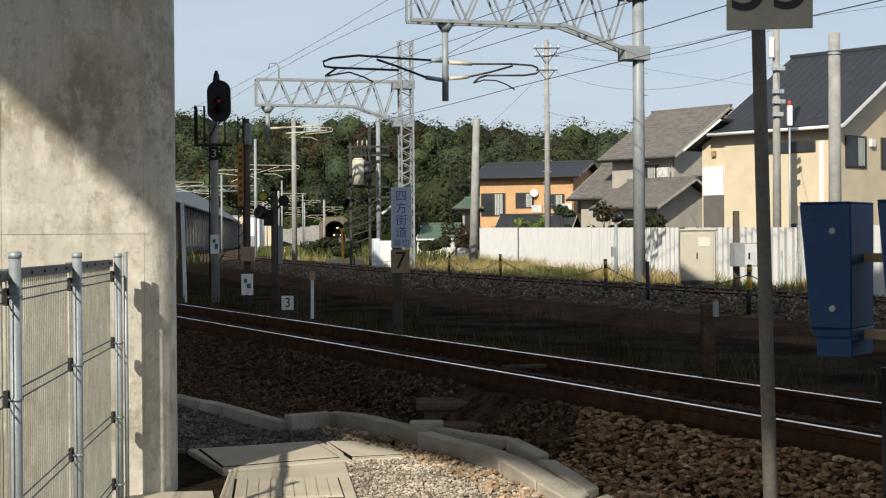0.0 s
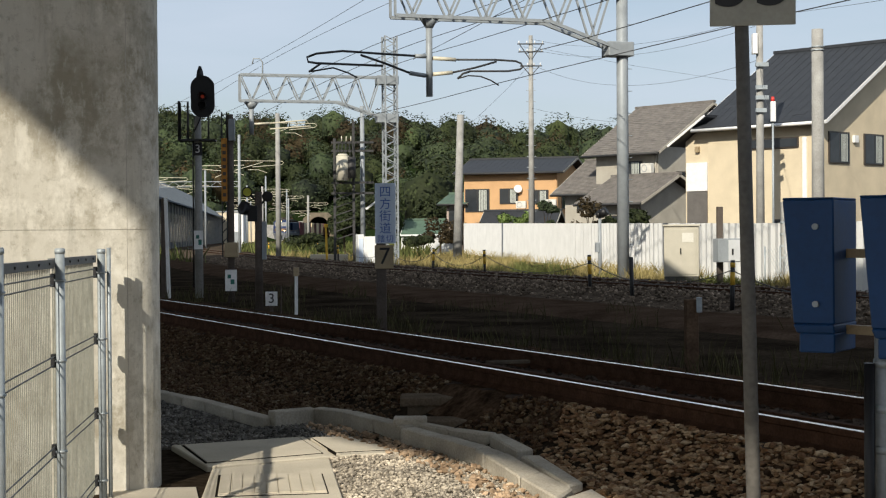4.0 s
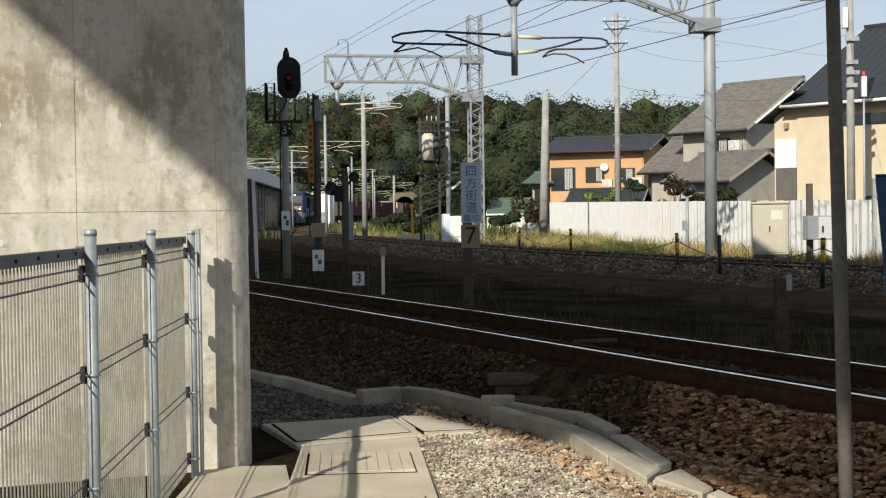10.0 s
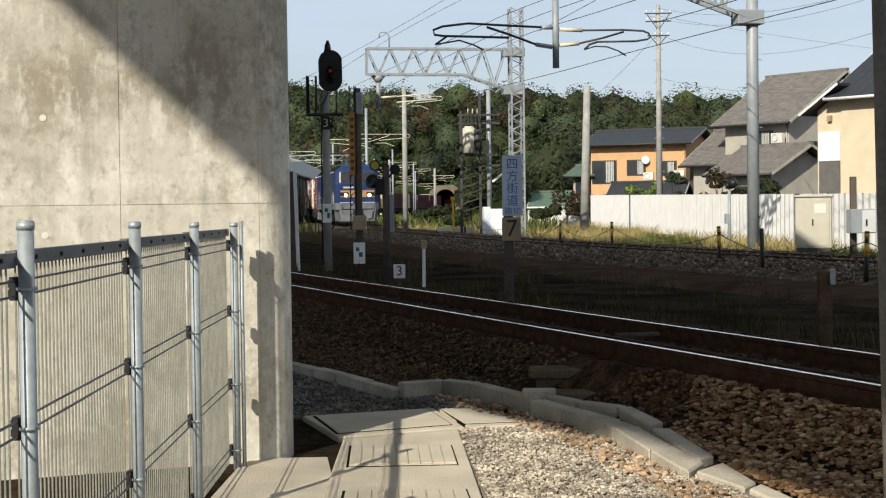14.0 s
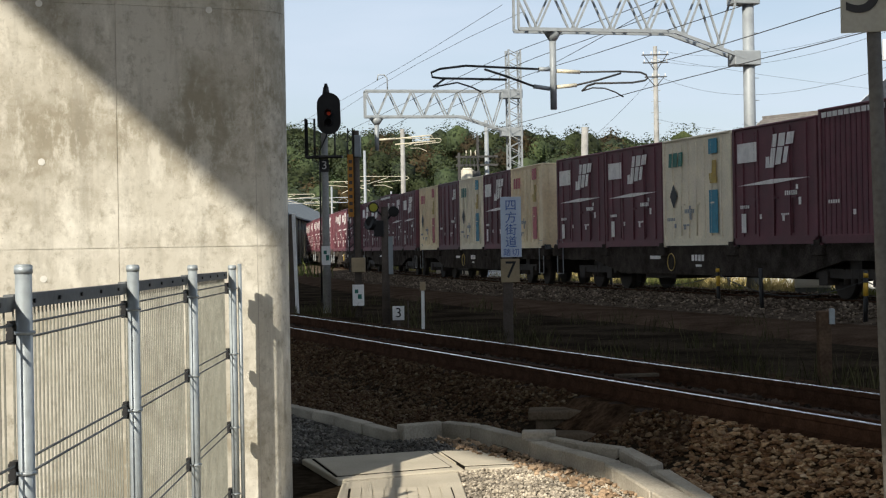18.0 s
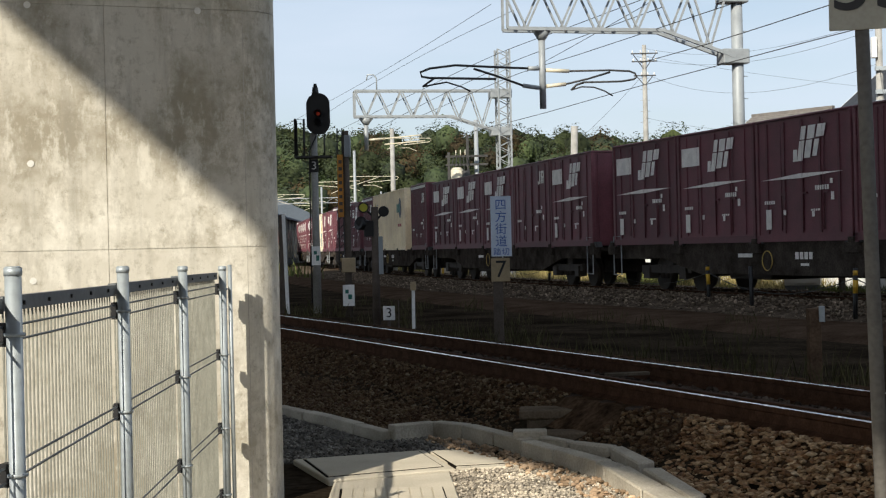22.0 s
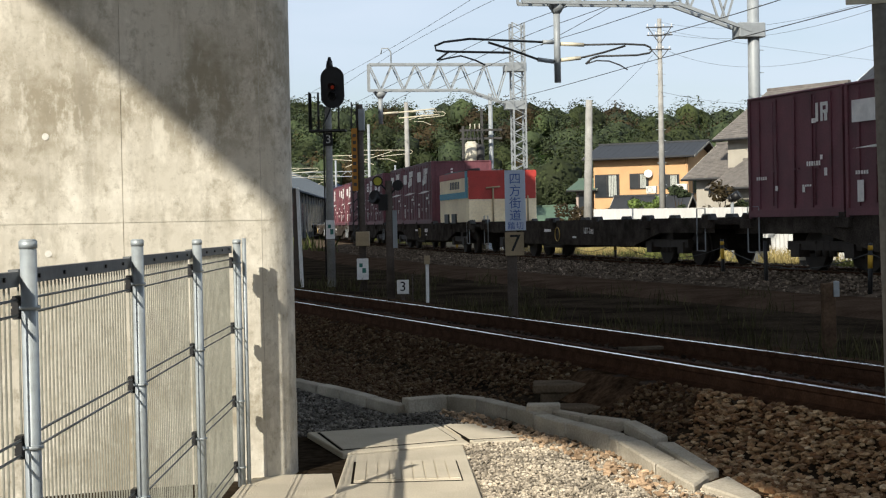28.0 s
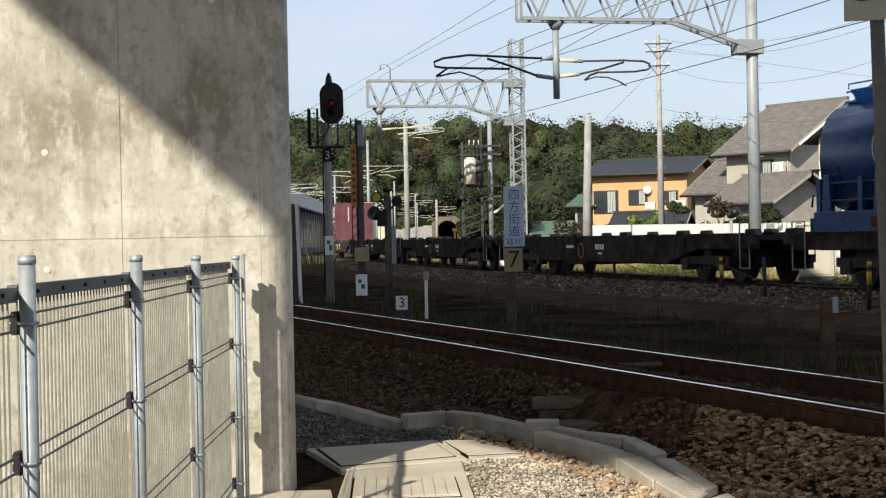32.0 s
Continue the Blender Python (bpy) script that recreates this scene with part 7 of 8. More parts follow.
# ---- houses ----
def gable_house(x, y, turn, L, D, ze, zr, wall, roof, label, over=0.5, tiles=False, name="house"):
    """A house whose right front corner stands at x, y: front wall runs L to the left, right gable D to the back."""
    t = thing(name, pose(x, y, 0.1, 0, 0, turn), label, "house")
    w = 0.15
    for y0 in (0, D - w):
        bm = B()
        box(bm, -L, 0, y0, y0 + w, -0.2, ze)
        part("long_wall", bm, wall, t)
    for x0 in (-L, -w):
        bm = B()
        pts = [(w, -0.2), (D - w, -0.2), (D - w, ze), (D / 2, zr - 0.15), (w, ze)]
        lo = [bm.verts.new((x0, a, b)) for a, b in pts]
        hi = [bm.verts.new((x0 + w, a, b)) for a, b in pts]
        bm.faces.new(lo[::-1])
        bm.faces.new(hi)
        for i in range(5):
            bm.faces.new((lo[i], lo[(i + 1) % 5], hi[(i + 1) % 5], hi[i]))
        part("gable_wall", bm, wall, t)
    slope = (zr - ze) / (D / 2)
    for s in (0, 1):
        bm = B()
        e = -over if s == 0 else D + over
        zl = ze - over * slope + 0.05
        for (ya, za, yb, zb, th) in ((e, zl, D / 2, zr + 0.05, 0.12),):
            v = [bm.verts.new(p) for p in ((-L - over, ya, za), (over, ya, za), (over, yb, zb), (-L - over, yb, zb), (-L - over, ya, za + th), (over, ya, za + th), (over, yb, zb + th), (-L - over, yb, zb + th))]
            for f in ((3, 2, 1, 0), (4, 5, 6, 7), (0, 1, 5, 4), (1, 2, 6, 5), (2, 3, 7, 6), (3, 0, 4, 7)):
                bm.faces.new([v[i] for i in f])
        r = part("roof_slope", bm, roof, t)
        if s == 0:
            bm = B()
            n = 24 if tiles else 12
            for k in range(n):
                f = (k + 0.5) / n
                yy, zz = e + (D / 2 - e) * f, zl + (zr + 0.05 - zl) * f + 0.12
                if tiles:
                    box(bm, -L - over + 0.02, over - 0.02, yy - 0.03, yy + 0.01, zz - 0.01, zz + 0.012)
                else:
                    pass
            if not tiles:
                m = int((L + 2 * over) / 0.45)
                for k in range(m + 1):
                    xx = -L - over + 0.03 + (L + 2 * over - 0.06) * k / m
                    bar(bm, (xx, e + 0.02, zl + 0.125), (xx, D / 2, zr + 0.175), 0.02, 0.02)
            part("roof_ribs", bm, roof, r)
    bm = B()
    box(bm, -L - over - 0.05, over + 0.05, D / 2 - 0.12, D / 2 + 0.12, zr + 0.12, zr + 0.26)
    part("ridge", bm, roof, t)
    for xx in (over, -L - over):
        for s in (0, 1):
            bm = B()
            e = -over if s == 0 else D + over
            bar(bm, (xx, e, ze - over * slope + 0.08), (xx, D / 2, zr + 0.08), 0.05, 0.15)
            part("bargeboard", bm, WHITE if wall is BEIGE else GREYWALL, t)
    bm = B()
    rod(bm, (-L - over, -over - 0.06, ze - over * slope + 0.06), (over, -over - 0.06, ze - over * slope + 0.06), 0.07, n=8)
    part("gutter", bm, WHITE if wall is BEIGE else DARKSTEEL, t)
    bm = B()
    rod(bm, (-0.12, -0.06, 0), (-0.12, -0.06, ze), 0.045, n=8)
    part("downpipe", bm, wall, t)
    return t


def window(t, side, a, z, w, h, curtain=True, frame_m=None):
    """A window on the front (side 'f': a along the wall to the left) or the right gable ('g': a back from the corner)."""
    fm = frame_m or mat("dark_frame", (0.05, 0.042, 0.035), 0.4, 0, 4, 0.1)
    m = pose(-a, 0, z) if side == "f" else pose(0, a, z, 0, 0, 90)
    bm = B()
    box(bm, -w / 2 - 0.06, w / 2 + 0.06, -0.06, 0.02, -h / 2 - 0.06, h / 2 + 0.06)
    fr = part("window", bm, fm, t, bevel=0.01, at=m)
    for k in (-1, 1):
        bm = B()
        box(bm, min(0.02 * k, k * w / 2), max(0.02 * k, k * w / 2), -0.075, -0.061, -h / 2, h / 2)
        part("pane", bm, GLASSY, fr)
    if curtain:
        bm = B()
        for k in range(5):
            box(bm, w * 0.08 + k * w * 0.07, w * 0.13 + k * w * 0.07, -0.08, -0.076, -h / 2 + 0.03, h / 2 - 0.03)
        part("curtain", bm, mat("curtain", (0.42, 0.44, 0.40), 0.8, 0, 4, 0.1), fr)
    return fr


def aircon(t, x, y, z):
    bm = B()
    box(bm, -0.4, 0.4, -0.3, 0.0, -0.28, 0.28)
    a = part("air_conditioner", bm, mat("aircon_white", (0.62, 0.60, 0.54), 0.5, 0, 4, 0.1), t, "off-white outdoor air conditioner unit", 0.02, pose(x, y, z))
    bm = B()
    pipe(bm, [(-0.1 + 0.2 * math.cos(k * math.pi / 8), -0.31, 0.2 * math.sin(k * math.pi / 8)) for k in range(17)], 0.02, 5)
    part("fan_ring", bm, GREYPAINT, a)
    bm = B()
    for sx in (-0.3, 0.3):
        rod(bm, (sx, -0.15, -0.6), (sx, -0.15, -0.28), 0.03, n=6)
    part("stand", bm, GREYPAINT, a)


# beige house beside the line
h1 = gable_house(16.2, 62.0, -48, 5.8, 11.5, 6.15, 9.6, BEIGE, ROOFDARK, "beige rendered house with a steep dark metal roof", 0.5)
window(h1, "f", 2.4, 5.2, 2.4, 0.34, False)
window(h1, "f", 1.6, 1.75, 1.4, 0.4, False)
window(h1, "g", 1.15, 4.95, 1.4, 1.2)
window(h1, "g", 3.8, 4.95, 1.4, 1.2)
bm = B()
box(bm, -0.95, -0.75, -0.04, -0.002, 0.0, 5.4)
part("drain_strip", bm, WHITE, h1)
bm = B()
box(bm, 0.0, 0.12, 2.2, 2.5, 5.2, 5.5)
part("vent_hood", bm, WHITE, h1)
wing = thing("house_wing", pose(12.3, 66.3, 0.1, 0, 0, -48), "beige side wing with a white sheet and a grey door", "house")
bm = B()
pts = [(-1.3, -0.2), (-0.004, -0.2), (-0.004, 6.3), (-1.3, 5.5)]
lo = [bm.verts.new((a, 0.1, b)) for a, b in pts]
hi = [bm.verts.new((a, 6.0, b)) for a, b in pts]
bm.faces.new(lo)
bm.faces.new(hi[::-1])
for i in range(4):
    bm.faces.new((lo[i], hi[i], hi[(i + 1) % 4], lo[(i + 1) % 4]))
part("wall", bm, BEIGE, wing)
bm = B()
v = [bm.verts.new(p) for p in ((-1.75, -0.5, 5.28), (0.2, -0.5, 6.48), (0.2, 6.4, 6.48), (-1.75, 6.4, 5.28), (-1.75, -0.5, 5.4), (0.2, -0.5, 6.6), (0.2, 6.4, 6.6), (-1.75, 6.4, 5.4))]
for f in ((3, 2, 1, 0), (4, 5, 6, 7), (0, 1, 5, 4), (1, 2, 6, 5), (2, 3, 7, 6), (3, 0, 4, 7)):
    bm.faces.new([v[i] for i in f])
part("roof_slope", bm, ROOFDARK, wing)
bm = B()
bar(bm, (-1.8, -0.55, 5.3), (0.25, -0.55, 6.54), 0.05, 0.1)
part("bargeboard", bm, WHITE, wing)
bm = B()
box(bm, -1.22, -0.08, 0.03, 0.098, 3.3, 4.55)
part("white_sheet", bm, WHITE, wing, "bright white sheet on the wall")
bm = B()
box(bm, -1.2, -0.1, 0.05, 0.098, 0.2, 3.28)
part("door", bm, mat("grey_door", (0.13, 0.12, 0.11), 0.6, 0, 4, 0.15), wing, "dark grey panelled door")
bm = B()
box(bm, -0.7, -0.5, -0.04, 0.098, 5.0, 5.25)
part("vent_hood", bm, TANPLATE, wing)

# grey tiled house behind it
h2 = gable_house(13.2, 86.5, -50, 4.85, 8.5, 6.3, 8.95, GREYWALL, ROOFGREY, "grey rendered house with a brown tiled roof", 0.6, True)
window(h2, "f", 2.1, 5.2, 1.7, 0.75)
window(h2, "g", 2.2, 4.0, 1.2, 1.9, False)
window(h2, "g", 1.6, 1.0, 0.9, 0.9, False)
aircon(h2, -0.42, -0.3, 5.15)
h2b = gable_house(11.75, 83.4, -50, 3.9, 5.2, 3.3, 4.6, GREYWALL, ROOFGREY, "lower wing of the grey house with a tiled roof", 0.6, True)
window(h2b, "f", 1.7, 1.9, 1.8, 1.0)
h2c = gable_house(10.05, 90, -50, 2.6, 5.0, 4.1, 5.8, GREYWALL, ROOFGREY, "small tiled roof wing of the grey house", 0.6, True)
window(h2c, "f", 1.0, 3.2, 1.0, 0.6, False)

# orange house further off
h3 = gable_house(10.1, 117.5, -20, 7.6, 7.5, 6.3, 7.35, ORANGE, ROOFDARK, "orange rendered house with a dark tiled roof", 0.7)
window(h3, "f", 6.5, 4.1, 1.9, 1.7)
window(h3, "f", 3.9, 4.4, 1.4, 1.1)
window(h3, "f", 1.5, 4.3, 1.5, 1.0)
window(h3, "g", 2.0, 3.9, 1.4, 0.9, False)
aircon(h3, -2.6, -0.9, 3.7)
aircon(h3, -0.2, -0.9, 3.8)
bm = B()
rod(bm, (-3.1, -0.25, 4.95), (-3.05, -0.35, 4.97), 0.33, 0.3, 16)
part("satellite_dish", bm, WHITE, h3, "white satellite dish")
porch = gable_house(9.4, 115.3, -20, 5.2, 2.6, 2.2, 3.1, mat("brown_wood", (0.16, 0.10, 0.06), 0.8, 0, 4, 0.2), ROOFDARK, "dark roofed porch of the orange house", 0.5)
annex = gable_house(2.8, 120.5, -20, 1.3, 5, 3.9, 4.6, mat("pink_render", (0.40, 0.33, 0.29), 0.9, 0, 2, 0.1), mat("green_roof", (0.08, 0.13, 0.09), 0.6, 0, 3, 0.2), "small annex with a green roof", 0.6)
window(annex, "f", 0.6, 2.9, 0.9, 1.6, False)
shed_g = gable_house(0.6, 112, -10, 2.0, 3, 1.6, 2.4, BEIGE, MATS["green_roof"], "low garden shed with a green roof", 0.5, name="garden_shed")

# white house beyond the beige one, and a far cottage
h4 = gable_house(30, 78, -30, 7, 8, 6.2, 8.6, WHITE, ROOFDARK, "white house beyond the beige one", 0.4)
window(h4, "f", 2, 4.5, 1.2, 1.2)

LETTERW = mat("letter_white", (0.62, 0.60, 0.58), 0.55, 0, 6, 0.15)

# ---- depot sheds and distant railway clutter ----
def long_shed(x, y, turn, L, D, ze, zr, label):
    """A long gabled hall: local y runs along it, its right eave over the columns at x = D."""
    t = thing("depot_shed", pose(x, y, 0, 0, 0, turn), label, "shed")
    bm = B()
    pts = [(0.6, -0.2), (D - 0.9, -0.2), (D - 0.9, ze), (D / 2, zr - 0.35), (0.6, ze)]
    lo, hi = [bm.verts.new((a, 0, b)) for a, b in pts], [bm.verts.new((a, L, b)) for a, b in pts]
    bm.faces.new(lo)
    bm.faces.new(hi[::-1])
    for i in range(5):
        bm.faces.new((lo[i], hi[i], hi[(i + 1) % 5], lo[(i + 1) % 5]))
    part("hall", bm, mat("blue_grey_sheet", (0.055, 0.066, 0.082), 0.7, 0, 0.5, 0.2), t)
    for e, f in ((-0.1, D / 2), (D + 0.1, D / 2)):
        bm = B()
        v = [bm.verts.new(q) for q in ((e, -0.5, ze), (f, -0.5, zr), (f, L + 0.5, zr), (e, L + 0.5, ze))]
        v2 = [bm.verts.new(q.co + Vector((0, 0, 0.15))) for q in v]
        bm.faces.new(v[::-1])
        bm.faces.new(v2)
        for i in range(4):
            bm.faces.new((v[i], v[(i + 1) % 4], v2[(i + 1) % 4], v2[i]))
        r = part("roof_slope", bm, mat("shed_roof", (0.085, 0.105, 0.13), 0.8, 0.0, 0.5, 0.2), t)
        for k in range(int(L / 2.0)):
            bm = B()
            bar(bm, (e, k * 2.0, ze + 0.17), (f, k * 2.0, zr + 0.17), 0.05, 0.05)
            part("seam", bm, MATS["shed_roof"], r)
    for k in range(int(L / 4.5)):
        bm = B()
        box(bm, D - 0.35, D - 0.2, 1 + k * 4.5, 1.18 + k * 4.5, -0.2, ze)
        part("column", bm, POLECON, t)
        bm = B()
        box(bm, D - 0.9, D - 0.86, 1.8 + k * 4.5, 4.6 + k * 4.5, 0.9, ze - 0.8)
        part("window", bm, GLASSY, t)
    return t


long_shed(-33.7, 116.3, 5.65, 172, 12.2, 4.75, 9.0, "long blue-grey depot shed with pale columns")
for x, y, w, d, h, m, lab in ((-21.6, 172, 1.7, 3, 4.2, WHITE, "small white track hut"), (-36, 290, 8, 8, 6, BEIGE, "pale far building below the hill"), (6, 215, 9, 7, 5, BEIGE, "far pale house below the hill")):
    t = thing("lineside_hut", pose(x, y, 0.0), lab, "hut")
    bm = B()
    box(bm, -w / 2, w / 2, 0, d, -0.2, h)
    part("wall", bm, m, t, bevel=0.03)
    bm = B()
    box(bm, -w / 2 - 0.15, w / 2 + 0.15, -0.15, d + 0.15, h, h + 0.2)
    part("roof", bm, GREYPAINT, t)
    bm = B()
    box(bm, -0.4, 0.4, -0.05, 0.0, 0, min(2.0, h - 0.3))
    part("door", bm, GREYPAINT, t)

rng = random.Random(11)


def far_mast(x, y, h, arms, turn, concrete=True, big=False):
    t = thing("far_catenary_mast", pose(x, y, 0, 0, 0, turn), "distant catenary mast with cantilever arms", "catenary mast", "far masts")
    bm = B()
    rod(bm, (0, 0, -0.2), (0, 0, h), 0.17 if concrete else 0.1, 0.13 if concrete else 0.09, 10)
    part("shaft", bm, POLECON if concrete else GREYPAINT, t)
    for z, l in arms:
        k = abs(l) / 3.0
        sg = 1 if l > 0 else -1
        bm = B()
        pipe(bm, [(-0.42 * k * sg, 0, z), (l, 0, z - 0.04), (l + 0.1 * sg, 0, z - 0.14), (l, 0, z - 0.26), (l * 0.3, 0, z - 0.42)], 0.022, 5)
        c = part("cantilever", bm, INSUL, t)
        bm = B()
        pipe(bm, [(-0.3 * sg, 0, z - 0.65), (l * 0.55, 0, z - 0.1)], 0.02, 5)
        part("brace", bm, INSUL, c)
        bm = B()
        pipe(bm, [(l * 0.2, 0, z - 0.6), (l * 0.45, 0, z - 0.6), (l * 0.65, 0, z - 0.8)], 0.02, 5)
        part("steady_arm", bm, INSUL, c)
    return t


far_mast(-8.88, 91, 8.86, [(8.3, 2.25)], 8)
far_mast(-12.3, 100, 8.2, [(6.5, 2.8), (6.2, -2.4)], 8, False)
for k in range(9):
    y = 122 + k * 21
    f = -0.185 + 0.104 * ((k * 0.381) % 1)
    far_mast(f * y, y, rng.uniform(6.8, 8.6), [(rng.uniform(5.6, 6.8), (-1 if k % 2 else 1) * rng.uniform(2.4, 3.4))], rng.uniform(-8, 14), k % 3 == 0)
for k, (px_, y, h) in enumerate(((-0.108, 185, 7.5), (-0.092, 215, 8), (-0.078, 190, 6.5), (-0.118, 150, 6.5))):
    far_mast(px_ * y, y, h, [(h - 0.9, 2.4), (h - 1.9, -2.0)], 0, k % 2 == 0)
# gantry beams across the depot tracks
for y, x0, x1, z in ((150, -28.5, -18.5, 6.4),):
    t = thing("depot_gantry", pose(0, y, 0), "slim pale steel gantry over the depot tracks", "gantry", "depot gantries")
    bm = B()
    for x in (x0, x1):
        bar(bm, (x, 0, -0.2), (x, 0, z + 0.6), 0.14, 0.14)
    bar(bm, (x0, 0, z), (x1, 0, z), 0.06, 0.06)
    bar(bm, (x0, 0, z + 0.5), (x1, 0, z + 0.5), 0.06, 0.06)
    n = int((x1 - x0) / 1.4)
    for i in range(n):
        a = x0 + (x1 - x0) * i / n
        b = x0 + (x1 - x0) * (i + 1) / n
        bar(bm, (a, 0, z), ((a + b) / 2, 0, z + 0.5), 0.03, 0.03)
        bar(bm, ((a + b) / 2, 0, z + 0.5), (b, 0, z), 0.03, 0.03)
    part("frame", bm, GREYPAINT, t)

# tunnel mouth
t = thing("tunnel_portal", pose(-24.0, 337, 0, 0, 0, -6), "sooty concrete tunnel portal with a dark arch", "tunnel", "", "structure")
SOOT = mat("sooty_concrete", (0.17, 0.145, 0.11), 0.9, 0, 0.8, 0.3, 0.2, 12)
ARCH = [(-2.3, -0.3), (-2.3, 3.4)] + [(2.3 * math.cos(math.pi - k * math.pi / 12), 3.4 + 2.2 * math.sin(math.pi - k * math.pi / 12)) for k in range(1, 12)] + [(2.3, 3.4), (2.3, -0.3)]


def vault(name, outer, y0, y1, material):
    """A wall of the outer outline, pierced by the arch, from y0 to y1."""
    bm = B()
    pts = ARCH + outer
    lo = [bm.verts.new((a, y0, b)) for a, b in pts]
    hi = [bm.verts.new((a, y1, b)) for a, b in pts]
    bm.faces.new(lo)
    bm.faces.new(hi[::-1])
    for i in range(len(pts)):
        bm.faces.new((lo[i], hi[i], hi[(i + 1) % len(pts)], lo[(i + 1) % len(pts)]))
    return part(name, bm, material, t)


vault("face", [(3.5, -0.3), (3.5, 5.2), (2.0, 6.5), (-2.0, 6.5), (-3.5, 5.2), (-3.5, -0.3)], 0, 1.2, SOOT)
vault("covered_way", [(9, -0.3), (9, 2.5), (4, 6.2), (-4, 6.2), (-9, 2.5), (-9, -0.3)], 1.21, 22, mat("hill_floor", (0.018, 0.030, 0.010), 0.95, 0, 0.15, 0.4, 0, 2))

for k in range(4):
    bm = B()
    box(bm, -36.0 + k * 2.15, -33.87 + k * 2.15, 337.6, 338.4, -0.3, 4.6 - 0.25 * (3 - k))
    solid("retaining_wall", bm, POLECON, "pale concrete retaining wall beside the tunnel", "wall", "retaining wall bays", "structure")

# ---- wooded hill ----
RX = np.array([-400, -120, -72, -60, -45, -33, -26, -20, -10, 0, 10, 20, 30, 45, 60, 120, 400.0])
RZ = np.array([24, 26, 27.5, 25, 26, 24, 28, 27.5, 26, 23, 23, 22, 21, 21, 21, 20, 18.0])


def hill_z(x, y):
    top = np.interp(x * 430 / max(y, 200), RX, RZ)
    y0 = np.interp(x, [-300, -60, -36, -30, -18, -8, 4, 60, 300], [300, 260, 335, 339, 339, 330, 215, 190, 190])
    k = min(1.0, max(0.0, (y - y0) / (430 - y0)))
    k = k * k * (3 - 2 * k)
    return 0.1 + (top - 0.1) * k + 1.6 * noise.noise(Vector((x * 0.03, y * 0.03, 0))) * k


bm = B()
xs = [-1500, -900, -500] + list(range(-320, 330, 16)) + [500, 900, 1500]
ys = [180, 200, 220, 240, 260, 280, 300, 320, 335, 339, 343, 350, 360, 375, 390, 410, 430, 470, 560, 800]
rows = [[bm.verts.new((x, y, hill_z(x, y) if y > 181 else -0.4)) for y in ys] for x in xs]
for a, b in zip(rows, rows[1:]):
    for i in range(len(ys) - 1):
        if -33 < a[i].co.x < -15 and b[i].co.x < -15 and 334 < ys[i] < 350:
            continue        # the tunnel passes here
        bm.faces.new((a[i], b[i], b[i + 1], a[i + 1])).smooth = True
HILL = mat("hill_floor", (0.018, 0.030, 0.010), 0.95, 0, 0.15, 0.4, 0, 2)
solid("hill", bm, HILL, "dark wooded hill slope behind the railway", "hill", "", "structure")


def leaf_cloud(centres, per, leaf, seed):
    """Verts and faces of many small leaf clumps filling crowns: rows of x, y, z, radius, height."""
    g = np.random.RandomState(seed)
    V, F = [], []
    for cx, cy, cz, r, h in centres:
        n = per
        d = g.normal(size=(n, 3))
        d /= np.linalg.norm(d, axis=1)[:, None]
        rad = 0.68 + 0.3 * g.rand(n) ** 0.8
        lump = 1 + 0.22 * np.sin(d[:, 0] * 5 + cx) * np.sin(d[:, 2] * 4 + cy) + 0.05 * g.normal(size=n)
        p = d * (rad * lump)[:, None] * np.array([r, r, h])
        p[:, 2] = np.where(p[:, 2] < -0.35 * h, -0.35 * h + 0.1 * p[:, 2], p[:, 2])
        p += np.array([cx, cy, cz])
        out = d + np.array([0, 0, 0.35]) + 0.45 * g.normal(size=(n, 3))
        a = np.cross(out, g.normal(size=(n, 3)))
        a /= np.linalg.norm(a, axis=1)[:, None]
        b = np.cross(out, a)
        b /= np.linalg.norm(b, axis=1)[:, None]
        s = leaf * (0.6 + 0.8 * g.rand(n))[:, None]
        V.append(np.stack([p - a * s, p + b * s * 0.55, p + a * s, p - b * s * 0.55], 1).reshape(-1, 3))
    V = np.concatenate(V)
    F = np.arange(len(V)).reshape(-1, 4)
    return V, F


def cores(centres):
    """Lumpy inner bodies of the crowns, so that little shows between the leaves."""
    gr = (1 + 5 ** 0.5) / 2
    ico = np.array([(x, y * gr, 0) for x in (-1, 1) for y in (-1, 1)] + [(0, x, y * gr) for x in (-1, 1) for y in (-1, 1)] + [(y * gr, 0, x) for x in (-1, 1) for y in (-1, 1)], float) / 1.902
    tri = [(i, j, k) for i, j, k in itertools.combinations(range(12), 3) if max(np.linalg.norm(ico[i] - ico[j]), np.linalg.norm(ico[j] - ico[k]), np.linalg.norm(ico[i] - ico[k])) < 1.2]
    tri = [(i, j, k) if np.dot(np.cross(ico[j] - ico[i], ico[k] - ico[i]), ico[i]) > 0 else (i, k, j) for i, j, k in tri]
    C = np.array(centres)
    V = (ico[None] * C[:, None, [3, 3, 4]] * 0.74 + C[:, None, :3]).reshape(-1, 3)
    return V, (np.arange(len(C))[:, None, None] * 12 + np.array(tri)[None]).reshape(-1, 3)


def leaves(name, centres, per, leaf, seed, material, label, category="trees", kind="stuff"):
    V, F = leaf_cloud(centres, per, leaf, seed)
    W2, G = cores(centres)
    me = bpy.data.meshes.new(name)
    me.from_pydata(V.tolist() + W2.tolist(), [], F.tolist() + (G + len(V)).tolist())
    me.materials.append(material)
    me.polygons.foreach_set("use_smooth", [False] * len(F) + [True] * len(G))
    me.update()
    ob = new(name, me)
    return tagged(ob, label, category, "", kind)


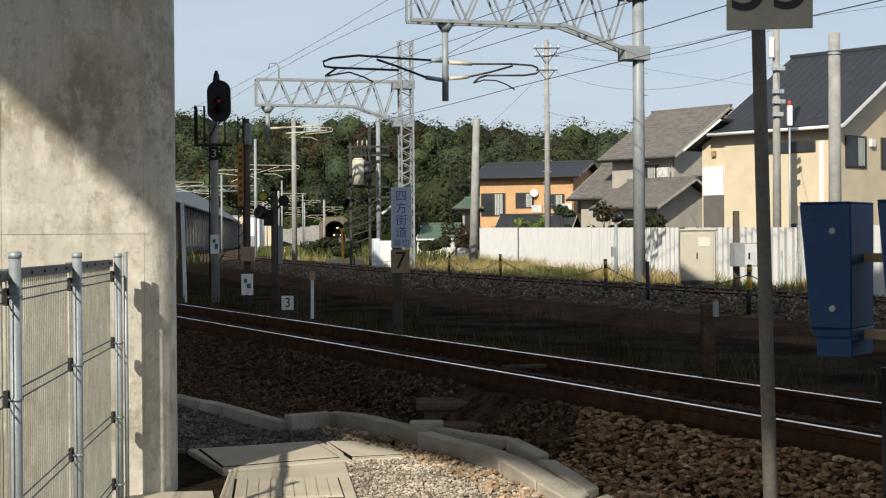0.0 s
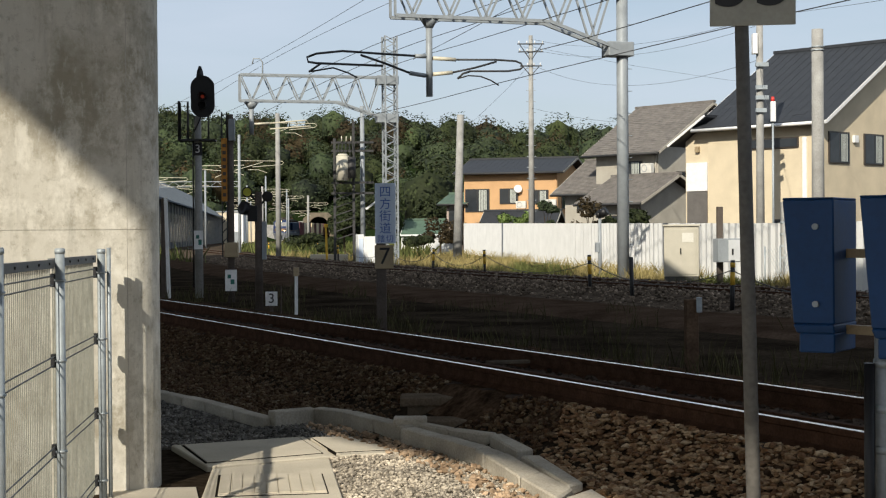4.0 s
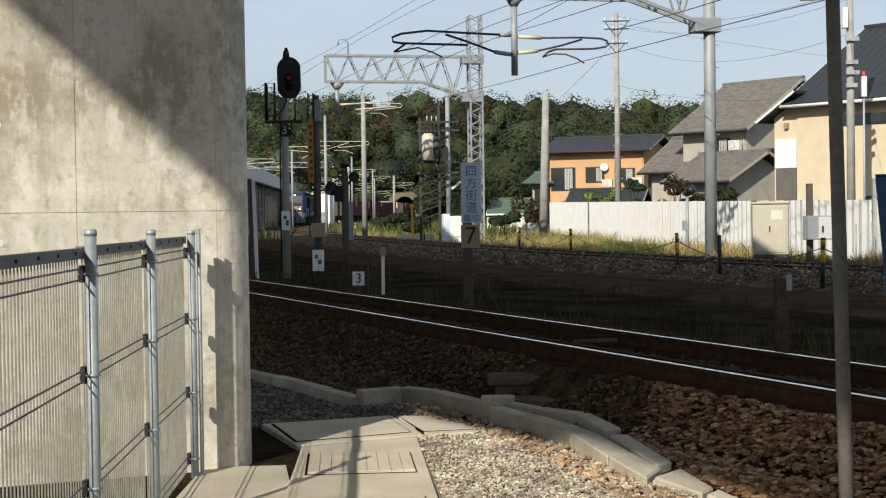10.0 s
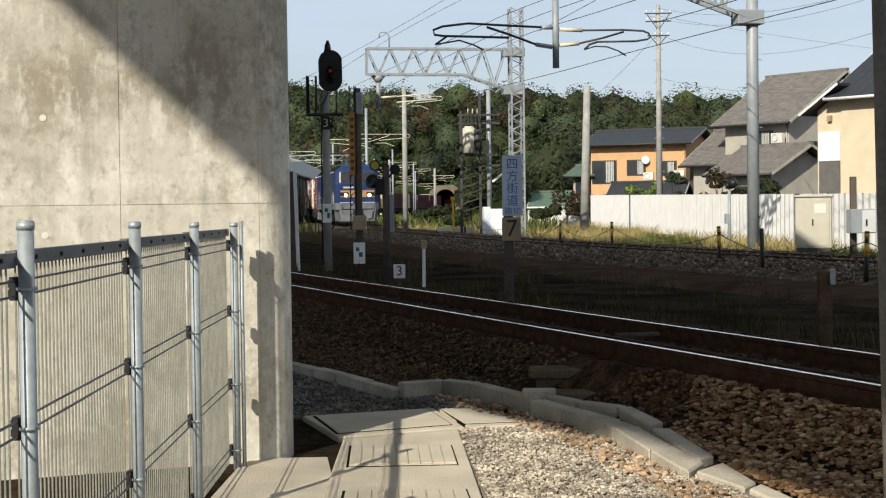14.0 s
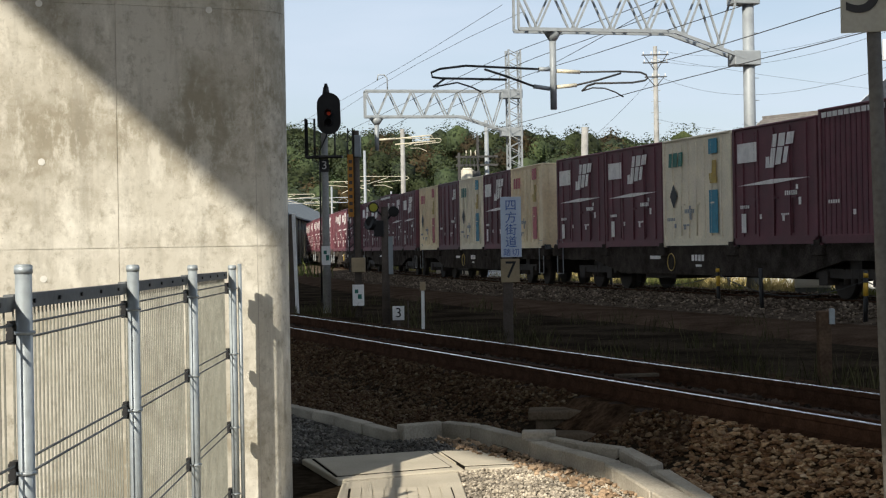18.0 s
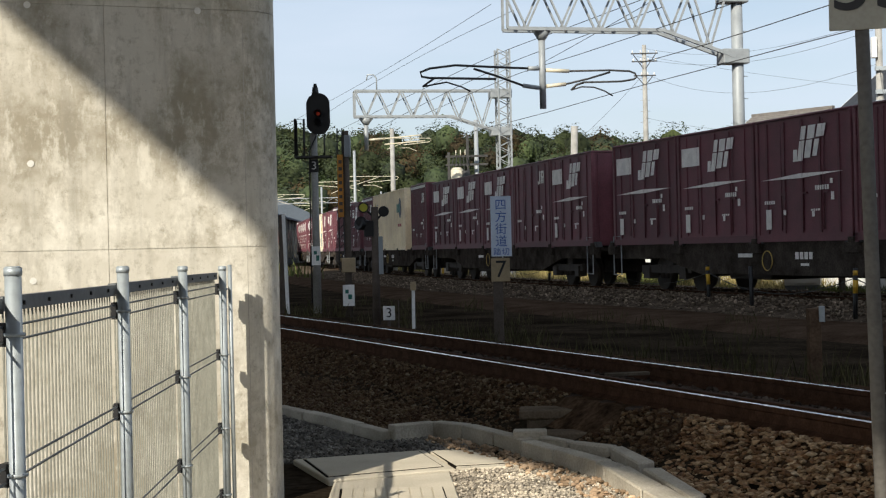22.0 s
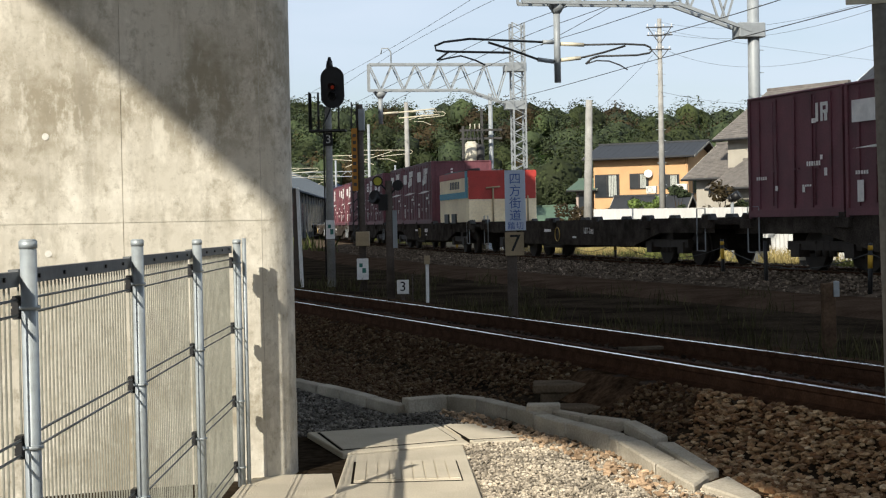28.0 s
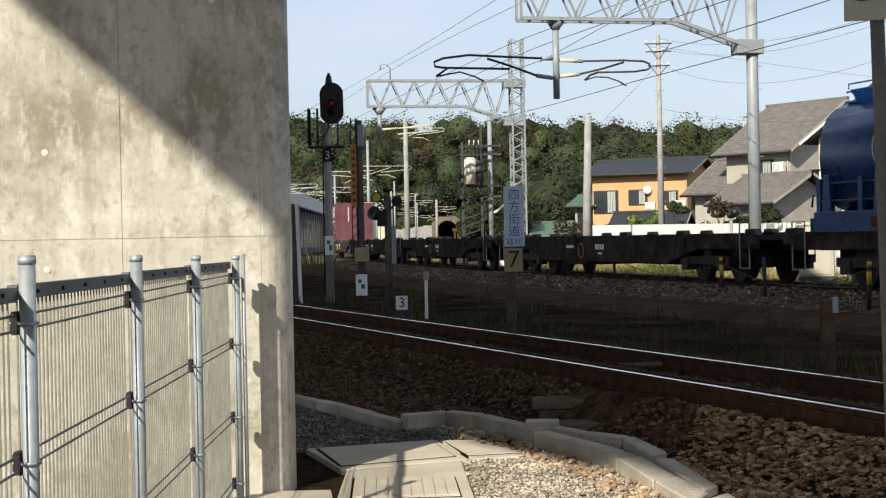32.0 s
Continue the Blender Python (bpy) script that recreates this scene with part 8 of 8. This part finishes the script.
g = random.Random(4)
green, autumn, ever = [], [], []
for k in range(1500):
    x = g.uniform(-110, 105)
    y = g.uniform(205, 452) if g.random() < 0.75 else g.uniform(405, 450)
    if hill_z(x, y) < 1.2 and not (y < 300 and x > 0):
        continue
    if abs(x + 24) < 7 and y < 348:
        continue
    r = g.uniform(2.4, 5.2)
    h = r * g.uniform(0.8, 1.35)
    row = (x, y, hill_z(x, y) + h * g.uniform(0.5, 1.1), r, h)
    (green if g.random() < 0.5 else autumn if g.random() < 0.3 else ever).append(row)
LEAFD = mat("foliage_dark", (0.024, 0.040, 0.014), 0.8, 0, 0.09, 0.35, 0, 2.0, (0.042, 0.060, 0.020), 0, 0, 0, 0.5)
leaves("wood", green, 430, 0.36, 1, LEAF, "green broadleaf woods on the hill")
leaves("wood", autumn, 430, 0.36, 2, LEAFB, "autumn tinted woods on the hill")
leaves("wood", ever, 430, 0.36, 3, LEAFD, "dark evergreen woods on the hill")


def tree(x, y, z, h, r, seed, material, label, per=600, leaf=0.16, crowns=7):
    """A tapered trunk with limbs, and a crown of many small leaves in several clumps."""
    q = random.Random(seed)
    t = thing("tree", pose(x, y, z), label, "tree", "trees")
    bm = B()
    rod(bm, (0, 0, -0.2), (q.uniform(-0.1, 0.1), 0, h * 0.55), 0.05 * h ** 0.8, 0.02 * h ** 0.8, 8)
    tips = []
    for k in range(crowns):
        a = q.uniform(0, 6.28)
        p = Vector((math.cos(a) * r * q.uniform(0.3, 0.75), math.sin(a) * r * q.uniform(0.3, 0.75), h * q.uniform(0.45, 0.95)))
        rod(bm, (0, 0, h * q.uniform(0.3, 0.5)), p, 0.016 * h ** 0.8, 0.006, 5)
        tips.append((p.x, p.y, p.z, r * q.uniform(0.3, 0.5), r * q.uniform(0.25, 0.45)))
    part("trunk", bm, BARK, t)
    V, F = leaf_cloud(tips, per // crowns, leaf, seed)
    me = bpy.data.meshes.new("crown")
    me.from_pydata(V.tolist(), [], F.tolist())
    me.materials.append(material)
    o = new("crown", me)
    o.parent = t
    return t


LEAFL = mat("foliage_light", (0.10, 0.17, 0.03), 0.65, 0, 0.5, 0.35, 0, 4, (0.16, 0.22, 0.05), 0, 0, 0, 0.4)
for args in ((-4.6, 85, 0.1, 3.2, 1.3, 21, LEAF, "green young tree near the transformer", 4500), (-5.2, 80, 0.1, 1.3, 0.8, 22, LEAF, "green shrub near the transformer", 2500), (-0.6, 95, 0.1, 1.5, 1.0, 23, LEAF, "round green garden shrub", 2400), (0.9, 106, 0.1, 2.2, 1.6, 24, LEAFB, "reddish leafy garden shrub", 2000),
             (6.3, 107, 0.1, 2.9, 1.3, 25, LEAFL, "light green garden tree before the orange house", 2800), (8.3, 106, 0.1, 3.6, 1.1, 26, LEAFD, "dark pine in the garden", 2800), (10.2, 80, 0.1, 2.9, 1.5, 27, LEAF, "round hedge shrub beside the grey house", 3000), (8.4, 78, 0.1, 3.3, 1.3, 28, LEAFB, "thin shrub with brown leaves", 700),
             (3.2, 106, 0.1, 2.0, 1.8, 29, LEAFB, "rust coloured hedge in the garden", 2600), (-9, 110, 0.1, 1.3, 1.5, 30, LEAF, "green shrub beside the far track", 2400), (-3.5, 112, 0.1, 4.2, 2.6, 31, LEAF, "broad shrub beside the far track", 3000), (-6.5, 150, 0.1, 5, 3.5, 32, LEAF, "tree below the hill", 3000), (1.5, 150, 0.1, 4.2, 3.4, 33, LEAF, "green tree below the hill", 3000),
             (8, 170, 0.1, 6, 4, 35, LEAF, "green tree behind the houses", 3200), (24, 150, 0.1, 8, 4, 36, LEAFD, "dark tree behind the grey house", 3200)):
    tree(*args, leaf=0.11 if args[1] < 120 else 0.2)

# ---- loose stones, gravel, grass ----
def stones(name, spots, size, material, label, category, seed, flat=0.75):
    """Many small uneven stones: rows of x, y, z; each a squashed, jittered cube."""
    g = np.random.RandomState(seed)
    P = np.array(spots)
    n = len(P)
    gr = (1 + 5 ** 0.5) / 2
    ico = np.array([(x, y * gr, 0) for x in (-1, 1) for y in (-1, 1)] + [(0, x, y * gr) for x in (-1, 1) for y in (-1, 1)] + [(y * gr, 0, x) for x in (-1, 1) for y in (-1, 1)], float) / 1.9
    tri = [(i, j, k) for i, j, k in itertools.combinations(range(12), 3) if max(np.linalg.norm(ico[i] - ico[j]), np.linalg.norm(ico[j] - ico[k]), np.linalg.norm(ico[i] - ico[k])) < 1.2]
    tri = [(i, j, k) if np.dot(np.cross(ico[j] - ico[i], ico[k] - ico[i]), ico[i]) > 0 else (i, k, j) for i, j, k in tri]
    V = ico[None] + g.uniform(-0.36, 0.36, (n, 12, 3))
    V *= (size * g.uniform(0.5, 1.25, (n, 1, 1))) * g.uniform(0.65, 1.2, (n, 1, 3)) * 0.5
    ang = g.uniform(0, 6.283, (n, 3))
    for ax in range(3):
        c, s = np.cos(ang[:, ax])[:, None], np.sin(ang[:, ax])[:, None]
        i, j = [(1, 2), (2, 0), (0, 1)][ax]
        a, b = V[:, :, i].copy(), V[:, :, j].copy()
        V[:, :, i], V[:, :, j] = a * c - b * s, a * s + b * c
    V[:, :, 2] *= flat
    V = (V + P[:, None, :]).reshape(-1, 3)
    F = (np.arange(n)[:, None, None] * 12 + np.array(tri)[None]).reshape(-1, 3)
    me = bpy.data.meshes.new(name)
    me.from_pydata(V.tolist(), [], F.tolist())
    me.materials.append(material)
    return tagged(new(name, me), label, category, "", "stuff")


def blades(name, spots, h0, h1, w, material, label, seed, lean=0.35):
    g = np.random.RandomState(seed)
    P = np.array(spots)
    n = len(P)
    a = g.uniform(0, 6.283, n)
    side = np.stack([np.cos(a), np.sin(a), 0 * a], 1) * (w * g.uniform(0.6, 1.3, n))[:, None]
    h = g.uniform(h0, h1, n)
    tip = P + np.stack([g.normal(0, lean, n) * h, g.normal(0, lean, n) * h, h], 1)
    mid = (P + tip) / 2 + np.stack([0 * h, 0 * h, 0.12 * h], 1)
    V = np.stack([P - side, P + side, mid + side * 0.7, tip, mid - side * 0.7], 1).reshape(-1, 3)
    F = [[5 * i, 5 * i + 1, 5 * i + 2, 5 * i + 3, 5 * i + 4] for i in range(n)]
    me = bpy.data.meshes.new(name)
    me.from_pydata(V.tolist(), [], F)
    me.materials.append(material)
    return tagged(new(name, me), label, "grass", "", "stuff")


def inside(x, y, poly):
    c = False
    j = len(poly) - 1
    for i in range(len(poly)):
        (xi, yi), (xj, yj) = poly[i], poly[j]
        if (yi > y) != (yj > y) and x < (xj - xi) * (y - yi) / (yj - yi) + xi:
            c = not c
        j = i
    return c


g = random.Random(9)
spots, dark = [], []
STONE_EDGE = KERB_LINE[:8] + [(-0.2, 11.92), (-0.1, 11.8), (0.0, 11.72), (0.24, 11.40), (0.55, 11.05), (0.62, 10.8), (0.73, 10.4), (0.77, 10.05), (0.98, 9.27), (1.0, 9.2), (1.13, 8.62), (1.35, 8.06), (1.7, 7.0), (2.1, 6.0)]
KX, KY = [p[0] for p in STONE_EDGE], [p[1] for p in STONE_EDGE]
while len(spots) < 31000:
    u = 4.5 + 20 * g.random() ** 1.6
    v = g.uniform(2.3, 5.52)
    p = near(v, u)
    if p.y < float(np.interp(p.x, KX, KY)) + (0.1 if p.x < -0.3 else 0.03):
        continue
    if -0.3 < p.x < 0.85 and 11.6 < p.y < 12.7 and (p.x < 0.75 or g.random() < 0.6):
        continue
    spots.append((p.x, p.y, ground_z(v) + 0.015 + g.uniform(-0.012, 0.028)))
# sun and shade are in the stone colours, parted near y = 10.6
near_end = [p for p in spots if p[1] < 10.6 + 0.4 * math.sin(7 * p[0])]
stones("ballast_stones", near_end, 0.055, STONE_LIT, "rusty brown ballast stones beside the kerb end, brightened as if sunlit", "ballast", 1, 0.55)
stones("ballast_stones", [p for p in spots if p[1] >= 10.6 + 0.4 * math.sin(7 * p[0])], 0.042, STONE_DIM, "brown ballast stones beside the near rail, dimmed as if shaded", "ballast", 11)
for k in range(9000):
    u = 4 + 26 * g.random() ** 1.3
    v = g.choice((g.uniform(5.8, 6.7), g.uniform(6.8, 8.2)))
    p = near(v, u)
    dark.append((p.x, p.y, ground_z(v) + 0.015 + g.uniform(-0.01, 0.02)))
STONED = mat("ballast_stone_dark", (0.05, 0.037, 0.03), 0.9, 0, 3, 0.35, 0.3, 50, (0.09, 0.07, 0.055), 0, 0, 0, 0.5)
stones("ballast_stones", dark, 0.055, STONED, "dark oily ballast stones between the near rails", "ballast", 2)
YARD = [(-0.7, 10.75), (-0.38, 8.3), (-0.05, 5.6), (1.9, 5.2), (1.2, 7.6), (0.98, 8.5), (0.62, 9.6), (0.3, 10.5), (-0.05, 11.2), (-0.3, 11.25)]
peb, rusty = [], []
while len(peb) < 17000:
    x, y = g.uniform(-0.8, 1.8), g.uniform(6.3, 11.4)
    if inside(x, y, YARD) and g.random() < (9.0 / y) ** 2:
        peb.append((x, y, 0.012 + g.uniform(-0.004, 0.012)))
stones("gravel_stones", peb, 0.024, PEBBLE, "pale grey gravel beside the cover slabs", "gravel", 3)
for k in range(500):
    i = g.randrange(6, 14)
    a, b = Vector(KERB_LINE[i]), Vector(KERB_LINE[i + 1])
    p = a.lerp(b, g.random()) + Vector((-g.uniform(0.08, 0.4) * 0.95, -g.uniform(0.05, 0.2)))
    rusty.append((p.x, p.y, 0.02 + g.uniform(0, 0.02)))
stones("loose_stones", rusty, 0.045, mat("tan_stone", (0.36, 0.24, 0.15), 0.9, 0, 3, 0.3, 0.2, 40, (0.45, 0.33, 0.22), 0, 0, 0, 0.5), "tan stones scattered along the kerb", "stones", 4)
PATCH = [(-1.9, 11.45), (-1.0, 11.9), (-0.45, 11.5), (-0.6, 12.2), (-0.95, 12.75), (-1.4, 12.5), (-2.05, 13.7), (-2.9, 15.2), (-4.5, 15.2), (-3.2, 11.4)]
pp = []
while len(pp) < 5000:
    x, y = g.uniform(-4.5, -0.4), g.uniform(11.3, 15.2)
    if inside(x, y, PATCH):
        pp.append((x, y, 0.012 + g.uniform(-0.004, 0.012)))
stones("gravel_stones", pp, 0.032, PEBBLE_SHADE, "grey gravel stones behind the pier, darkened for its shade", "gravel", 5)
far = []
for k in range(15000):
    s = 14 - 66 * g.random() ** 1.3
    o = g.choice((g.uniform(0.75, 2.5), g.uniform(0.75, 2.8), g.uniform(0.9, 3.0), g.uniform(-0.5, 0.5), g.uniform(-2.2, -0.7)))
    p = on_line(s, o)
    z = float(np.interp(abs(o), [0, 1.5, 2.2, 3.6], [0.44, 0.44, 0.38, 0.13]))
    far.append((p.x, p.y, z + g.uniform(-0.01, 0.03)))
STONEF = mat("ballast_stone_far", (0.12, 0.092, 0.068), 0.9, 0, 3, 0.35, 0.3, 50, (0.26, 0.205, 0.155), 0, 0, 0, 0.7)
stones("ballast_stones", far, 0.06, STONEF, "grey brown ballast stones of the far track", "ballast", 6)

dry, fresh, weeds = [], [], []
for k in range(30000):
    f = g.random()
    y = 30 + 72 * f ** 1.4
    wx = 9.25 + (2.51 - 9.25) * (y - 27) / 76 - 0.15
    s = -(y - 31.97) * 1.05
    tx = on_line(max(-80, min(2, s)), -2.9).x
    if wx - tx < 0.3:
        continue
    x = g.uniform(tx, wx)
    clump = noise.noise(Vector((x * 0.8, y * 0.35, 3)))
    if clump < -0.12 and g.random() < 0.85:
        continue
    (dry if noise.noise(Vector((x * 0.4, y * 0.12, 9))) > -0.12 else fresh).append((x, y, 0.12))
blades("dry_grass", dry, 0.12, 0.62, 0.009, GRASS, "tall dry straw-coloured grass along the white wall", 7)
blades("green_grass", fresh, 0.1, 0.45, 0.011, GRASSG, "green weeds along the white wall", 8)
for k in range(110):
    v, u = g.uniform(8.0, 13.5) if k % 2 else g.uniform(7.9, 9.4), 3 + 34 * g.random() ** 1.3
    q = near(v, u)
    for i in range(g.randrange(10, 46)):
        weeds.append((q.x + g.gauss(0, 0.16), q.y + g.gauss(0, 0.16), 0.2))
WEED = mat("dark_weeds", (0.055, 0.058, 0.026), 0.9, 0, 2, 0.35, 0, 10, (0.10, 0.09, 0.045), 0, 0, 0, 0.5)
blades("weeds", weeds, 0.08, 0.36, 0.006, WEED, "dark dry weeds between the tracks", 9, 0.25)
lot = []
for k in range(5000):
    x, y = g.uniform(-22, 0), g.uniform(74, 150)
    if min((on_line(s) - Vector((x, y))).length for s in range(-140, -35, 6)) < 4.2:
        continue
    lot.append((x, y, 0.1))
blades("green_grass", lot, 0.3, 1.1, 0.06, GRASSG, "rough green grass beside the curve of the far track", 10)


def motions():
    for ob, mid, half, shift, z in MOVING:
        walk(ob, ride_rows(mid, half, shift, z))


motions()
